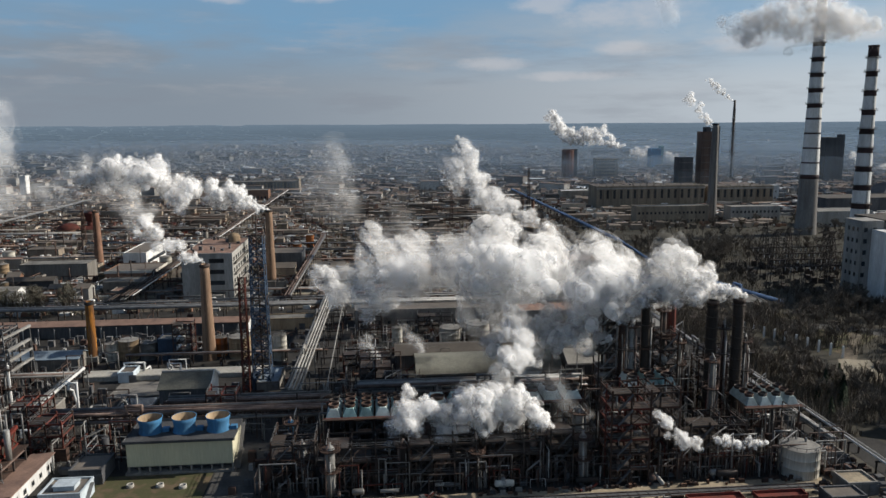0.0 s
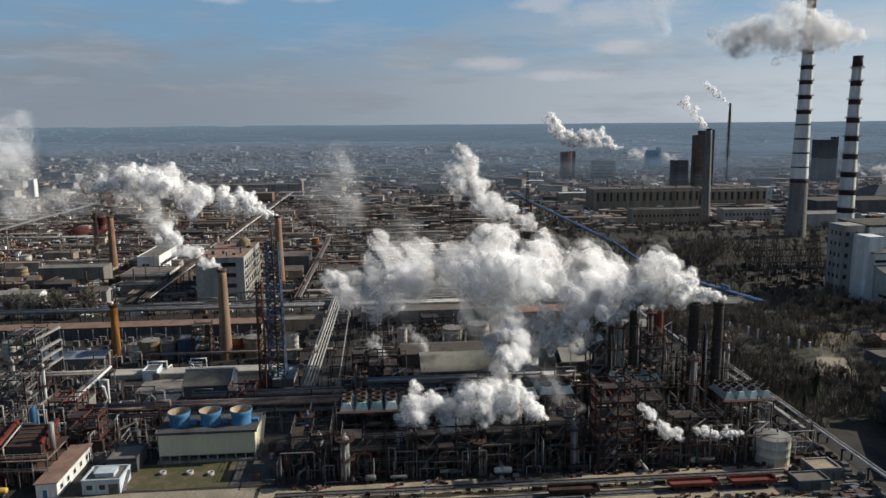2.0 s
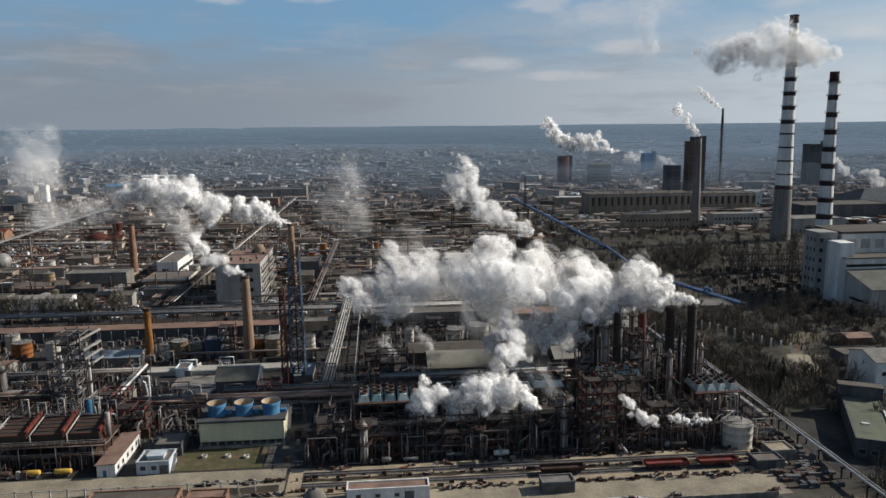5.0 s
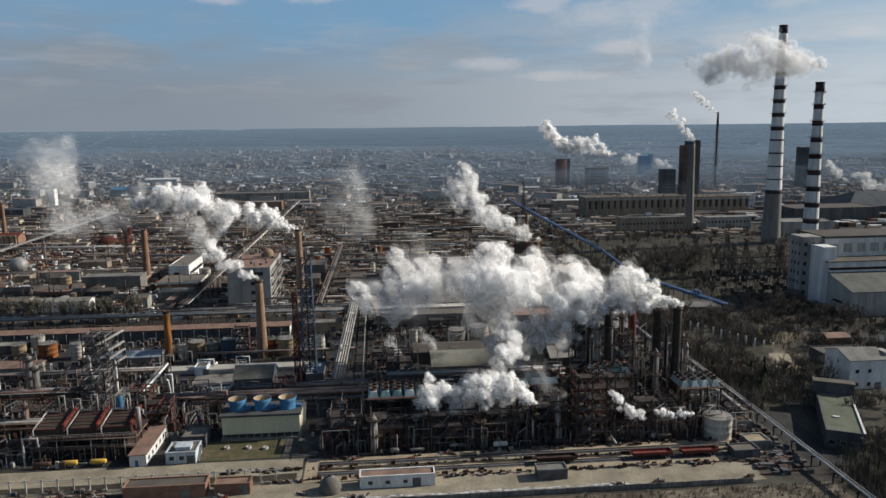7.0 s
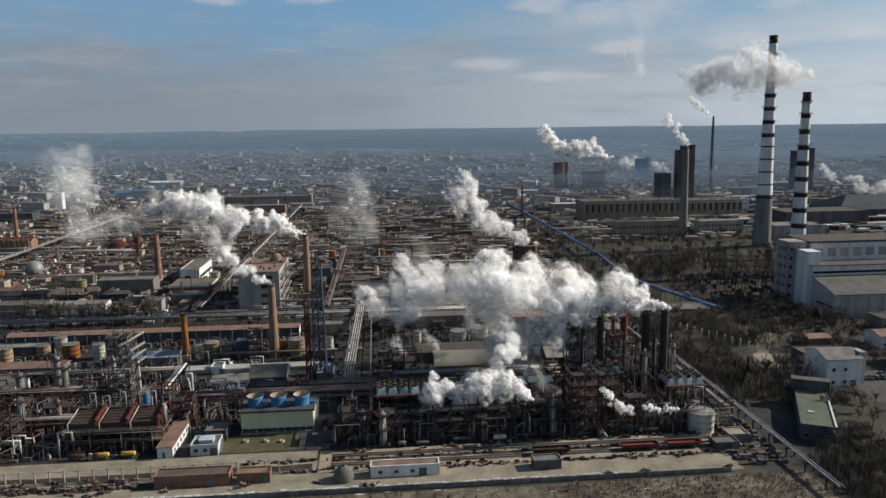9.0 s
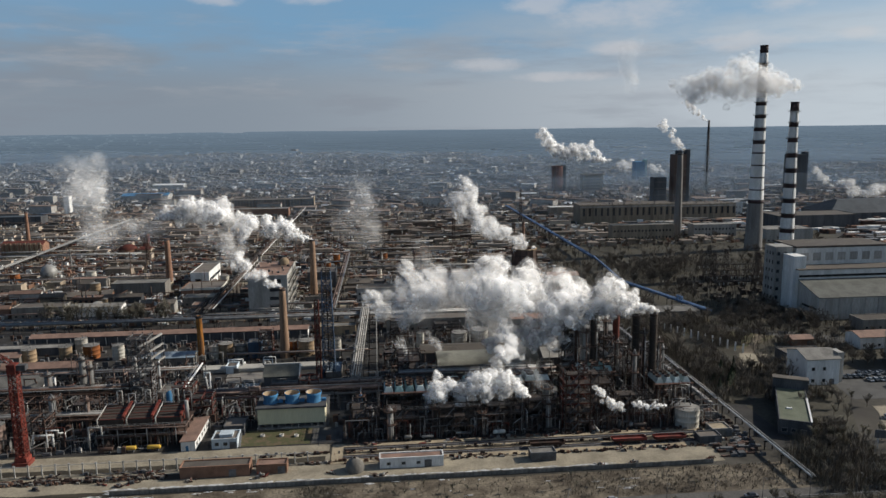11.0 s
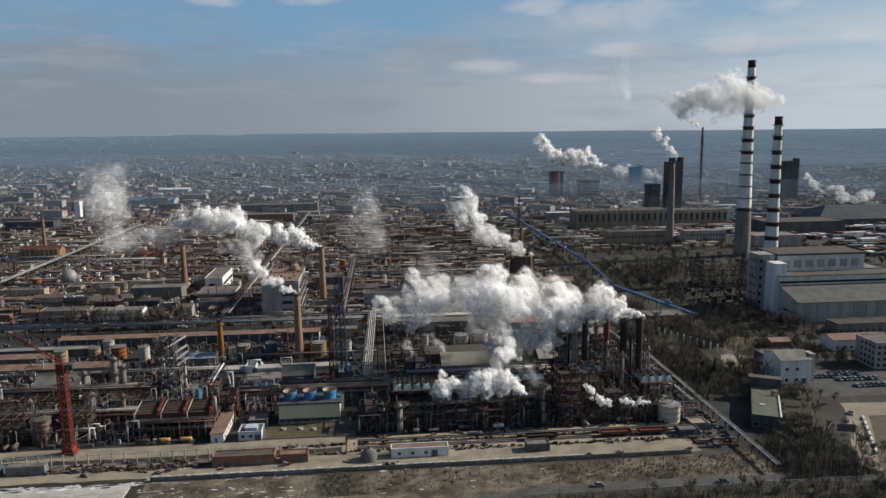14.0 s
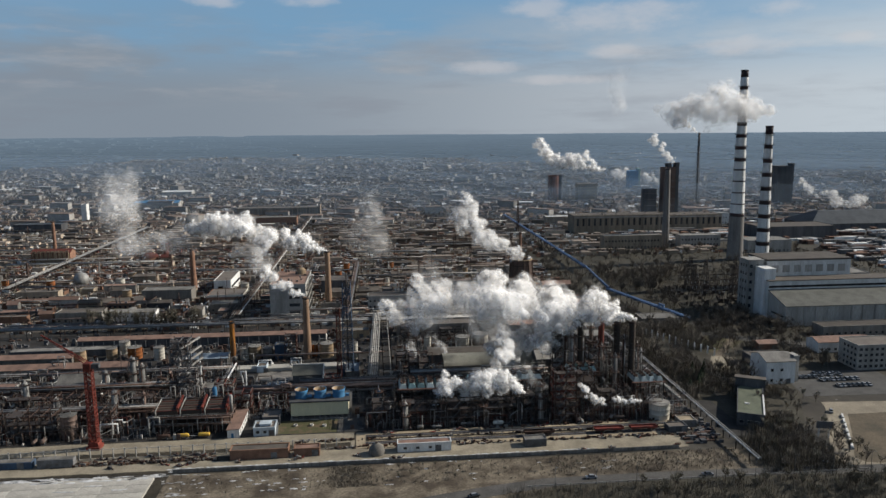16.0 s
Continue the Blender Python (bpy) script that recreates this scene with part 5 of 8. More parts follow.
for u, mat, lab in ((-114, "rust", "rust-brown small tank wagon by the furnaces"), (-106, "yellow_paint", "yellow compressor drum beside the road"), (-97.5, "yellow_paint", "yellow compressor drum beside the road")):
    drum(u, 153.5, 0.08, 4.2, 0.75, mat, lab)

# ---- fin-fan decks ----
def air_cooler_deck(u, v, w, d, z, units, fans, label, mat="teal_paint"):
    t = thing("air_cooler_deck", u, v, label, "air cooler")
    take(u, u + w, v, v + d)
    for i in range(int(w / 6) + 1):
        for y in (0, d):
            part("post", Build().bar((i * w / int(w / 6), y, 0), (i * w / int(w / 6), y, z), 0.4), "dark_steel", t)
    part("deck_beam", Build().box(-0.4, w + 0.4, -0.4, 0, z - 0.7, z).box(-0.4, w + 0.4, d, d + 0.4, z - 0.7, z), "red_steel", t)
    part("walkway", Build().box(-0.6, w + 0.6, -1.6, -0.4, z - 0.15, z), "rust", t)
    s = w / units
    for i in range(units):
        x0, x1 = i * s + 0.25, (i + 1) * s - 0.25
        b = Build()
        b.add([(x0, 0, z), (x1, 0, z), (x1, d, z), (x0, d, z), (x0 + 0.9, 0.7, z + 2.0), (x1 - 0.9, 0.7, z + 2.0), (x1 - 0.9, d - 0.7, z + 2.0), (x0 + 0.9, d - 0.7, z + 2.0)],
              [(4, 5, 6, 7), (0, 1, 5, 4), (1, 2, 6, 5), (2, 3, 7, 6), (3, 0, 4, 7)])
        c = part("cooler_box", b, mat if i % 3 else "light_teal", t)
        for j in range(fans):
            y = 0.7 + (d - 1.4) * (j + 0.5) / fans
            fr = min(s * 0.30, (d - 1.4) / fans * 0.44)
            xc = (x0 + x1) / 2
            part("fan_ring", Build().lathe([(fr, z + 2.0), (fr + 0.12, z + 2.75), (fr, z + 2.8), (fr - 0.1, z + 2.1)], xc, y, n=16), RNG.choice(("rust", "dark_steel", "rust")), c)
            part("fan", Build().cyl((xc, y, z + 2.15), (xc, y, z + 2.25), fr * 0.85, n=14), "dark_steel", c)
    return t


air_cooler_deck(-15.2, 169.5, 24.5, 11, 12.0, 6, 3, "row of teal air coolers with round fans on a steel deck")
air_cooler_deck(10.5, 169.5, 22.0, 11, 12.0, 4, 1, "pair of pale teal air coolers on a steel deck")
air_cooler_deck(36.0, 176.0, 16.0, 9, 12.0, 3, 2, "weathered air coolers on a dark steel deck", "light_teal")
air_cooler_deck(92.0, 166.5, 14.5, 10, 12.0, 4, 3, "pale air coolers with round fans on a tall steel frame", "light_teal")
air_cooler_deck(64.5, 178.0, 14.0, 8, 14.0, 3, 2, "green-grey air coolers above a process unit", "teal_paint")

# ---- process area ----
frame_tower(52.0, 151.5, 9.2, 9, 6, 3.7, ("rust", "rust", "red_steel"), "rust-red open process frame with many floors", 11)
frame_tower(61.8, 160, 10, 10, 5, 3.8, ("dark_steel", "rust"), "dark open process frame with pipes and drums", 12)
frame_tower(-14, 155, 17, 9, 3, 3.4, ("dark_steel", "soot_steel", "soot_steel"), "dark steel process frame under air coolers", 13)
frame_tower(5, 154, 16, 10, 3, 3.6, ("dark_steel", "soot_steel"), "dark steel process frame with vessels", 14)
frame_tower(23, 156, 14, 9, 3, 3.3, ("dark_steel", "soot_steel"), "sooty steel process frame with vessels", 15)
frame_tower(39, 157, 11, 10, 3, 3.6, ("dark_steel", "soot_steel"), "dark steel process frame with pipes", 16)
frame_tower(74, 158, 14, 10, 3, 3.6, ("dark_steel", "soot_steel"), "dark steel process frame with pipework", 17)
frame_tower(59.5, 187.5, 5, 5, 9, 4.1, ("dark_steel", "soot_steel", "grey_steel"), "tall grey steel tower frame with platforms", 18)
frame_tower(77, 187, 5, 6, 6, 4.2, ("dark_steel", "soot_steel", "rust"), "tall dark steel tower frame with columns", 19)
frame_tower(-27, 158, 10, 12, 3, 3.4, ("rust", "dark_steel"), "rust-brown low process frame", 20)
frame_tower(92, 190, 12, 10, 4, 3.6, ("dark_steel", "rust"), "dark process frame behind the stacks", 21)
frame_tower(80, 200, 10, 9, 4, 3.8, ("dark_steel", "grey_steel"), "grey process frame among stacks", 22)
frame_tower(-50, 195, 8, 7, 3, 3.2, ("red_steel", "rust"), "red steel pipe frame beside the dark shed", 23)
frame_tower(-76, 259, 6.5, 6, 4, 3.2, ("red_steel", "rust"), "dark red steel frame in the tank row", 24)
frame_tower(-90, 178, 8, 7, 3, 3.2, ("rust", "red_steel"), "rusty red frame with pipework", 25)
frame_tower(-132, 236, 9, 10, 5, 3.6, ("grey_steel", "dark_steel"), "grey stair-like steel tower with pipes", 26)
frame_tower(-146, 160, 9, 9, 3, 3.4, ("dark_steel", "rust"), "dark steel process frame beside the crane", 27)
frame_tower(-178, 158, 18, 10, 3, 3.4, ("dark_steel", "rust"), "dark steel process frame with drums", 28)
frame_tower(-208, 158, 24, 10, 3, 3.4, ("dark_steel", "rust"), "dark steel process frame with drums", 29)
frame_tower(-135, 180, 30, 8, 2, 4.2, ("rust", "dark_steel"), "rust-brown two-floor pipe frame", 30)
frame_tower(-190, 184, 46, 8, 2, 4.2, ("rust", "dark_steel"), "rust-brown two-floor pipe frame", 31)
frame_tower(-120, 200, 9, 8, 4, 3.5, ("rust", "grey_steel"), "rusty frame with tangled pipes", 32)
frame_tower(-100, 190, 8, 8, 3, 3.4, ("red_steel", "rust"), "red-brown open steel frame", 33)
frame_tower(30, 186, 16, 8, 3, 4.0, ("dark_steel", "soot_steel"), "dark frame behind the air coolers", 34)
frame_tower(-14, 186, 30, 8, 2, 4.0, ("dark_steel", "soot_steel"), "dark frame behind the air coolers", 35)

for k, (u, v, w, d, n) in enumerate(((62, 236, 12, 8, 3), (76, 240, 9, 8, 4), (-8, 222, 10, 8, 3), (-14, 236, 9, 7, 2), (66, 262, 14, 8, 2), (96, 236, 9, 9, 3), (-10, 280, 9, 7, 3), (100, 206, 8, 8, 4), (48, 258, 10, 8, 3), (14, 284, 14, 6, 2))):
    frame_tower(u, v, w, d, n, 3.5, (("dark_steel", "rust"), ("dark_steel", "soot_steel"))[k % 2], "dark open steel process unit between halls", 60 + k)

COLS = ((62, 190, 39, 1.1, "soot_steel"), (73.5, 190, 36, 1.4, "soot_steel"), (69, 189, 29, 1.0, "vessel"), (79, 191, 33, 1.0, "dark_steel"), (66, 188, 30, 0.9, "rust"), (48, 165, 14, 1.3, "vessel"), (21, 154.5, 9, 0.7, "dark_steel"),
        (37, 158, 12, 1.0, "dark_steel"), (3.8, 156, 11, 0.9, "soot_steel"), (-13, 153.2, 12, 1.2, "vessel"), (33, 166, 14, 0.9, "dark_steel"),
        (46, 154, 12, 1.0, "vessel"), (85, 172, 24, 0.8, "vessel"), (92, 181, 30, 0.5, "rust"), (99, 182, 26, 0.6, "dark_steel"), (104, 190, 20, 0.7, "vessel"), (86, 195, 22, 0.6, "pipe_lagging"), (72, 205, 20, 1.0, "rust"),
        (-154.5, 206, 14, 1.7, "vessel"), (-137, 205, 17, 1.4, "vessel"), (-128, 176, 13, 1.0, "rust_pipe"), (-140, 174, 15, 1.1, "vessel"), (-123, 218, 15, 1.0, "vessel"), (-146, 220, 16, 1.5, "vessel"),
        (-112, 215, 14, 0.5, "white_paint"), (-184, 190, 15, 1.3, "vessel"), (-206, 196, 13, 1.3, "vessel"), (-165, 176, 12, 1.1, "vessel"), (-224, 176, 15, 1.5, "vessel"), (-24, 172, 11, 0.7, "blue_paint"), (-20, 160, 10, 1.2, "vessel"))
for i, (u, v, h, r, mat) in enumerate(COLS):
    column(u, v, h, r, mat, {"soot_steel": "soot-black process column with ring platforms", "rust": "rust-brown process column with platforms", "cream_tank": "cream insulated process column", "white_paint": "slim white vent column", "blue_paint": "slim blue painted column", "dark_steel": "dark steel process column with platforms", "pipe_lagging": "silvery lagged process column"}.get(mat, "grey weathered process column with platforms"),
           1 + int(h / 9), seed=i)

# lying drums on the ground in front, and loose pipes in the units
drum(27, 151.8, 0.07, 4.0, 0.8, "cream_tank", "pale horizontal drum at the edge of the units")
for i in range(34):
    u, v = RNG.uniform(-30, 108), RNG.choice((151.6, 153, 166.5, 168, 182, 184)) + RNG.uniform(-0.6, 0.6)
    drum(u, v, 0, RNG.uniform(2, 5), RNG.uniform(0.4, 0.9), RNG.choice(("vessel", "rust_pipe", "pipe_lagging", "dark_steel", "cream_tank")), "weathered horizontal drum among pipes", RNG.choice((0, 90)))
for i in range(22):
    u, v = RNG.uniform(-230, -90), RNG.choice((154.5, 172, 175, 192, 196, 228, 232)) + RNG.uniform(-1, 1)
    drum(u, v, 0, RNG.uniform(2, 5), RNG.uniform(0.5, 1.0), RNG.choice(("vessel", "rust_pipe", "pipe_lagging", "cream_tank")), "weathered horizontal drum among pipes", RNG.choice((0, 90)))


def pipe_loop(u, v, seed):
    rn = random.Random(seed)
    t = thing("pipe_loop", u, v, "bent process pipe rising and turning between units", "pipe", "loose process pipes")
    r, h, k = rn.uniform(0.14, 0.34), rn.uniform(4, 12), rn.uniform(2, 7)
    s = rn.choice((-1, 1))
    pts = [(0, 0, 0), (0, 0, h), (k * s, 0, h), (k * s, 0, h - rn.uniform(1, 3)), (k * s, rn.uniform(2, 6), h - 3.2), (k * s, 6, 0)]
    part("pipe", Build().pipe(pts, r), rn.choice(("pipe_lagging", "pipe_lagging", "rust_pipe", "vessel", "rust", "white_paint")), t)


for i in range(104):
    if i % 2:
        pipe_loop(RNG.uniform(-28, 108), RNG.uniform(152, 215), i)
    else:
        u, v = RNG.uniform(-235, -62), RNG.uniform(154, 250)
        if u < -92 or v > 186:
            pipe_loop(u, v, i)

# inclined conveyor bridges on the stair-like tower
cb = thing("conveyor_bridge", -127, 236, "pale inclined conveyor bridges on a steel tower", "conveyor")
for a, b in (((0, 0, 14.3), (8.2, 10, 18.0)), ((5.0, 0, 12.2), (9.6, 6, 14.4)), ((5.2, 0, 8.8), (9.8, 6, 11.2)), ((5.4, 0, 5.4), (10, 6, 8.0))):
    part("gantry", Build().bar(a, b, 1.0, 0.7), "pale_wall", cb)
for x, y, h in ((0.4, 0.4, 14.3), (8, 9.6, 17.8), (5.2, 0.3, 12.2), (9.6, 5.8, 14.2)):
    part("leg", Build().bar((x - 0.8, y, 0), (x, y, h), 0.3).bar((x + 0.8, y, 0), (x, y, h), 0.3), "grey_steel", cb)

# ---- pipe racks ----
pipe_rack(-90, 190, -16, 190, 5.5, 7, "brown pipe rack in front of the dark shed", 2, seed=1, mats=("rust_pipe", "pipe_lagging", "rust_pipe"))
pipe_rack(-62, 200, -16, 200, 6.5, 6, "pipe rack with rusty and silver pipes", 1, seed=2, mats=("rust_pipe", "pipe_lagging"))
pipe_rack(-27, 203, -24, 326, 7.5, 5, "long pipe rack with parallel silver pipes", 1, seed=3, radii=(0.25, 0.45), gap=1.05, mats=("pipe_lagging", "pale_wall"), post="grey_steel", step=16)
pipe_rack(-19, 205, -19, 326, 6.0, 3, "pipe rack with parallel silver pipes", 1, seed=4, gap=1.4, radii=(0.2, 0.45), mats=("pale_wall", "pipe_lagging"))
pipe_rack(-44, 328, -41, 520, 6.5, 5, "pipe rack running away between halls", 1, seed=5, radii=(0.4, 0.8))
pipe_rack(-260, 321, 60, 319, 5.0, 3, "row of very large grey pipes on trestles", 1, gap=1.9, radii=(0.55, 0.85), seed=6, step=10, mats=("vessel", "pipe_lagging", "pipe_lagging", "grey_steel"))
pipe_rack(-260, 335, 140, 337, 4.0, 5, "low pipe rack between halls", 1, seed=7, mats=("pipe_lagging", "vessel"))
pipe_rack(60, 312, 130, 318, 5.0, 4, "pipe rack with grey pipes", 1, seed=8)
pipe_rack(-117, 336, -112, 900, 7.0, 4, "long diagonal pipe bridge with pale and dark pipes", 1, gap=1.7, radii=(0.22, 0.5), seed=9, step=14, mats=("white_paint", "dark_steel", "rust_pipe", "dark_steel"))
pipe_rack(-122, 336, -124, 420, 5.0, 6, "wide pipe rack of pale and rusty pipes", 1, gap=1.4, radii=(0.25, 0.45), seed=10, mats=("pale_wall", "dark_steel", "rust_pipe"))
pipe_rack(-309, 440, -307, 806, 7.0, 3, "pale conveyor-like pipe bridge", 1, gap=1.6, radii=(0.4, 0.6), seed=11, step=16, mats=("concrete", "pipe_lagging", "dark_steel"))
pipe_rack(120, 250, 118.5, 102, 3.2, 2, "pair of white pipes on low supports along the works edge", 1, gap=1.1, radii=(0.26, 0.32), seed=12, mats=("white_paint", "pale_wall"), name="pipeline")
pipe_rack(159, 880, 160, 480, 5.0, 2, "blue pipeline on low trestles", 1, gap=1.6, radii=(0.75, 0.9), seed=13, mats=("pipe_blue",), name="pipeline", step=14)
pipe_rack(160, 480, 152, 390, 5.0, 2, "blue pipeline on low trestles", 1, gap=1.6, radii=(0.75, 0.9), seed=14, mats=("pipe_blue",), name="pipeline", step=14)
pipe_rack(152, 390, 176, 300, 4.5, 2, "blue pipeline on low trestles", 1, gap=1.6, radii=(0.75, 0.9), seed=15, mats=("pipe_blue",), name="pipeline", step=14)
pipe_rack(-232, 202, -120, 202, 5.5, 6, "rust-brown pipe rack between units", 2, seed=16, mats=("rust_pipe", "rust", "pipe_lagging"))
pipe_rack(-232, 174, -122, 174, 5.0, 6, "rust-brown pipe rack behind frames", 2, seed=17, mats=("rust_pipe", "rust", "pipe_lagging"))
pipe_rack(-240, 230, -100, 231, 5.0, 5, "rusty pipe rack between sheds", 1, seed=18, mats=("rust_pipe", "pipe_lagging"))
pipe_rack(-8, 203, 60, 203, 6.0, 7, "dark pipe rack behind the process units", 2, seed=19)
pipe_rack(-90, 252, -20, 252, 4.5, 4, "low pipe rack in front of the tanks", 1, seed=20)
pipe_rack(84, 214, 84, 300, 6.0, 5, "pipe rack leading away from the units", 1, seed=21)
pipe_rack(112, 160, 112, 300, 5.0, 4, "grey pipe rack along the works edge", 1, seed=22)
pipe_rack(-100, 200, -100, 236, 5.0, 4, "short white pipe bridge", 1, seed=23, mats=("white_paint", "pipe_lagging"))

# long gallery with a brown roof
t = building(-200, 292, 145, 7.5, 5.0, "very long low gallery building with a brown roof", wall="dark_concrete", roof="brown_roof", gable=1.2, rows=0, name="gallery_building", door=False)
for k in range(24):
    part("roof_post", Build().bar((3 + 6 * k, -0.8, 0), (3 + 6 * k, -0.8, 4.4), 0.35), "pale_wall", t)
part("end_wall", Build().add([(145.03, 0, 0.1), (145.03, 7.5, 0.1), (145.03, 7.5, 5.0), (145.03, 3.75, 6.2), (145.03, 0, 5.0)], [(0, 1, 2, 3, 4)]), "white_paint", t)
building(-49, 296, 20, 8, 4.5, "pale low shed beside the rack", wall="beige_tank", roof="pale_roof", rows=0, name="shed", category="shed")

# central halls behind the units
t = thing("vault_hall", 10, 216, "long hall with a pale barrel roof and a window band", "hall")
take(8, 60, 214, 234)
part("wall", Build().box(0, 46, 0, 16, 0, 6.5), "concrete", t)
vb = Build()
n = 10
pts = [(8 - 8.6 * math.cos(math.pi * i / n), 6.5 + 3.4 * math.sin(math.pi * i / n)) for i in range(n + 1)]
vb.add([(x, y, z) for x in (-0.4, 46.4) for y, z in pts], [(i, i + 1, n + 2 + i, n + 1 + i) for i in range(n)] + [tuple(range(n + 1)), tuple(range(2 * n + 1, n, -1))], True)
part("roof", vb, "vault_roof", t)
part("window_band", Build().box(1, 45, -0.12, -0.02, 4.2, 5.6), "glass", t)
building(58, 214, 12, 14, 9, "dark hall with a rounded pale roof", wall="dark_concrete", roof="pale_roof", gable=2.6, rows=0, name="hall", category="hall")
building(4, 240, 44, 14, 5, "low concrete hall with dark roof", wall="dark_concrete", roof="felt_roof", gable=1.5, rows=0, name="hall", category="hall")
building(-12, 296, 60, 12, 7, "low dark hall behind the pipes", wall="concrete", roof="felt_roof", rows=1, name="hall", category="hall")
building(56, 284, 30, 14, 8, "concrete hall with a brown roof", wall="concrete", roof="brown_roof", rows=1, name="hall", category="hall")
building(92, 262, 18, 14, 6, "grey flat hall beside the pipes", wall="concrete", roof="pale_roof", rows=1, name="hall", category="hall")

# white five-storey building and its neighbours
t = building(-96, 352, 24, 50, 23, "pale concrete process building with open bays and balconies", wall="pale_wall", roof="brown_roof", rows=0, name="process_building", door=False)
for k in range(4):
    part("dark_opening", Build().box(13, 20, -0.15, -0.02, 2.5 + 5.4 * k, 4.6 + 5.4 * k), "glass", t)
    windows(t, "r", 24, 4, 8, 6, 2.5 + 5.4 * k, 3.0, 2.4, True)
    part("balcony", Build().box(24.05, 25.6, 2, 48, 1.6 + 5.4 * k, 1.9 + 5.4 * k).box(25.5, 25.6, 2, 48, 1.9 + 5.4 * k, 2.9 + 5.4 * k), "concrete", t)
roof_vents(t, 24, 50, 23, 14, 5)
part("roof_tank", Build().lathe([(3.2, 23.1), (3.2, 26), (1.8, 27.6), (0.02, 28)], 18, 38, n=18), "beige_tank", t)
t = building(-150, 432, 13, 40, 10.8, "white warehouse with a long lit side", wall="white_paint", roof="felt_roof", rows=0, name="warehouse")
part("side_band", Build().box(13.02, 13.2, 2, 38, 4.5, 6.5), "glass", t)
part("dark_opening", Build().box(3, 7, -0.15, -0.02, 5.0, 6.6), "glass", t)
t = building(-148, 396, 26, 24, 7.0, "brown flat-roofed hall with pale edges", wall="brick", roof="felt_roof", rows=0, name="hall", category="hall")
part("cornice", Build().box(-0.2, 26.2, -0.3, -0.1, 6.2, 7.6).box(26.1, 26.3, 0, 24, 6.2, 7.6), "cream_tank", t)
building(-141, 373, 19, 11, 6.0, "low grey hall with roof lights", wall="concrete", roof="pale_roof", rows=1)
building(-201, 348, 30, 9, 8.0, "long white two-storey office with a grey roof", wall="white_paint", roof="pale_roof", gable=1.2, rows=2, step=2.6, win=(1.2, 1.3), sides="fr", name="office_building", category="office block")
building(-198, 410, 36, 14, 9.0, "long low grey hall with a white end", wall="concrete", roof="pale_roof", rows=1)
building(-30, 368, 50, 12, 9.5, "pale two-storey building with rows of windows", wall="pale_wall", roof="felt_roof", rows=2, step=3.0, win=(1.5, 1.6))
building(30, 372, 60, 14, 8, "low pale hall with windows", wall="pale_wall", roof="felt_roof", rows=1)
building(-66, 420, 20, 20, 11, "dark hall beside the tan chimney", wall="dark_concrete", roof="felt_roof", rows=1)
building(-238, 355, 30, 12, 7, "low concrete hall with dark roof", wall="concrete", roof="felt_roof", rows=1)

# red round water tower and hall behind
wt = thing("water_tower", -232, 606, "dark red steel water tower with a conical tank", "water tower")
part("tank", Build().lathe([(3.4, 9), (4.6, 15), (4.9, 15.4), (0.02, 16.6)], n=18), "red_steel", wt)
part("leg_shaft", Build().cyl((0, 0, 0), (0, 0, 9.2), 2.8, n=14), "red_steel", wt)
rh = thing("round_hall", -244, 592, "round brick hall with a dull red domed roof", "hall")
take(-253, -235, 583, 601)
part("wall", Build().lathe([(8.2, 0), (8.2, 5)], n=20), "brick", rh)
part("roof", Build().lathe([(8.7, 4.9), (8.7, 5.3), (6.6, 7.6), (3.4, 9.0), (0.02, 9.5)], n=20), "red_steel", rh)
building(-232, 585, 10, 9, 5, "small works shed with a dull red roof", wall="cream_wall", roof="red_steel", gable=2, rows=0, name="shed", category="shed")
ar = building(-354, 590, 36, 14, 11, "red brick hall with a row of pale arches", wall="brick", roof="red_steel", gable=3.0, rows=0, name="arched_hall", category="hall", door=False)
for k in range(8):
    part("arch", Build().box(1.2 + 4.3 * k, 2.0 + 4.3 * k, -0.9, -0.05, 0, 11.5).box(4.0 + 4.3 * k, 4.8 + 4.3 * k, -0.9, -0.05, 0, 11.5).box(1.2 + 4.3 * k, 4.8 + 4.3 * k, -0.9, -0.05, 11.5, 13.0, 0.3), "beige_tank", ar)
part("lower_wing", Build().box(8, 34, -9, -1, 0, 5.5), "cream_wall", ar)
part("wing_roof", Build().box(7.6, 34.4, -9.4, -1, 5.5, 5.9), "pale_roof", ar)
sp = thing("gas_sphere", -264, 472, "grey-green spherical gas tank on legs", "tank")
take(-271, -257, 465, 479)
part("sphere", Build().lathe([(6.0 * math.sin(math.pi * k / 14) + 0.01, 7.2 - 6.0 * math.cos(math.pi * k / 14)) for k in range(15)], n=24), "vessel", sp)
for k in range(8):
    a = math.pi * k / 4
    part("leg", Build().bar((5.9 * math.cos(a), 5.9 * math.sin(a), 0), (5.7 * math.cos(a), 5.7 * math.sin(a), 7), 0.4), "grey_steel", sp)
building(-416, 1105, 72, 30, 9, "far long hall with a bright blue roof", wall="pale_wall", roof="blue_paint", gable=3.0, rows=0, name="blue_roofed_hall", category="hall", door=False)
building(-430, 1325, 56, 26, 9, "far white-roofed store hall", wall="pale_wall", roof="white_paint", gable=2.0, rows=0, name="store_hall", category="hall", door=False)
ph = building(-223, 952, 119, 22, 13, "very long grey hall with many pilasters", wall="concrete", roof="felt_roof", rows=0, name="long_hall", category="hall", door=False)
for k in range(29):
    part("pilaster", Build().box(1.0 + 4.1 * k, 2.3 + 4.1 * k, -0.7, 0, 0, 12), "cream_wall", ph)
part("end_wall", Build().box(119.05, 120.2, -1, 23, 0, 16), "cream_wall", ph)
building(-209, 850, 82, 18, 11, "long brown brick hall with a grey roof", wall="brick", roof="pale_roof", rows=1, step=4.0, win=(2.2, 3.0), name="long_hall", category="hall", door=False)
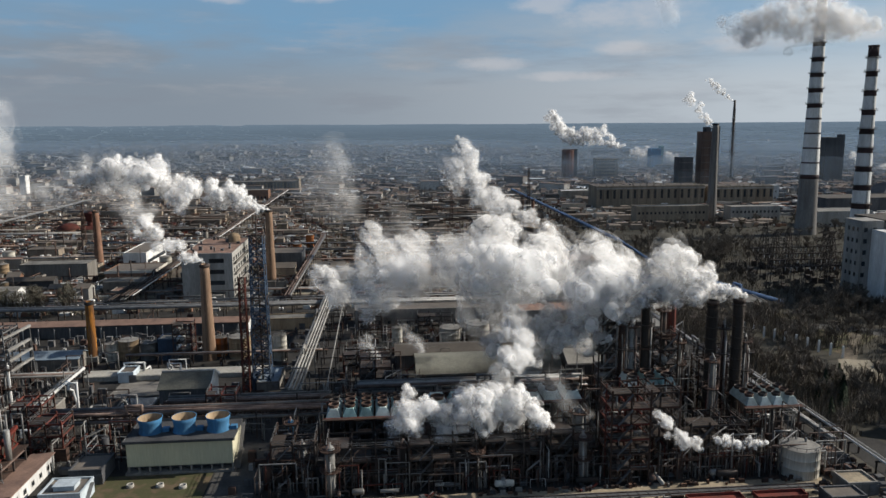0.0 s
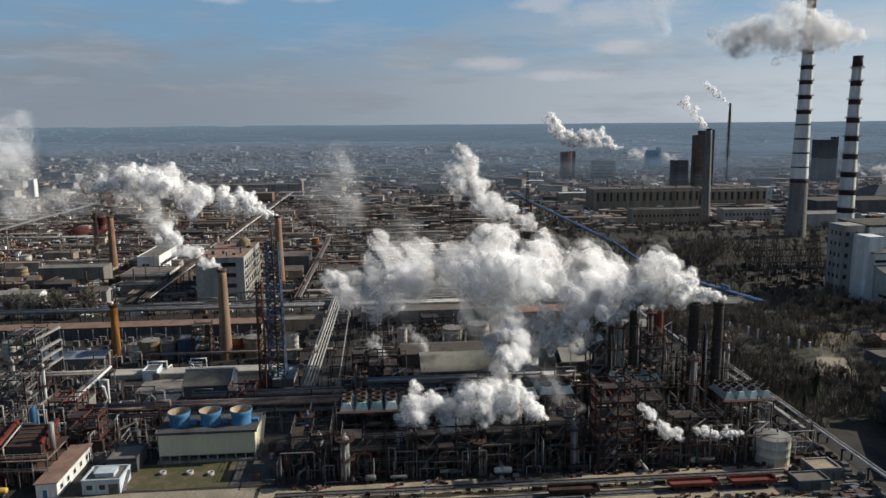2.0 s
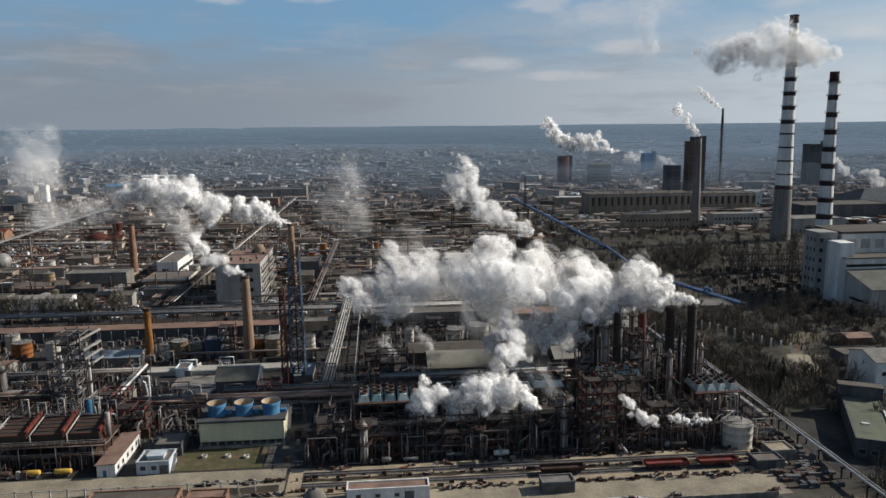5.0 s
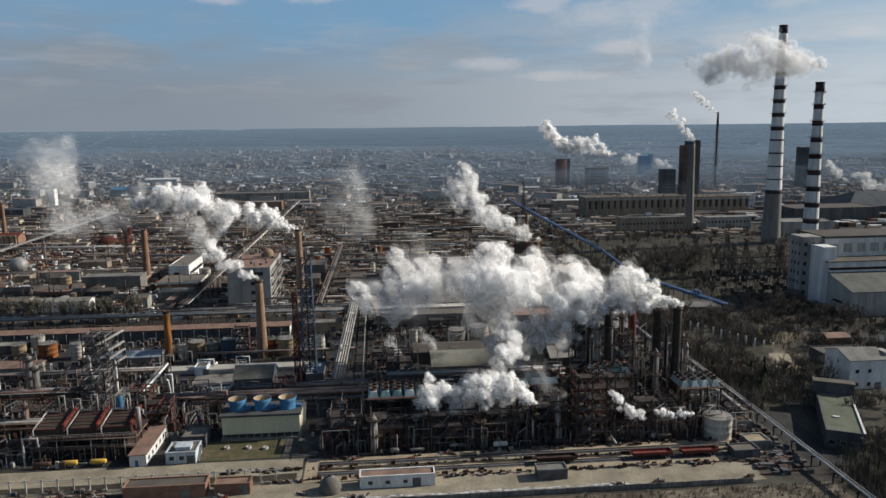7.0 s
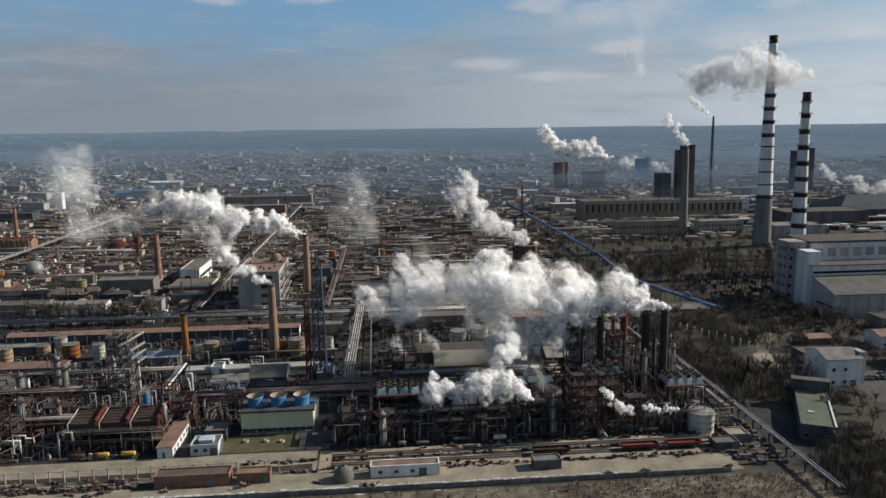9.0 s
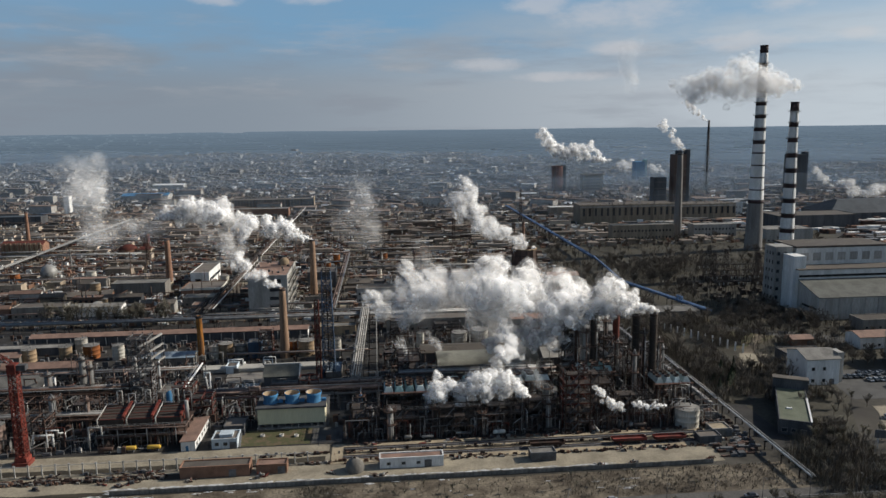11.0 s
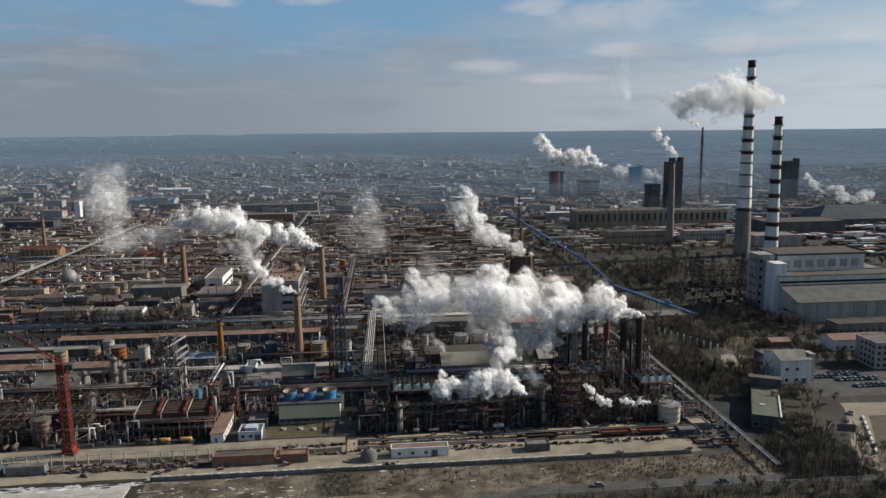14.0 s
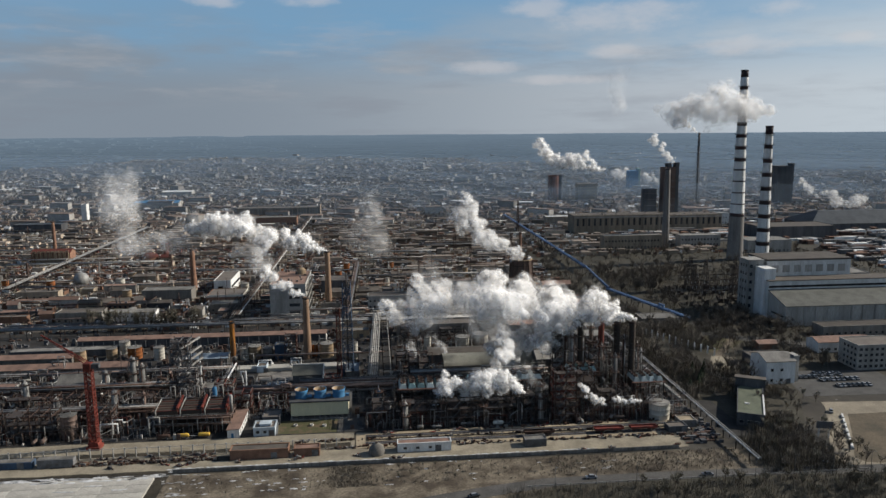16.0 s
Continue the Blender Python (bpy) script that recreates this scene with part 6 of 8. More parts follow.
building(-478, 828, 58, 20, 10, "long dark works hall with a blue-grey roof", wall="dark_concrete", roof="slate_roof", rows=1, step=4.0, win=(2.0, 2.0), name="long_hall", category="hall", door=False)
building(-428, 918, 7, 10, 26, "slim white tower block", wall="white_paint", roof="pale_roof", rows=0, name="tower_block", category="tower", door=False)

# ---- red tower crane ----
cr = lattice("tower_crane", -139.5, 147.5, 34, 3.2, 2.6, "red steel lattice crane with a slewing boom", ("crane_red",), step=2.0, bar=0.2)
part("undercarriage", Build().box(-2.6, 2.6, -2.6, 2.6, 0, 1.4).box(-2.0, 2.0, -2.0, 2.0, 1.4, 3.0), "crane_red", cr)
part("cab", Build().box(-1.4, 1.4, -1.8, 1.4, 33, 36.2), "crane_red", cr)
bm_ = Build()
tip = Vector((-24, 16, 44))
for s in (-0.8, 0.8):
    bm_.bar((s, 0, 35.5), tip + Vector((s * 0.3, 0, 0)), 0.22)
bm_.bar((0, 0, 37), tip, 0.22)
for i in range(12):
    a, b = Vector((0, 0, 35.5)).lerp(tip, i / 12), Vector((0, 0, 37)).lerp(tip, (i + 0.5) / 12)
    bm_.bar(a + Vector((-0.7, 0, 0)), b, 0.12).bar(a + Vector((0.7, 0, 0)), b, 0.12)
part("boom", bm_, "crane_red", cr)
part("counterweight", Build().box(1.2, 4.4, -1.2, 1.2, 34, 35.8), "dark_concrete", cr)

# ---- rail wagons ----
def wagon(u, v, length, mat, label, load=None):
    t = thing("rail_wagon", u, v, label, "rail wagon", z=0.34)
    part("body", Build().box(0, length, -1.45, 1.45, 1.1, 1.3).box(0, length, -1.5, -1.38, 1.3, 2.0).box(0, length, 1.38, 1.5, 1.3, 2.0).box(0, 0.12, -1.38, 1.38, 1.3, 2.0).box(length - 0.12, length, -1.38, 1.38, 1.3, 2.0), mat, t)
    for k in range(int(length / 1.5)):
        part("rib", Build().box(0.7 + 1.5 * k, 0.85 + 1.5 * k, -1.62, -1.5, 1.1, 2.0), mat, t)
    for x in (1.6, 3.4, length - 3.4, length - 1.6):
        for s in (-0.76, 0.76):
            part("wheel", Build().cyl((x, s - 0.07, 0.48), (x, s + 0.07, 0.48), 0.48, n=14), "dark_steel", t)
    for x in (2.5, length - 2.5):
        part("bogie", Build().box(x - 1.6, x + 1.6, -1.0, 1.0, 0.45, 0.95), "dark_steel", t)
    return t


wagon(66, 140.0, 12.5, "wagon_red", "dull red open rail wagon on the siding")
wagon(81.5, 140.0, 11.5, "wagon_red", "bright red open rail wagon on the siding")
wagon(36, 140.0, 12.4, "rust", "low rusty open rail wagon")

# scrap and crates along the siding and the wall
for i in range(50):
    u = RNG.choice((RNG.uniform(-30, 100), RNG.uniform(-140, -30)))
    v = RNG.choice((135.2, 136.2, 124.0, 134.0, 149.6)) + RNG.uniform(-0.5, 0.5) if u > -30 else RNG.choice((127.5, 128.5, 136.5)) + RNG.uniform(-0.6, 0.6)
    t = thing("scrap_heap", u, v, "small heap of rusty scrap and timber", "scrap", "scrap along the siding", rz=RNG.uniform(-30, 30))
    for _ in range(6):
        x, y = RNG.uniform(-2, 2), RNG.uniform(-0.8, 0.8)
        b = Build().bar((x, y, 0.15), (x + RNG.uniform(-2, 2), y + RNG.uniform(-0.6, 0.6), RNG.uniform(0.2, 1.2)), RNG.uniform(0.15, 0.5))
        part("beam", b, RNG.choice(("rust", "dark_steel", "rust", "wagon_red", "pale_wall", "rust_pipe")), t)
    part("block", Build().box(-0.8, 0.6, -0.6, 0.6, 0, RNG.uniform(0.4, 1.1), 0.15), RNG.choice(("rust", "concrete", "dark_concrete")), t)

heaps = {k: Build() for k in ("rust", "dark_steel", "concrete", "brick")}
HEAP = random.Random(41)
for i in range(900):
    z = HEAP.random()
    u, v = (HEAP.uniform(-142, -88), 132 + HEAP.gauss(0, 0.9)) if z < 0.45 else (HEAP.uniform(20, 100), HEAP.choice((134.6, 143.2, 149.8)) + HEAP.gauss(0, 0.5)) if z < 0.8 else (HEAP.uniform(-60, 20), HEAP.choice((136, 143.5)) + HEAP.gauss(0, 0.7))
    a, b, h = HEAP.uniform(0.3, 1.8), HEAP.uniform(0.2, 0.8), HEAP.uniform(0.15, 1.1)
    heaps[HEAP.choice(("rust", "rust", "dark_steel", "concrete", "brick"))].box(u, u + a, v, v + b, 0, h, HEAP.uniform(0.02, 0.12))
for k, b in heaps.items():
    structure("scrap_litter", b, k, f"low litter of {k.replace('_', ' ')} scrap along the siding and fence", kind="stuff")

# open pit sheds at the corner by the pipeline
building(104, 141, 7, 6, 2.8, "pale flat shed beside the tank", wall="concrete", roof="sand", rows=0, name="shed", category="shed")
building(97, 136, 8, 5, 2.4, "dark flat shed by the siding", wall="dark_concrete", roof="felt_roof", rows=0, name="shed", category="shed")
building(108, 157, 5, 5, 2.6, "small shed with rusty roof", wall="concrete", roof="brown_roof", rows=0, name="shed", category="shed")

# dark equipment blocks added in and behind the units to make their deep shade
BLOCKS = random.Random(17)
gear = {k: Build() for k in ("soot_steel", "dark_steel", "dark_concrete", "rust")}
for u0, u1, v0, v1, top, count in ((-28, 50, 156, 168, 8, 150), (50, 108, 158, 176, 9, 110), (-14, 112, 184, 214, 8, 190), (-236, -92, 160, 168, 6, 110), (-236, -64, 174, 206, 6, 200), (-236, -100, 208, 250, 5, 130), (-10, 112, 216, 300, 5, 200)):
    for _ in range(count):
        u, v = BLOCKS.uniform(u0, u1), BLOCKS.uniform(v0, v1)
        a, b, h = BLOCKS.uniform(0.6, 3.4), BLOCKS.uniform(0.6, 2.4), BLOCKS.uniform(0.8, top) * BLOCKS.uniform(0.4, 1)
        key = BLOCKS.choice(("soot_steel", "soot_steel", "dark_steel", "dark_concrete", "rust"))
        if BLOCKS.random() < 0.5:
            gear[key].box(u, u + a, v, v + b, 0, h, 0.08)
        else:
            gear[key].cyl((u, v, 0), (u, v, h), a * 0.35, n=10)
for k, b in gear.items():
    structure("equipment_blocks", b, k, f"sooty {k.replace('_', ' ')} equipment blocks added for the shade between the units", kind="stuff")

# tangled pipework between the units
PIPES = random.Random(31)
tangle = {k: Build() for k in ("pipe_lagging", "rust_pipe", "rust", "dark_steel", "vessel", "red_steel", "white_paint")}
ZONES = ((-30, 108, 151.8, 160, 9, 760), (-30, 112, 180, 214, 9, 420), (-236, -92, 153.5, 166, 8, 330), (-236, -40, 170, 206, 8, 720), (-236, -100, 206, 250, 7, 420), (-62, -32, 184, 206, 6, 90), (50, 108, 156, 212, 16, 380), (-120, 112, 262, 318, 5, 320), (-14, 112, 205, 300, 8, 620))
for u0, u1, v0, v1, top, count in ZONES:
    for _ in range(count):
        u, v, z = PIPES.uniform(u0, u1), PIPES.uniform(v0, v1), PIPES.uniform(0.4, top) * PIPES.random() ** 0.4
        r = PIPES.choice((0.06, 0.09, 0.13, 0.2))
        k = PIPES.random()
        key = PIPES.choice(("pipe_lagging", "pipe_lagging", "pipe_lagging", "rust_pipe", "rust_pipe", "rust", "dark_steel", "vessel", "vessel", "red_steel", "white_paint" if r < 0.14 else "vessel"))
        if v < 165 and u > -45 and key in ("white_paint", "vessel") and PIPES.random() < 0.7:
            key = "dark_steel"
        L = PIPES.uniform(1.5, 9)
        if k < 0.36:
            pts = [(u, v, 0), (u, v, z + 1.5)]
        elif k < 0.66:
            pts = [(u, v, 0), (u, v, z), (u + L, v, z), (u + L, v, 0)]
        elif k < 0.86:
            pts = [(u, v, 0), (u, v, z), (u, v + L, z), (u, v + L, 0)]
        else:
            pts = [(u, v, 0), (u, v, z), (u + L * 0.6, v + L * 0.3, z + 1.6), (u + L * 0.6, v + L * 0.3, 0)]
        for a, b in zip(pts, pts[1:]):
            tangle[key].cyl(a, b, r, n=5, caps=False)
for k, b in tangle.items():
    structure("pipework", b, k, f"tangle of small {k.replace('_', ' ')} pipes between the process units", kind="stuff")

# brown timber-clad cooling tower in the steam
ht = thing("cooling_tower", 93, 430, "tapered brown timber-clad cooling tower with a flat rim", "cooling tower")
take(82, 104, 419, 441)
part("shell", Build().lathe([(10.6, 0), (9.8, 7), (9.0, 16), (8.5, 23), (8.0, 23), (8.0, 19)], n=12, smooth=False), "tower_brown", ht)
for i in range(12):
    a = 2 * math.pi * (i + 0.0) / 12
    part("stave", Build().bar((10.75 * math.cos(a), 10.75 * math.sin(a), 0), (8.65 * math.cos(a), 8.65 * math.sin(a), 23), 0.4), "rust", ht)
for z in (6.0, 12.0, 18.0):
    part("hoop", Build().lathe([(10.7 - 0.1 * z, z), (10.9 - 0.1 * z, z), (10.9 - 0.1 * z, z + 0.5), (10.7 - 0.1 * z, z + 0.5)], n=12, smooth=False), "rust", ht)
part("rim", Build().lathe([(8.4, 22.4), (9.0, 22.5), (9.0, 23.2), (8.0, 23.2)], n=12, smooth=False), "beige_tank", ht)

# switchyard of dark steel gantries beside the power plant
GANTRY = random.Random(8)
for j, v in enumerate((344, 362, 380, 400)):
    for i in range(4):
        g = thing("switchyard_gantry", 200 + 13 * i + 4 * j, v, "dark steel gantry in the switchyard", "gantry", "switchyard gantries")
        for x in (0, 11):
            part("post", Build().bar((x - 1, 0, 0), (x, 0, 12), 0.22).bar((x + 1, 0, 0), (x, 0, 12), 0.22), "dark_steel", g)
        part("girder", Build().bar((-0.5, 0, 12), (11.5, 0, 12), 0.5, 0.6), "dark_steel", g)
        for x in (2.5, 5.5, 8.5):
            part("insulator", Build().cyl((x, 0, 9.8), (x, 0, 11.7), 0.16, n=6), "white_paint", g)
take(198, 254, 338, 408)
sw = Build()
for _ in range(110):
    u, v = GANTRY.uniform(198, 262), GANTRY.uniform(326, 408)
    a, h = GANTRY.uniform(0.6, 3.0), GANTRY.uniform(1.0, 4.0)
    sw.box(u, u + a, v, v + a, 0, h, 0.1)
structure("switchgear", sw, "soot_steel", "dark switchgear boxes standing under the gantries", kind="stuff")

# ---- halls, sheds and racks of the middle distance ----
MID = random.Random(21)
ROOFS = ("felt_roof", "felt_roof", "brown_roof", "pale_roof", "brown_roof", "brown_roof")
WALLS = ("concrete", "cream_wall", "pale_wall", "cream_wall", "dark_concrete", "brick", "brick", "concrete")
for v in (345, 448, 470, 500, 545, 590, 640, 690, 750, 820):
    u0, u1 = -0.55 * v - 60, 118 if v < 600 else 150
    while u0 < u1:
        run = min(MID.uniform(40, 150), u1 - u0 + 1)
        shift = MID.uniform(-9, 9)
        if run > 20:
            pipe_rack(u0, v + shift, u0 + run, v + shift + MID.uniform(-2, 2), MID.uniform(3, 6.5), MID.choice((2, 3, 4)), "pipe rack crossing between works halls", 1, gap=1.1, radii=(0.2, 0.6), seed=int(v + u0), step=24 if v < 520 else 70,
                      mats=("pipe_lagging", "rust_pipe", "dark_steel", "vessel"))
        u0 += run + MID.uniform(4, 70)
far_halls = {"wall": Build(), "roof": Build()}
v = 360.0
while v < 870:
    u = -0.62 * v - 90
    right = 120 if v < 560 else 0.36 * v + 120
    while u < right:
        w, d = MID.choice((MID.uniform(3, 8), MID.uniform(7, 16), MID.uniform(7, 16), MID.uniform(16, 36))), MID.uniform(4, 10)
        h = MID.choice((2.2, 2.8, 3.4, 4.2, 6.0)) if w > 12 else MID.choice((2.0, 2.6, 3, 4, 6))
        if v > 455 and MID.random() < (0.30 if u < -60 and v < 660 else 0.55) and free(u, u + w, v, v + d):
            w, h = w * 0.85, h * 0.7 + 0.6
            y = v + MID.uniform(-4.5, 4.5)
            far_halls["wall"].box(u, u + w, y, y + d, 0, h)
            far_halls["roof"].box(u - 0.3, u + w + 0.3, y - 0.3, y + d + 0.3, h, h + 0.6, MID.choice((0.1, 0.1, 0.9)))
        elif v < 455 and MID.random() < 0.75 and free(u, u + w, v, v + d):
            wall, roof = MID.choice(WALLS), MID.choice(ROOFS)
            rows = 1 if h > 4 and MID.random() < 0.3 and v < 560 else 0
            t = building(u, v, w, d, h, f"{'low' if h < 6 else 'plain'} {wall.replace('_', ' ')} works hall with a {roof.replace('_', ' ')}", wall=wall, roof=roof,
                         gable=MID.choice((0, 0, 0, 1.5, 2.2)) if d < 13 else 0, rows=rows, step=MID.choice((3.5, 5.0)), win=(1.8, 1.5), category="hall", name="works_hall", door=False, parapet=0.5 if v < 480 else 0)
            if MID.random() < 0.35 and w > 14:
                roof_vents(t, w, d, h, MID.choice((2, 3, 4)), int(u * 7 + v))
        elif v < 520 and MID.random() < 0.5 and free(u, u + 8, v, v + 8):
            k = MID.random()
            if k < 0.55:
                tank(u + 4, v + 4, MID.uniform(1.5, 3.6), MID.uniform(4, 9), MID.choice(("cream_tank", "beige_tank", "vessel", "vessel", "orange_tank")), "weathered round works tank", fittings=False)
            elif k < 0.75:
                column(u + 4, v + 4, MID.uniform(9, 18), MID.uniform(0.5, 1.2), MID.choice(("vessel", "rust", "dark_steel")), "weathered steel works column", 1, pipes=0, seed=int(u))
            elif v < 420:
                frame_tower(u, v, 5, 5, MID.choice((2, 2, 3)), 3.4, MID.choice((("rust", "dark_steel"), ("dark_steel", "grey_steel"))), "small rusty open steel frame", int(u), False)
        u += w + MID.uniform(1, 12)
    v += MID.uniform(12, 18) if v < 455 else MID.uniform(9, 13)

HALL_WALL = material("hall_wall", (0.42, 0.345, 0.265), (0.27, 0.22, 0.17), scale=0.5, vary=0.8, island=True)
HALL_ROOF = material("hall_roof", (0.23, 0.188, 0.152), (0.15, 0.125, 0.104), scale=0.5, vary=0.65, island=True)
structure("far_hall_walls", far_halls["wall"], HALL_WALL, "weathered walls of the farther works halls", kind="stuff")
structure("far_hall_roofs", far_halls["roof"], HALL_ROOF, "dark roofs of the farther works halls", kind="stuff")

# low clutter between the halls: sheds, ducts, stores and heaps
junk = {k: Build() for k in ("rust", "pale_wall", "dark_concrete", "grey_steel", "white_paint", "brick", "wagon_red")}
JUNK = random.Random(4)
for i in range(9000):
    v = 330 + 560 * JUNK.random() ** 1.2
    u = JUNK.uniform(-0.66 * v - 60, 125 if v < 560 else 0.4 * v + 100)
    a, b, h = JUNK.uniform(0.5, 6), JUNK.uniform(0.5, 3), JUNK.uniform(0.4, 2.8)
    if free(u, u + a, v, v + b):
        junk[JUNK.choice(list(junk)[:6] + ["rust", "brick", "brick", "pale_wall", "white_paint"])].box(u, u + a, v, v + b, 0, h, JUNK.uniform(0, 0.15))
for i in range(1400):
    v, u = JUNK.uniform(330, 800), JUNK.uniform(250, 620)
    a, b, h = JUNK.uniform(2, 26), JUNK.uniform(2, 9), JUNK.uniform(1.5, 5)
    if (u > 430 or v > 625) and free(u, u + a, v, v + b):
        junk[JUNK.choice(list(junk)[:6])].box(u, u + a, v, v + b, 0, h, JUNK.uniform(0, 0.15))
take(-70, -42, 151, 168), take(-90, -30, 143, 153)
for i in range(2600):
    v = JUNK.uniform(152, 320)
    u = JUNK.uniform(-0.55 * v - 140, 108)
    a, b, h = JUNK.uniform(0.4, 3), JUNK.uniform(0.4, 1.8), JUNK.uniform(0.5, 2.6)
    if free(u, u + a, v, v + b):
        junk[JUNK.choice(("rust", "dark_concrete", "dark_concrete", "grey_steel", "pale_wall" if a < 1.2 else "rust"))].box(u, u + a, v, v + b, 0, h, JUNK.uniform(0, 0.12))
for i in range(260):
    v, u = JUNK.uniform(124, 172), JUNK.uniform(99, 117.5)
    a, b, h = JUNK.uniform(0.4, 3.2), JUNK.uniform(0.4, 2.2), JUNK.uniform(0.3, 1.6)
    if free(u, u + a, v, v + b):
        junk[JUNK.choice(("rust", "rust", "dark_concrete", "dark_concrete", "pale_wall" if a < 1 else "grey_steel"))].box(u, u + a, v, v + b, 0, h, JUNK.uniform(0, 0.12))
# masts, small stacks and loose pipe runs between the far halls
slim = {k: Build() for k in ("rust", "dark_steel", "pipe_lagging")}
for i in range(420):
    v = 345 + 480 * JUNK.random()
    u = JUNK.uniform(-0.62 * v - 60, 118)
    slim[JUNK.choice(("rust", "dark_steel", "dark_steel"))].cyl((u, v, 0), (u, v, JUNK.uniform(5, 15)), JUNK.uniform(0.1, 0.4), n=6)
for i in range(620):
    v = 345 + 480 * JUNK.random()
    u, z, r, L = JUNK.uniform(-0.62 * v - 60, 110), JUNK.uniform(1.5, 5.5), JUNK.uniform(0.15, 0.45), JUNK.uniform(6, 40)
    e = (u + L, v) if JUNK.random() < 0.6 else (u + L * 0.05, v + L)
    slim[JUNK.choice(("rust", "dark_steel", "pipe_lagging"))].pipe([(u, v, 0), (u, v, z), (e[0], e[1], z), (e[0], e[1], 0)], r, n=5)
for k, b in slim.items():
    structure("yard_pipes", b, k, f"thin {k.replace('_', ' ')} masts and pipe runs between halls", kind="stuff")
for i in range(3600):
    v = 455 + 210 * JUNK.random()
    u = JUNK.uniform(-0.62 * v - 40, -50)
    a, b, h = JUNK.uniform(0.4, 4.5), JUNK.uniform(0.4, 2.4), JUNK.uniform(0.3, 1.8)
    if free(u, u + a, v, v + b):
        junk[JUNK.choice(("rust", "brick", "brick", "wagon_red", "pale_wall", "white_paint", "dark_concrete"))].box(u, u + a, v, v + b, 0, h, JUNK.uniform(0, 0.2))
for k, b in junk.items():
    structure("yard_clutter", b, k, f"small {k.replace('_', ' ')} boxes and stores in the works yards", kind="stuff")

# ---- trees ----
def tree_meshes(seed, h, spread, twig_mat, poplar=False):
    rn = random.Random(seed)
    trunk, twigs = Build(), Build()

    def limb(p, d, length, r, depth):
        q = p + d * length
        trunk.cyl(p, q, r, r * 0.62, n=(7, 4, 3)[depth], caps=False)
        if depth >= 2:
            for _ in range(8):
                a = p.lerp(q, rn.uniform(0.2, 1.0))
                e = (d + Vector((rn.uniform(-1, 1), rn.uniform(-1, 1), rn.uniform(-0.3, 1.0))) * 0.9).normalized()
                k = rn.uniform(0.5, 1.0) * h * 0.13
                side = e.cross(Vector((rn.uniform(-1, 1), rn.uniform(-1, 1), 0.3))).normalized() * rn.uniform(0.05, 0.10)
                m = a + e * k * 0.55 + Vector((rn.uniform(-0.2, 0.2), rn.uniform(-0.2, 0.2), 0.1))
                twigs.add([a - side, a + side, m + side, m - side], [(0, 1, 2, 3)])
                for _ in range(2):
                    g = (e + Vector((rn.uniform(-1, 1), rn.uniform(-1, 1), rn.uniform(-0.4, 0.9))) * 0.8).normalized()
                    twigs.add([m - side * 0.8, m + side * 0.8, m + g * k * 0.8], [(0, 1, 2)])
            return
        n = rn.choice((3, 4)) if depth else rn.choice((6, 7))
        for i in range(n):
            a = 2 * math.pi * (i + rn.uniform(-0.3, 0.3)) / n
            lean = rn.uniform(0.25, 0.4) if poplar else rn.uniform(0.35, 0.8) * spread
            e = (d + Vector((math.cos(a), math.sin(a), 0.15)) * lean).normalized()
            limb(p.lerp(q, rn.uniform(0.3, 1.0)), e, length * rn.uniform(0.5, 0.75), r * 0.5, depth + 1)

    limb(Vector((0, 0, 0)), Vector((rn.uniform(-0.05, 0.05), rn.uniform(-0.05, 0.05), 1)).normalized(), h * (0.62 if poplar else 0.42), h * 0.017, 0)
    return trunk.mesh("trunk", M["bark"]), twigs.mesh("crown", M[twig_mat])


TREES = [tree_meshes(i, 9 + i * 0.8, 1.0, "twigs") for i in range(6)]
PALE = [tree_meshes(20 + i, 9, 0.9, "pale_twigs") for i in range(3)]
POPLAR = [tree_meshes(30 + i, 13, 0.5, "pale_twigs", True) for i in range(3)]
WOOD = random.Random(12)


def tree(u, v, kinds, label, group, scale=1.0):
    t = thing("bare_tree", u, v, label, "tree", group, rz=WOOD.uniform(0, 360))
    k = scale * WOOD.uniform(0.75, 1.2)
    t.scale = (k, k, k * WOOD.uniform(0.9, 1.15))
    tr, cr = WOOD.choice(kinds)
    part("trunk", tr, "bark", t)
    part("crown", cr, "twigs", t)


def scatter(count, u0, u1, v0, v1, kinds, label, group, scale=1.0, gap=2.0, single=True):
    """Trees over a stretch of the plan, as things, or joined where they stand far off."""
    joined = {"trunk": Build(), "crown": Build()}
    for _ in range(count):
        u, v = WOOD.uniform(u0, u1), WOOD.uniform(v0, v1)
        if not free(u - gap, u + gap, v - gap, v + gap):
            continue
        if single:
            tree(u, v, kinds, label, group, scale)
            continue
        k, a = scale * WOOD.uniform(0.75, 1.2), WOOD.uniform(0, 6.28)
        c, s = k * math.cos(a), k * math.sin(a)
        for key, me in zip(joined, WOOD.choice(kinds)):
            co = np.empty(len(me.vertices) * 3)
            me.vertices.foreach_get("co", co)
            co = co.reshape(-1, 3) @ np.array(((c, s, 0), (-s, c, 0), (0, 0, k))) + (u, v, 0)
            joined[key].add(co.tolist(), [tuple(p.vertices) for p in me.polygons])
    if not single:
        structure("bare_wood", joined["trunk"], "bark", label.replace("tree", "trees") + ", trunks and limbs", kind="stuff")
        structure("bare_wood", joined["crown"], kinds[0][1].materials[0], label.replace("tree", "trees") + ", twigs", kind="stuff")


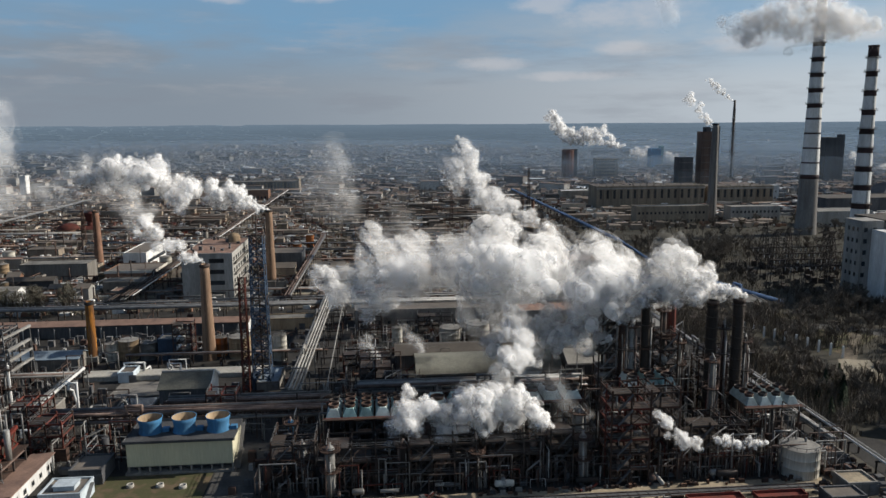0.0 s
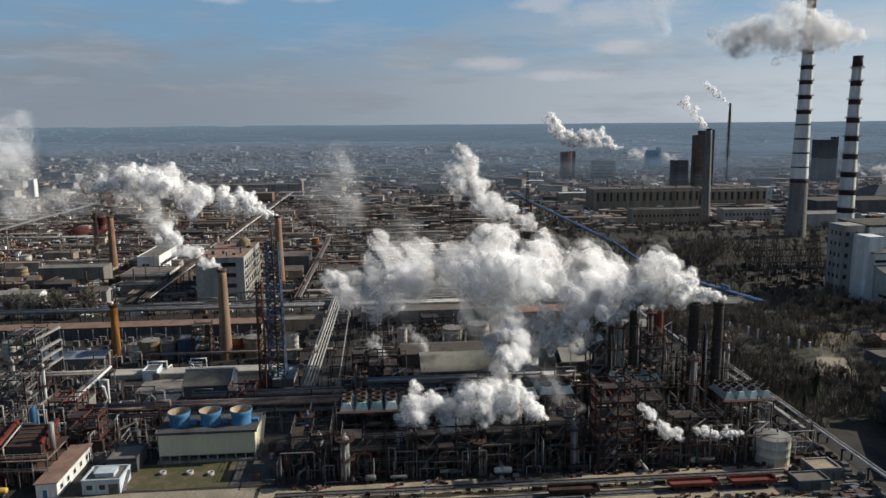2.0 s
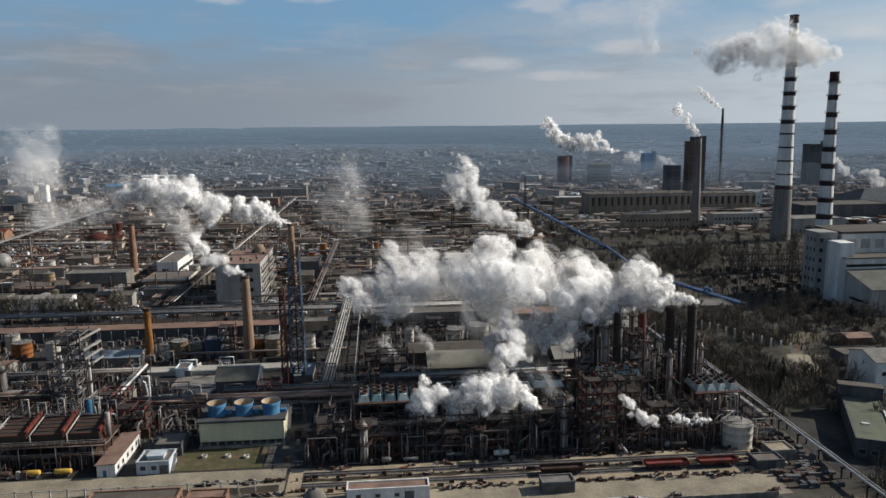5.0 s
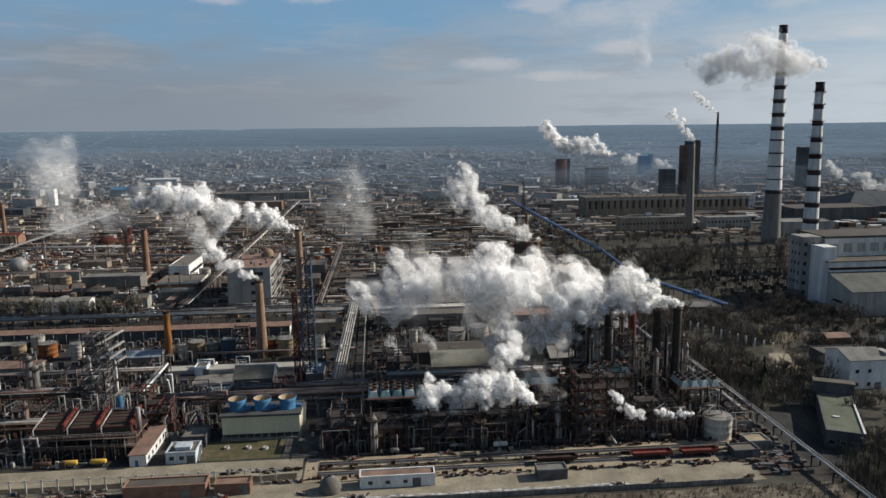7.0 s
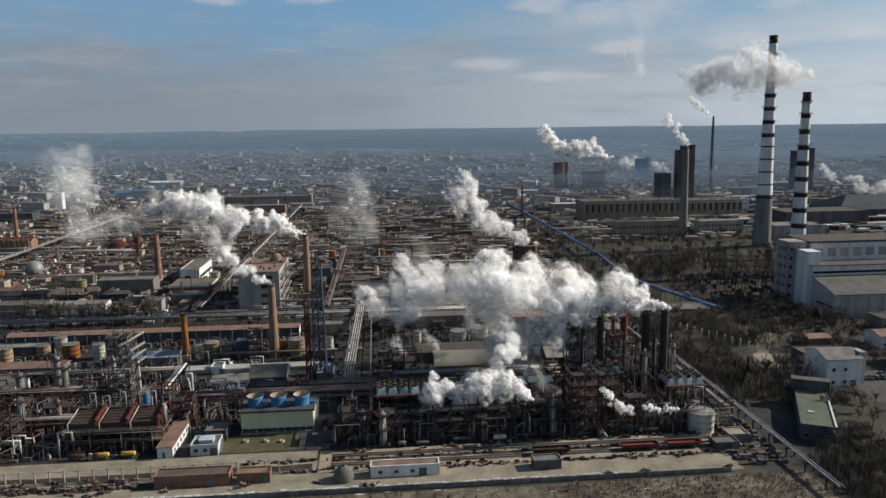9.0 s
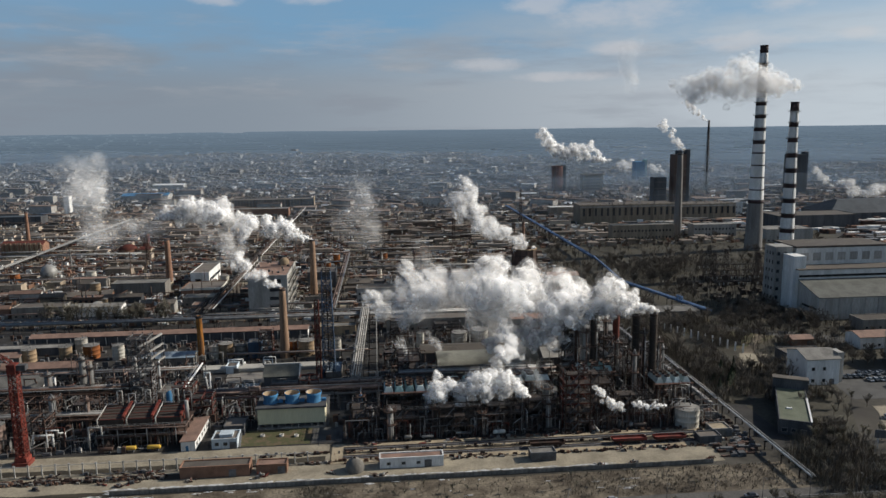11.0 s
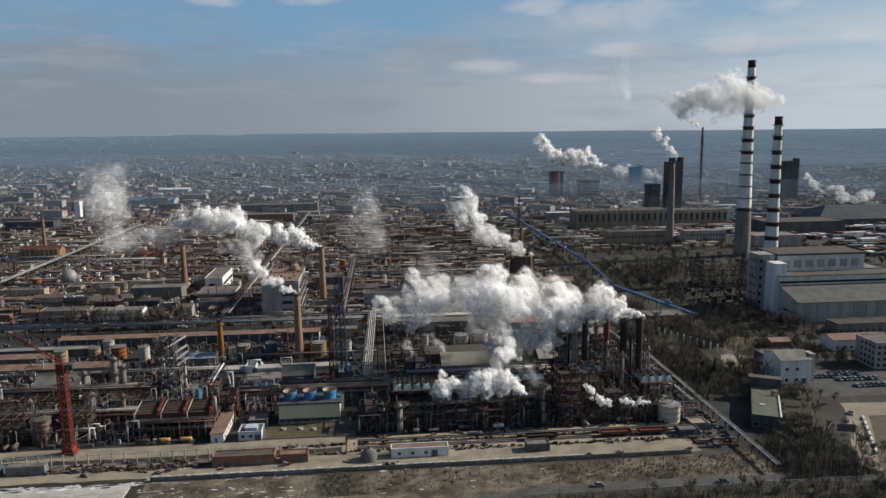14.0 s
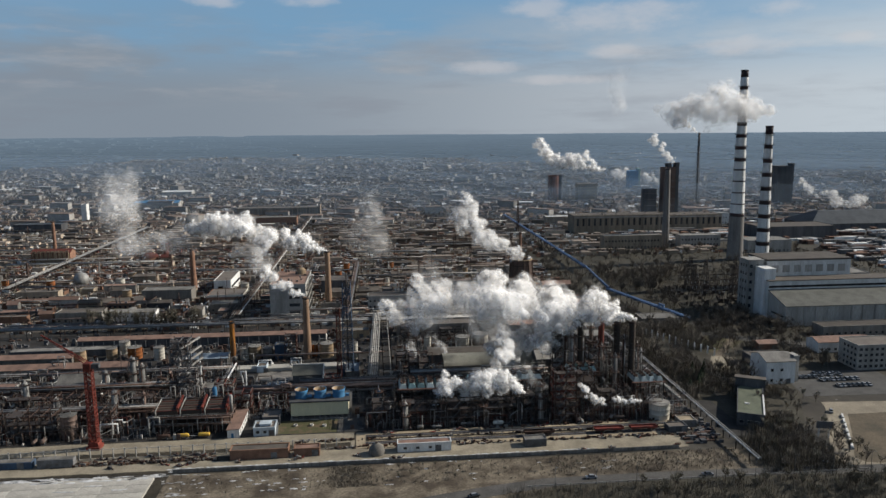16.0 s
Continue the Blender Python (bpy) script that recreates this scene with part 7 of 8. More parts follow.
take(151, 170, 214, 246), take(138, 151, 240, 274), take(178, 240, 168, 207), take(170, 330, 99, 160), take(118, 132, 128, 170)
scatter(95, 122, 170, 172, 260, TREES, "bare brown deciduous tree in winter", "bare trees by the works")
scatter(120, 122, 170, 260, 340, TREES, "bare brown deciduous tree in winter", "", single=False)
scatter(230, 165, 238, 268, 470, TREES, "bare brown deciduous tree near the power plant", "", 1.05, single=False)
scatter(120, 170, 430, 420, 600, TREES, "bare brown deciduous tree behind the power plant", "", 1.1, single=False)
scatter(110, 168, 236, 208, 290, TREES + PALE, "bare deciduous tree beside the plant road", "", 0.8, single=False)
scatter(110, 122, 160, 300, 640, TREES + PALE, "bare deciduous tree beside the blue pipeline", "", single=False)
scatter(55, 121, 152, 97, 146, TREES + PALE, "bare shrub-like tree on waste ground", "bare trees by the road", 0.75)
scatter(80, 140, 184, 98, 176, PALE + TREES, "pale bare tree beside the sandy lot", "bare trees by the lot", 0.7)
scatter(70, 420, 640, 330, 700, TREES, "bare deciduous tree among far sheds", "", 0.8, single=False)
scatter(30, 184, 222, 200, 236, TREES, "bare deciduous tree beside the office block", "", 0.8, single=False)
scatter(50, 240, 420, 196, 285, TREES, "bare deciduous tree near the office block", "", 0.8, single=False)
scatter(26, -40, 118, 103, 116, PALE, "pale bare shrub on waste ground", "shrubs on waste ground", 0.35, 0.3)
scatter(170, 30, 330, 62, 92.5, PALE + TREES, "bare deciduous tree below the road", "", 0.75, 0.5, single=False)
scatter(44, -212, -138, 329, 334, POPLAR, "pale bare poplar tree in a row", "", 0.9, 0.2, single=False)
scatter(40, -230, -60, 326, 332, PALE, "pale bare shrub tree beside the pipes", "", 0.45, 0.2, single=False)
scatter(230, -420, 120, 340, 640, PALE + TREES, "bare deciduous tree between works halls", "", 0.7, single=False)

UNDERGROWTH = material("undergrowth", (0.215, 0.185, 0.145), (0.15, 0.13, 0.10), scale=0.2, bump=0, vary=0.45, island=True)
brush = Build()
for i in range(16000):
    z = WOOD.random()
    u, v = (WOOD.uniform(120, 170), WOOD.uniform(172, 330)) if z < 0.35 else (WOOD.uniform(125, 300), WOOD.uniform(215, 480)) if z < 0.7 else (WOOD.uniform(160, 420), WOOD.uniform(300, 620)) if z < 0.88 else (WOOD.uniform(121, 152), WOOD.uniform(97, 148))
    if not free(u - 1, u + 1, v - 1, v + 1):
        continue
    tall = WOOD.choice((1.0, 1.0, 1.5, 2.4))
    for _ in range(5):
        a, e = Vector((u + WOOD.uniform(-1.4, 1.4), v + WOOD.uniform(-1.4, 1.4), 0)), Vector((WOOD.uniform(-1, 1), WOOD.uniform(-1, 1), WOOD.uniform(0.8, 2.6) * tall))
        s = Vector((WOOD.uniform(-1, 1), WOOD.uniform(-1, 1), 0)).normalized() * 0.13
        brush.add([a - s, a + s, a + e], [(0, 1, 2)])
for i in range(4200):
    u, v = WOOD.uniform(18, 330), WOOD.uniform(58, 93.5)
    for _ in range(5):
        a, e = Vector((u + WOOD.uniform(-1, 1), v + WOOD.uniform(-1, 1), 0)), Vector((WOOD.uniform(-0.7, 0.7), WOOD.uniform(-0.7, 0.7), WOOD.uniform(0.8, 3.4)))
        s = Vector((WOOD.uniform(-1, 1), WOOD.uniform(-1, 1), 0)).normalized() * 0.1
        brush.add([a - s, a + s, a + e], [(0, 1, 2)])
for i in range(5500):
    v = WOOD.uniform(330, 700)
    u = WOOD.uniform(-0.6 * v - 60, 125)
    if free(u - 0.5, u + 0.5, v - 0.5, v + 0.5):
        for _ in range(4):
            a, e = Vector((u + WOOD.uniform(-1.5, 1.5), v + WOOD.uniform(-1, 1), 0)), Vector((WOOD.uniform(-1, 1), WOOD.uniform(-1, 1), WOOD.uniform(0.8, 2.8)))
            s = Vector((WOOD.uniform(-1, 1), WOOD.uniform(-1, 1), 0)).normalized() * 0.25
            brush.add([a - s, a + s, a + e], [(0, 1, 2)])
for i in range(2600):
    u, v = WOOD.choice((WOOD.uniform(-103, 118), WOOD.uniform(40, 118), WOOD.gauss(-36, 4))), WOOD.uniform(102.5, 119)
    for _ in range(3):
        a, e = Vector((u + WOOD.uniform(-0.4, 0.4), v + WOOD.uniform(-0.4, 0.4), 0)), Vector((WOOD.uniform(-0.5, 0.5), WOOD.uniform(-0.5, 0.5), WOOD.uniform(0.3, 1.5)))
        s = Vector((WOOD.uniform(-1, 1), WOOD.uniform(-1, 1), 0)).normalized() * 0.1
        brush.add([a - s, a + s, a + e], [(0, 1, 2)])
structure("undergrowth", brush, UNDERGROWTH, "brown winter undergrowth below bare trees", kind="stuff")

# dark evergreens near the side track
def evergreen(u, v, h):
    t = thing("conifer", u, v, "dark green conifer by the dirt track", "tree", "conifers")
    part("trunk", Build().cyl((0, 0, 0), (0, 0, h * 0.9), 0.18, 0.05, n=6), "bark", t)
    b = Build()
    for i in range(9):
        z = h * (0.08 + 0.1 * i)
        r = h * 0.26 * (1 - i / 9.5)
        for j in range(11):
            a = 2 * math.pi * (j + WOOD.random()) / 11
            k = r * WOOD.uniform(0.75, 1.2)
            c, s = math.cos(a), math.sin(a)
            b.add([(0.1 * c, 0.1 * s, z + h * 0.1), (k * c - 0.3 * s, k * s + 0.3 * c, z), (k * 1.1 * c, k * 1.1 * s, z - 0.2), (k * c + 0.3 * s, k * s - 0.3 * c, z)], [(0, 1, 2, 3)])
    part("crown", b, "evergreen", t)


for u, v, h in ((134, 190, 7), (137, 194, 8), (131, 197, 7), (140, 199, 8), (144, 206, 7), (136, 202, 9), (128, 186, 6), (147, 212, 7)):
    evergreen(u, v, h)

# ---- cars, billboard, lamp posts ----
def car_parts():
    t = thing("car", 0, -500, "grey car parked on asphalt", "car")
    body = Build().box(-2.1, 2.1, -0.85, 0.85, 0.35, 0.85, 0.04)
    part("body", body, "car_paint", t)
    part("cabin", Build().box(-1.2, 1.3, -0.78, 0.78, 0.85, 1.42, 0.28), "glass", t)
    part("roof", Build().box(-0.85, 0.95, -0.5, 0.5, 1.42, 1.48), "car_paint", t)
    for x in (-1.35, 1.35):
        for y in (-0.85, 0.72):
            part("wheel", Build().cyl((x, y, 0.33), (x, y + 0.13, 0.33), 0.33, n=12), "rubber", t)
    for y in (-0.6, 0.6):
        part("headlight", Build().box(2.08, 2.12, y - 0.15, y + 0.15, 0.6, 0.72), "white_paint", t)
    return t


first = car_parts()
CARS = random.Random(9)
spots = [(182 + 2.6 * i, 196 - 0.2 * i, 90) for i in range(7)] + [(200 + 2.5 * i, 199 - 1.6 * i % 3, 90) for i in range(6)] + [(199 + 2.6 * i, 190, 90) for i in range(8)] + [(202 + 2.6 * i, 181, 90) for i in range(7)]
for i, (u, v, rz) in enumerate(spots):
    c = copy_thing(first, spot(u, v, 0.06, rz + CARS.uniform(-4, 4)))
    tagged(c, "small parked car in the car park", "car", "cars in the car park")
for u, v, rz in ((52.8, 99.6, 0), (8, 90.5, 198), (178, 150, 60), (146, 103.5, 50)):
    tagged(copy_thing(first, spot(u, v, 0.10, rz)), "dark car on the road", "car", "cars on the road")
first.matrix_world = spot(96, 97.2, 0.10, 0)
tagged(first, "dark car on the asphalt road", "car", "cars on the road")

bb = thing("billboard", 158.5, 124.5, "dark billboard on a white truss frame", "billboard", rz=-15)
part("board", Build().box(-3.2, 3.2, -0.15, 0.15, 4.0, 7.0), "dark_concrete", bb)
for x in (-2, 2):
    part("leg", Build().bar((x, 0.3, 0), (x, 0.2, 6.8), 0.35).bar((x, 2.2, 0), (x, 0.3, 5.5), 0.2), "white_paint", bb)
for i in range(7):
    p = thing("concrete_block", 179.5 - 2.6 * i, 144 - 5.0 * i, "white concrete road block in the sandy lot", "concrete block", "road blocks in the lot", z=0.12, rz=-28)
    part("block", Build().box(-0.5, 0.5, -2.2, 2.2, 0, 0.8, 0.12), "white_paint", p)

rubble = Build()
for i in range(90):
    k = CARS.random()
    u, v = 140 + 10 * k + CARS.uniform(-2.5, 2.5), 105 + 17 * k + CARS.uniform(-2.5, 2.5)
    a, b = CARS.uniform(0.3, 1.3), CARS.uniform(0.2, 0.8)
    rubble.box(u, u + a, v, v + b, 0, CARS.uniform(0.2, 0.7), 0.06)
structure("rubble", rubble, "pale_wall", "pale broken concrete rubble beside the sandy lot", kind="stuff")

lm = thing("street_lamp", 38, 94.4, "grey street lamp beside the road", "street lamp", "street lamps on the road")
part("pole", Build().cyl((0, 0, 0), (0, 0, 8), 0.11, 0.07, n=8), "grey_steel", lm)
part("arm", Build().bar((0, 0, 8), (0, -1.6, 8.4), 0.08), "grey_steel", lm)
part("lamp_head", Build().box(-0.15, 0.15, -2.3, -1.5, 8.35, 8.5), "grey_steel", lm)
for i in range(1, 9):
    copy_thing(lm, spot(38 + 15 * i, 94.4))
# roadside guard rail
gr = structure("guard_rail", Build().box(28, 160, 95.0, 95.1, 0.55, 0.9), "pale_wall", "pale guard rail along the road")
gm = Build().box(-0.08, 0.08, -0.08, 0.08, 0, 0.55).mesh("post", M["concrete"])
for i in range(33):
    piece("post", gm, gr, 29 + 4 * i, 95.2)

# ---- steam ----
# droplets scatter light many times over, mostly onwards, so that a cloud is lit nearly alike from all sides: its relief is leaned towards the light
SCATTER = tuple(0.8 * c for c in (math.cos(radians(SUN_AZ)) * math.cos(radians(SUN_EL)), math.sin(radians(SUN_AZ)) * math.cos(radians(SUN_EL)), math.sin(radians(SUN_EL)) + 0.15))


def steam_material(name, alpha, scale, low, high, through=0.36, tone=(1.0, 1.0, 1.0), own=0.35):
    """Backlit water droplets: light scattered both ways, with thin and thick places; the billow's own relief on the cloud's larger form."""
    m = bpy.data.materials.new(name)
    m.use_nodes = True
    m.cycles.use_bump_map_correction = False
    ns, ln = m.node_tree.nodes, m.node_tree.links
    ns.remove(ns["Principled BSDF"])
    out = ns["Material Output"]
    tc = ns.new("ShaderNodeTexCoord")
    n = ns.new("ShaderNodeTexNoise")
    n.inputs["Scale"].default_value, n.inputs["Detail"].default_value, n.inputs["Roughness"].default_value = scale, 6, 0.62
    ln.new(tc.outputs["Object"], n.inputs["Vector"])
    r = ns.new("ShaderNodeMapRange")
    for key, val in zip(("From Min", "From Max", "To Min", "To Max"), (low, high, 0.0, alpha)):
        r.inputs[key].default_value = val
    ln.new(n.outputs["Fac"], r.inputs["Value"])
    d, tl, mx, tp, fin = (ns.new(k) for k in ("ShaderNodeBsdfDiffuse", "ShaderNodeBsdfTranslucent", "ShaderNodeMixShader", "ShaderNodeBsdfTransparent", "ShaderNodeMixShader"))
    d.inputs["Color"].default_value = tl.inputs["Color"].default_value = (*tone, 1)
    mx.inputs[0].default_value = through
    fine = ns.new("ShaderNodeTexNoise")
    fine.inputs["Scale"].default_value, fine.inputs["Detail"].default_value = scale * 4, 4
    ln.new(tc.outputs["Object"], fine.inputs["Vector"])
    bp = ns.new("ShaderNodeBump")
    bp.inputs["Strength"].default_value, bp.inputs["Distance"].default_value = 0.3, 1.2
    ln.new(fine.outputs["Fac"], bp.inputs["Height"])
    if own < 1:
        form, world_form, lean = ns.new("ShaderNodeAttribute"), ns.new("ShaderNodeVectorTransform"), ns.new("ShaderNodeMix")
        form.attribute_name = "form"
        world_form.vector_type, world_form.convert_from, world_form.convert_to = "NORMAL", "OBJECT", "WORLD"
        ln.new(form.outputs["Vector"], world_form.inputs[0])
        lean.data_type = "VECTOR"
        lean.inputs["Factor"].default_value = own
        a, b = [x for x in lean.inputs if x.type == "VECTOR" and x.name in "AB"]
        ln.new(world_form.outputs[0], a)
        ln.new(bp.outputs[0], b)
        unit = ns.new("ShaderNodeVectorMath")
        unit.operation = "NORMALIZE"
        glow = ns.new("ShaderNodeVectorMath")
        glow.operation = "ADD"
        glow.inputs[1].default_value = SCATTER
        ln.new([x for x in lean.outputs if x.type == "VECTOR"][0], glow.inputs[0])
        ln.new(glow.outputs[0], unit.inputs[0])
        shape = unit.outputs[0]
    else:
        shape = bp.outputs[0]
    ln.new(shape, d.inputs["Normal"])
    ln.new(shape, tl.inputs["Normal"])
    ln.new(d.outputs[0], mx.inputs[1])
    ln.new(tl.outputs[0], mx.inputs[2])
    ln.new(r.outputs[0], fin.inputs[0])
    ln.new(tp.outputs[0], fin.inputs[1])
    ln.new(mx.outputs[0], fin.inputs[2])
    ln.new(fin.outputs[0], out.inputs["Surface"])
    return m


def ball(sub):
    bm = bmesh.new()
    bmesh.ops.create_icosphere(bm, subdivisions=sub, radius=1.0)
    bm.verts.ensure_lookup_table()
    vs, fs = [v.co.copy() for v in bm.verts], [tuple(v.index for v in f.verts) for f in bm.faces]
    bm.free()
    return vs, fs


BALLS = {2: ball(2), 3: ball(3)}


def plume(label, pts, density, seed, spread=0.7, per=1.0, sub=3, shells=(1.10, 0.96, 0.78), size=(0.26, 0.56), grow=1.0, buds=3, rough=1.0):
    """A drifting plume: torn billows round a line of (u, v, z, radius), smaller billows budding from larger, each of nested thin shells."""
    rn = random.Random(seed)
    b, slots, forms = Build(), [], []

    def billow(o, q, axis, r, level):
        for j, s in enumerate(shells):
            off = Vector((rn.uniform(0, 99), rn.uniform(0, 99), rn.uniform(0, 99)))
            vs = []
            for p in BALLS[level][0]:
                f = 1.0 + rough * (0.34 * noise.noise(p * 1.2 + off) + 0.20 * (abs(noise.noise(p * 2.4 + off)) * 2 - 0.5) + (0.14 if level > 2 else 0.05) * noise.noise(p * 5.0 + off))
                w = o + p * (q * s * max(0.25, f))
                vs.append(w)
                forms.append(((w - axis) / r + p * 0.35).normalized())
            b.add(vs, BALLS[level][1], True)
            slots.extend([min(j, len(density) - 1)] * len(BALLS[level][1]))

    for (u0, v0, z0, r0), (u1, v1, z1, r1) in zip(pts, pts[1:]):
        a, c = Vector((u0, v0, z0)), Vector((u1, v1, z1))
        r0, r1 = r0 * grow, r1 * grow
        count = max(2, int((c - a).length / (0.5 * (r0 + r1)) * 7 * per))
        for i in range(count):
            k = (i + rn.random()) / count
            r = r0 + (r1 - r0) * k
            axis = a.lerp(c, k)
            d = Vector((rn.gauss(0, 1), rn.gauss(0, 1), rn.gauss(0, 1))).normalized() * rn.random() ** 0.5
            o = axis + d * r * spread
            q = r * rn.uniform(*size)
            billow(o, q, axis, r, sub)
            for _ in range(buds):
                e = (Vector((rn.gauss(0, 1), rn.gauss(0, 1), rn.gauss(0, 1))).normalized() + d * 0.8).normalized()
                billow(o + e * q * rn.uniform(0.75, 1.15), q * rn.uniform(0.25, 0.55), axis, r, 2)
    ob = structure("steam_plume", b, density[0], label, "steam", kind="stuff")
    for extra in density[1:]:
        ob.data.materials.append(extra)
    ob.data.polygons.foreach_set("material_index", slots)
    at = ob.data.attributes.new("form", "FLOAT_VECTOR", "POINT")
    at.data.foreach_set("vector", [x for f in forms for x in f])
    return ob


SOFT = steam_material("steam_soft", 0.085, 0.26, 0.42, 0.68)
BODY = steam_material("steam_body", 0.18, 0.26, 0.34, 0.62)
FIRM = steam_material("steam_firm", 0.28, 0.26, 0.20, 0.50)
LOOSE = steam_material("loose_steam", 0.26, 0.20, 0.34, 0.62)
THINNER = steam_material("thinner_steam", 0.17, 0.16, 0.34, 0.62)
WISP = steam_material("thin_steam", 0.024, 0.13, 0.36, 0.68)
LIGHT = (WISP, steam_material("light_steam", 0.065, 0.16, 0.30, 0.62))
THICK, MIDDLE, THIN = (SOFT, BODY, FIRM), (WISP, THINNER, LOOSE), (WISP,)

# distance haze over the far town: wide flat thin banks added, tinted grey-blue
HAZE_FILM = steam_material("smog", 0.048, 0.004, 0.15, 0.55, 0.5, (0.275, 0.355, 0.445), 1.0)
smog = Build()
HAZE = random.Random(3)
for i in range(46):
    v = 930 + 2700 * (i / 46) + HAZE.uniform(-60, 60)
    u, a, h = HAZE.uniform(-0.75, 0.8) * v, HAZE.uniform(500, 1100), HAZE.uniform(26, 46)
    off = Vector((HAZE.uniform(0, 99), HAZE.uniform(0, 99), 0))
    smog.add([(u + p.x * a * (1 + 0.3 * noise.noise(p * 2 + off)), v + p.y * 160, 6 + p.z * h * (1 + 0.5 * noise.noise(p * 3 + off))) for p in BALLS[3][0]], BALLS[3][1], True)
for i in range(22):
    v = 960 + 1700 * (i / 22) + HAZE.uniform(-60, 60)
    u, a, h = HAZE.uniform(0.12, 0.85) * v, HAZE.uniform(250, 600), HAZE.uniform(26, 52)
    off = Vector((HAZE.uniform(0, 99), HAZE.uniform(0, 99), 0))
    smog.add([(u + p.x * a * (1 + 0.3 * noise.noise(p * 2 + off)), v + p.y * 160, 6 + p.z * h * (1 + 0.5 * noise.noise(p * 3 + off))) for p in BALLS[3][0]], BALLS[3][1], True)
structure("smog_bank", smog, HAZE_FILM, "thin grey-blue banks added as distance haze over the far town", "smog", kind="stuff")
plume("thick white steam drifting from the tan brick chimney", [(-59.2, 386.0, 39.7, 1.4), (-65.4, 387.0, 42.2, 2.5), (-77.5, 388.0, 46.6, 5.1), (-91.4, 390.0, 49.9, 7.3), (-107.1, 392.0, 54.3, 9.5), (-122.7, 394.0, 57.9, 9.6), (-140.3, 396.0, 58.1, 9.0), (-154.1, 398.0, 56.1, 6.1)], THICK, 1, per=1.0, spread=0.72, grow=1.4)
plume("thin steam trailing above the works halls", [(-154.2, 398.0, 54.6, 6.1), (-171.4, 400.0, 48.4, 5.4), (-191.2, 402.0, 44.3, 6.3), (-203.4, 404.0, 50.4, 7.1), (-207.8, 406.0, 66.3, 8.8), (-212.4, 408.0, 80.4, 9.6), (-217.2, 410.0, 92.7, 8.1)], LIGHT, 2, shells=(1.3, 0.95), per=0.45, spread=0.85, sub=2, buds=1, size=(0.45, 0.95), rough=0.8, grow=1.5)
plume("loose white steam from a tan chimney", [(-63.1, 259.0, 36.2, 1.1), (-68.2, 260.0, 37.7, 2.1), (-74.7, 262.0, 40.7, 3.2), (-82.5, 264.0, 44.7, 3.8), (-88.9, 266.0, 50.4, 4.1)], MIDDLE, 3, shells=(1.2, 1.02, 0.84), per=0.6, sub=2, buds=2, grow=1.3)
plume("thin steam above a tan chimney", [(-88.9, 266.0, 50.4, 4.1), (-92.7, 268.0, 56.7, 4.9), (-97.9, 270.0, 61.8, 4.4)], LIGHT, 4, shells=(1.3, 0.95), per=0.45, spread=0.85, sub=2, buds=1, size=(0.45, 0.95), rough=0.8, grow=1.3)
plume("great white billowing steam cloud over the process units", [(97.5, 181.0, 37.5, 0.9), (92.5, 182.0, 38.9, 2.0), (86.7, 184.0, 39.9, 3.1), (79.4, 188.0, 39.7, 5.3), (73.0, 192.0, 40.3, 7.5), (64.2, 196.0, 39.0, 10.2), (52.9, 200.0, 37.3, 12.3), (39.4, 206.0, 38.6, 12.6), (24.4, 212.0, 40.1, 10.9)], THICK, 5, per=1.1, spread=0.72, grow=1.68)
plume("loose grey steam trailing from the great cloud", [(29.0, 212.0, 36.4, 11.5), (17.9, 216.0, 37.0, 10.6), (4.3, 220.0, 35.4, 9.3), (-7.3, 224.0, 32.4, 7.1), (-19.0, 228.0, 35.5, 5.7)], MIDDLE, 6, shells=(1.2, 1.02, 0.84), per=0.9, grow=1.6, sub=2, buds=2)
plume("steam sagging from the great cloud beside the stacks", [(72.2, 186.0, 38.0, 3.2), (67.2, 188.0, 34.1, 5.0), (60.7, 190.0, 31.1, 6.2), (54.2, 192.0, 27.2, 5.6), (46.6, 194.0, 23.2, 4.4)], THICK, 28, per=0.9, spread=0.75, sub=2, buds=3)
plume("steam hanging below the great cloud", [(58.9, 192.0, 26.8, 4.4), (50.5, 194.0, 25.4, 6.2), (40.3, 198.0, 24.6, 5.8), (31.7, 200.0, 19.8, 4.9)], THICK, 7, per=1.0, spread=0.72, grow=1.5, sub=2, buds=2)
plume("white steam rising behind the great cloud", [(98.8, 430.0, 23.0, 2.4), (87.9, 432.0, 29.4, 7.2), (72.1, 434.0, 36.4, 9.6), (60.5, 436.0, 46.4, 8.7), (56.8, 438.0, 58.2, 8.8), (41.0, 440.0, 54.3, 9.6), (53.3, 442.0, 67.9, 8.0)], MIDDLE, 8, shells=(1.2, 1.02, 0.84), per=0.6, grow=1.4, sub=2, buds=2)
plume("white steam pouring across the air coolers", [(38.9, 161.0, 10.3, 1.4), (37.3, 161.0, 14.5, 3.6), (30.7, 162.0, 16.8, 5.1), (22.0, 163.0, 16.0, 5.5), (13.3, 164.0, 15.3, 5.9), (7.5, 164.0, 15.1, 5.5)], THICK, 9, per=1.0, spread=0.72, grow=1.3)
plume("loose steam trailing over the air coolers", [(12.3, 163.0, 15.7, 5.9), (5.4, 162.0, 14.3, 6.7), (1.9, 161.0, 7.8, 4.7)], MIDDLE, 25, shells=(1.2, 1.02, 0.84), per=0.6, sub=2, buds=2)
plume("thin steam between process units", [(52.5, 166.0, 10.7, 1.6), (46.9, 168.0, 12.3, 3.3), (42.6, 172.0, 16.3, 2.9), (36.6, 190.0, 15.9, 3.9), (31.1, 196.0, 21.0, 4.4)], THIN, 10, shells=(1.3, 0.95), per=0.45, sub=2, buds=1, size=(0.45, 0.95), rough=0.8)
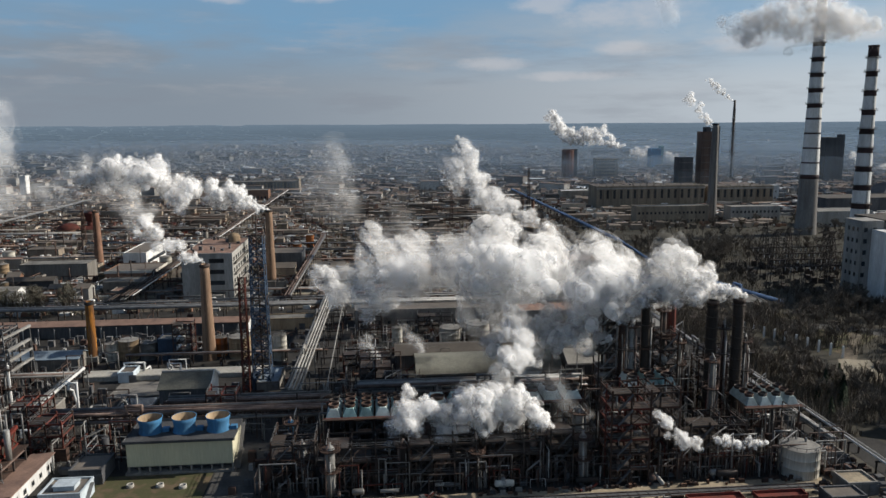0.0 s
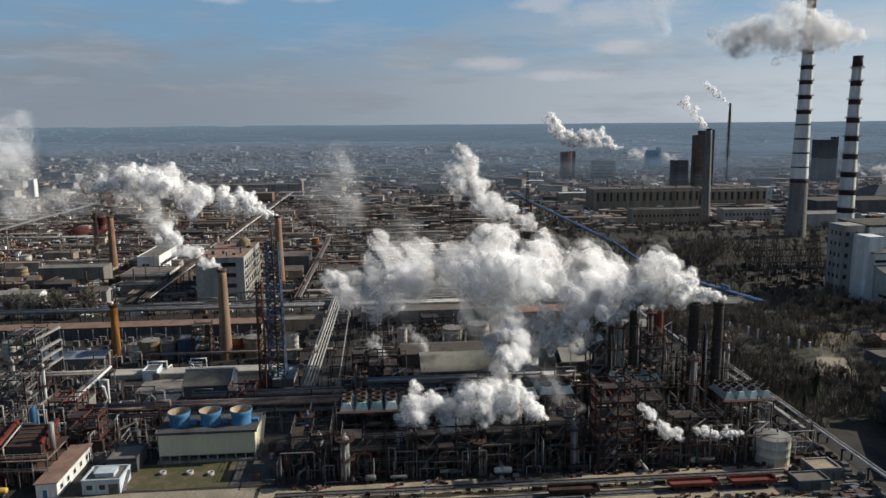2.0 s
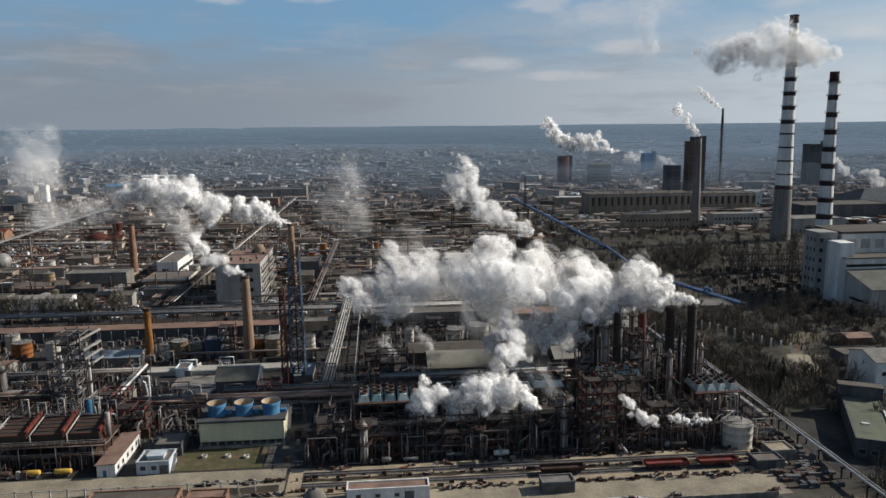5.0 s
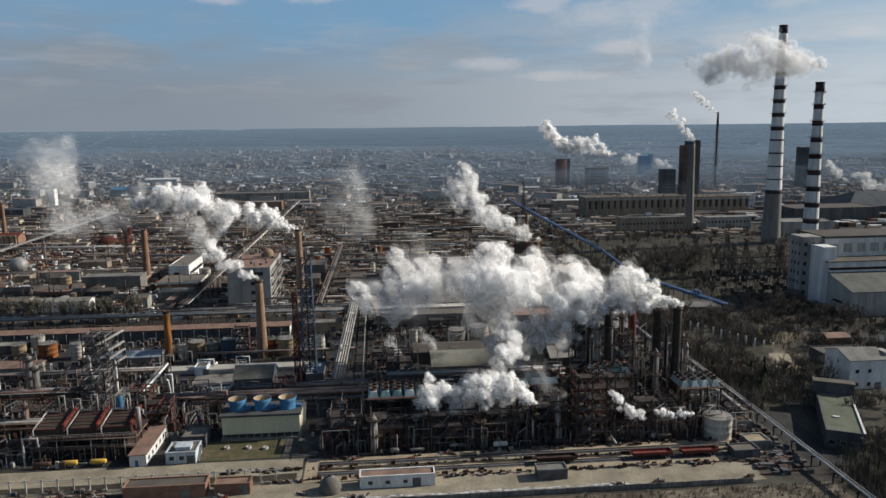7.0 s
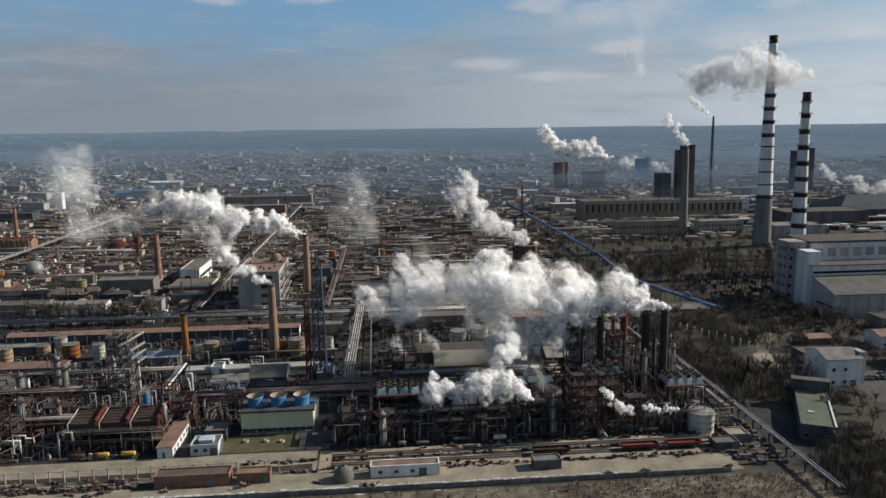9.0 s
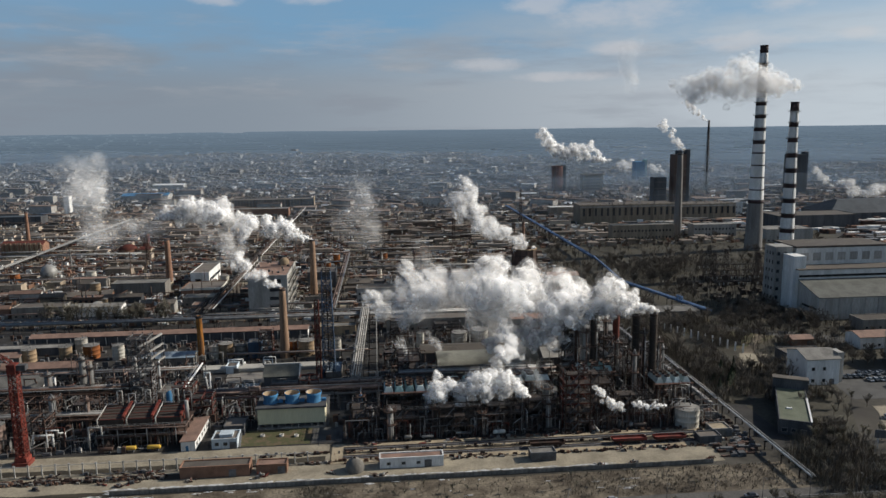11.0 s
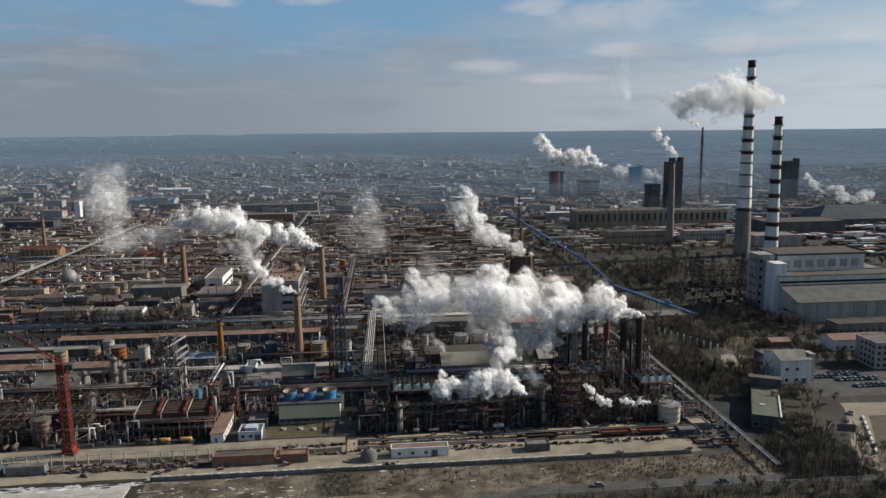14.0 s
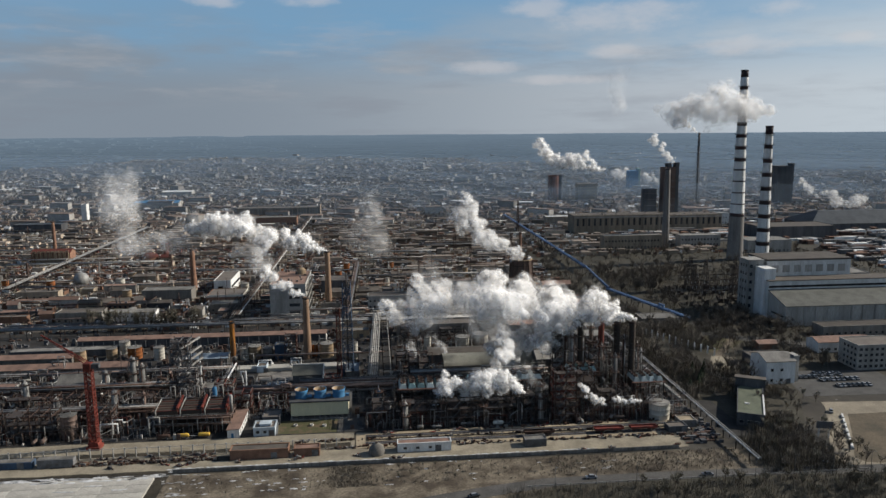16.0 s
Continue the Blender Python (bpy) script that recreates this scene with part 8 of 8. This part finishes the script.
plume("small white steam jet among the units", [(91.7, 154.0, 7.7, 0.6), (87.7, 154.0, 7.5, 1.4), (83.1, 154.0, 7.7, 1.8), (78.7, 154.0, 9.1, 1.6)], THICK, 11, per=1.0, spread=0.72, grow=1.2, sub=2, buds=2)
plume("ragged steam beside the rust-red frame", [(75.7, 154.0, 6.5, 0.8), (71.2, 154.0, 9.1, 2.4), (67.2, 154.0, 12.1, 2.6), (64.8, 154.0, 16.6, 1.8)], MIDDLE, 26, shells=(1.2, 1.02, 0.84), per=0.6, grow=1.2, sub=2, buds=2)
plume("thin steam veil above works halls", [(-22.6, 420.0, 30.8, 9.2), (-27.8, 420.0, 46.3, 11.5), (-21.7, 422.0, 61.2, 10.7), (-32.7, 424.0, 72.6, 8.4)], THIN, 23, shells=(1.3, 0.95), per=0.45, grow=1.1, sub=2, buds=1, size=(0.45, 0.95), rough=0.8)
plume("loose steam drifting behind the great cloud", [(13.6, 250.0, 29.4, 5.1), (6.3, 255.0, 39.1, 6.7), (4.2, 260.0, 48.8, 6.8)], THIN, 27, shells=(1.3, 0.95), per=0.45, grow=1.1, sub=2, buds=1, size=(0.45, 0.95), rough=0.8)
plume("loose white steam climbing from the air coolers", [(28.4, 166.0, 21.0, 2.8), (28.0, 170.0, 24.9, 4.0), (32.1, 176.0, 28.1, 4.9), (36.6, 184.0, 30.9, 5.1)], MIDDLE, 24, per=0.8, grow=1.4, spread=0.85, sub=2, buds=3)
plume("thin bluish wisp of steam", [(-2.3, 240.0, 1.3, 1.0), (-3.1, 240.0, 6.6, 2.3), (-7.5, 242.0, 10.0, 2.5)], LIGHT, 12, shells=(1.3, 0.95), per=0.45, sub=2, buds=1, size=(0.45, 0.95), rough=0.8)
plume("thin bluish wisp of steam", [(13.7, 240.0, 3.3, 1.0), (11.2, 240.0, 8.6, 2.0), (6.4, 242.0, 12.1, 2.3)], LIGHT, 13, shells=(1.3, 0.95), per=0.45, sub=2, buds=1, size=(0.45, 0.95), rough=0.8)
plume("white steam bank at the striped chimneys", [(284.5, 412.0, 138.5, 4.4), (276.0, 412.0, 139.8, 8.0), (262.0, 412.0, 140.5, 11.5), (246.0, 412.0, 141.5, 13.0), (231.0, 412.0, 140.0, 12.5), (216.0, 412.0, 138.0, 11.0), (204.0, 414.0, 136.0, 9.0)], (WISP, SOFT, BODY), 14, per=1.05, spread=0.62, grow=1.27, size=(0.38, 0.72), buds=2, rough=0.85)
plume("thin high steam near the striped chimneys", [(167.8, 420.0, 139.3, 4.0), (164.7, 420.0, 150.4, 6.0), (165.9, 420.0, 161.4, 6.5), (168.7, 420.0, 170.5, 5.5)], THIN, 15, shells=(1.3, 0.95), per=0.45, sub=2, buds=1, size=(0.45, 0.95), rough=0.8)
plume("white steam from the far process tower", [(371.7, 800.0, 76.2, 2.2), (362.2, 802.0, 86.5, 5.8), (351.8, 804.0, 100.2, 8.0), (341.4, 806.0, 113.9, 7.3)], MIDDLE, 16, shells=(1.2, 1.02, 0.84), per=0.6, sub=2, buds=2)
plume("white steam from the far mast", [(521.3, 1068.0, 114.3, 1.9), (508.8, 1070.0, 124.1, 5.8), (494.3, 1072.0, 137.5, 6.7), (481.8, 1074.0, 146.4, 4.8)], MIDDLE, 17, shells=(1.2, 1.02, 0.84), per=0.6, sub=2, buds=2)
plume("white steam bank over the far works", [(418.7, 1250.0, 44.4, 3.2), (393.7, 1252.0, 52.9, 9.6), (362.5, 1254.0, 65.6, 15.9), (331.6, 1256.0, 61.9, 15.8), (305.7, 1258.0, 74.4, 12.6), (290.3, 1260.0, 100.0, 12.6)], THICK, 18, per=1.0, spread=0.72, grow=1.5, sub=2, buds=2)
plume("loose steam over the far works", [(587.2, 1388.2, 11.2, 4.9), (554.7, 1390.9, 17.3, 9.7), (519.9, 1393.6, 25.8, 12.0), (485.3, 1396.3, 30.8, 11.8)], MIDDLE, 19, shells=(1.2, 1.02, 0.84), per=0.6, grow=1.4, sub=2, buds=2)
plume("far white steam plume", [(707.0, 1010.0, 8.8, 3.0), (688.8, 1012.0, 22.2, 7.9), (674.9, 1014.0, 39.7, 7.9)], MIDDLE, 20, shells=(1.2, 1.02, 0.84), per=0.6, sub=2, buds=2)
plume("far white steam bank", [(711.4, 900.0, 1.3, 13.0), (686.8, 902.0, 9.6, 14.7), (662.3, 904.0, 17.8, 10.9), (650.4, 906.0, 25.8, 8.2)], MIDDLE, 21, shells=(1.2, 1.02, 0.84), per=0.6, grow=1.3, sub=2, buds=2)
plume("low far steam", [(332.2, 800.0, 11.3, 4.3), (314.9, 802.0, 18.5, 7.2), (297.5, 804.0, 25.6, 5.7)], THIN, 22, shells=(1.3, 0.95), per=0.45, sub=2, buds=1, size=(0.45, 0.95), rough=0.8)
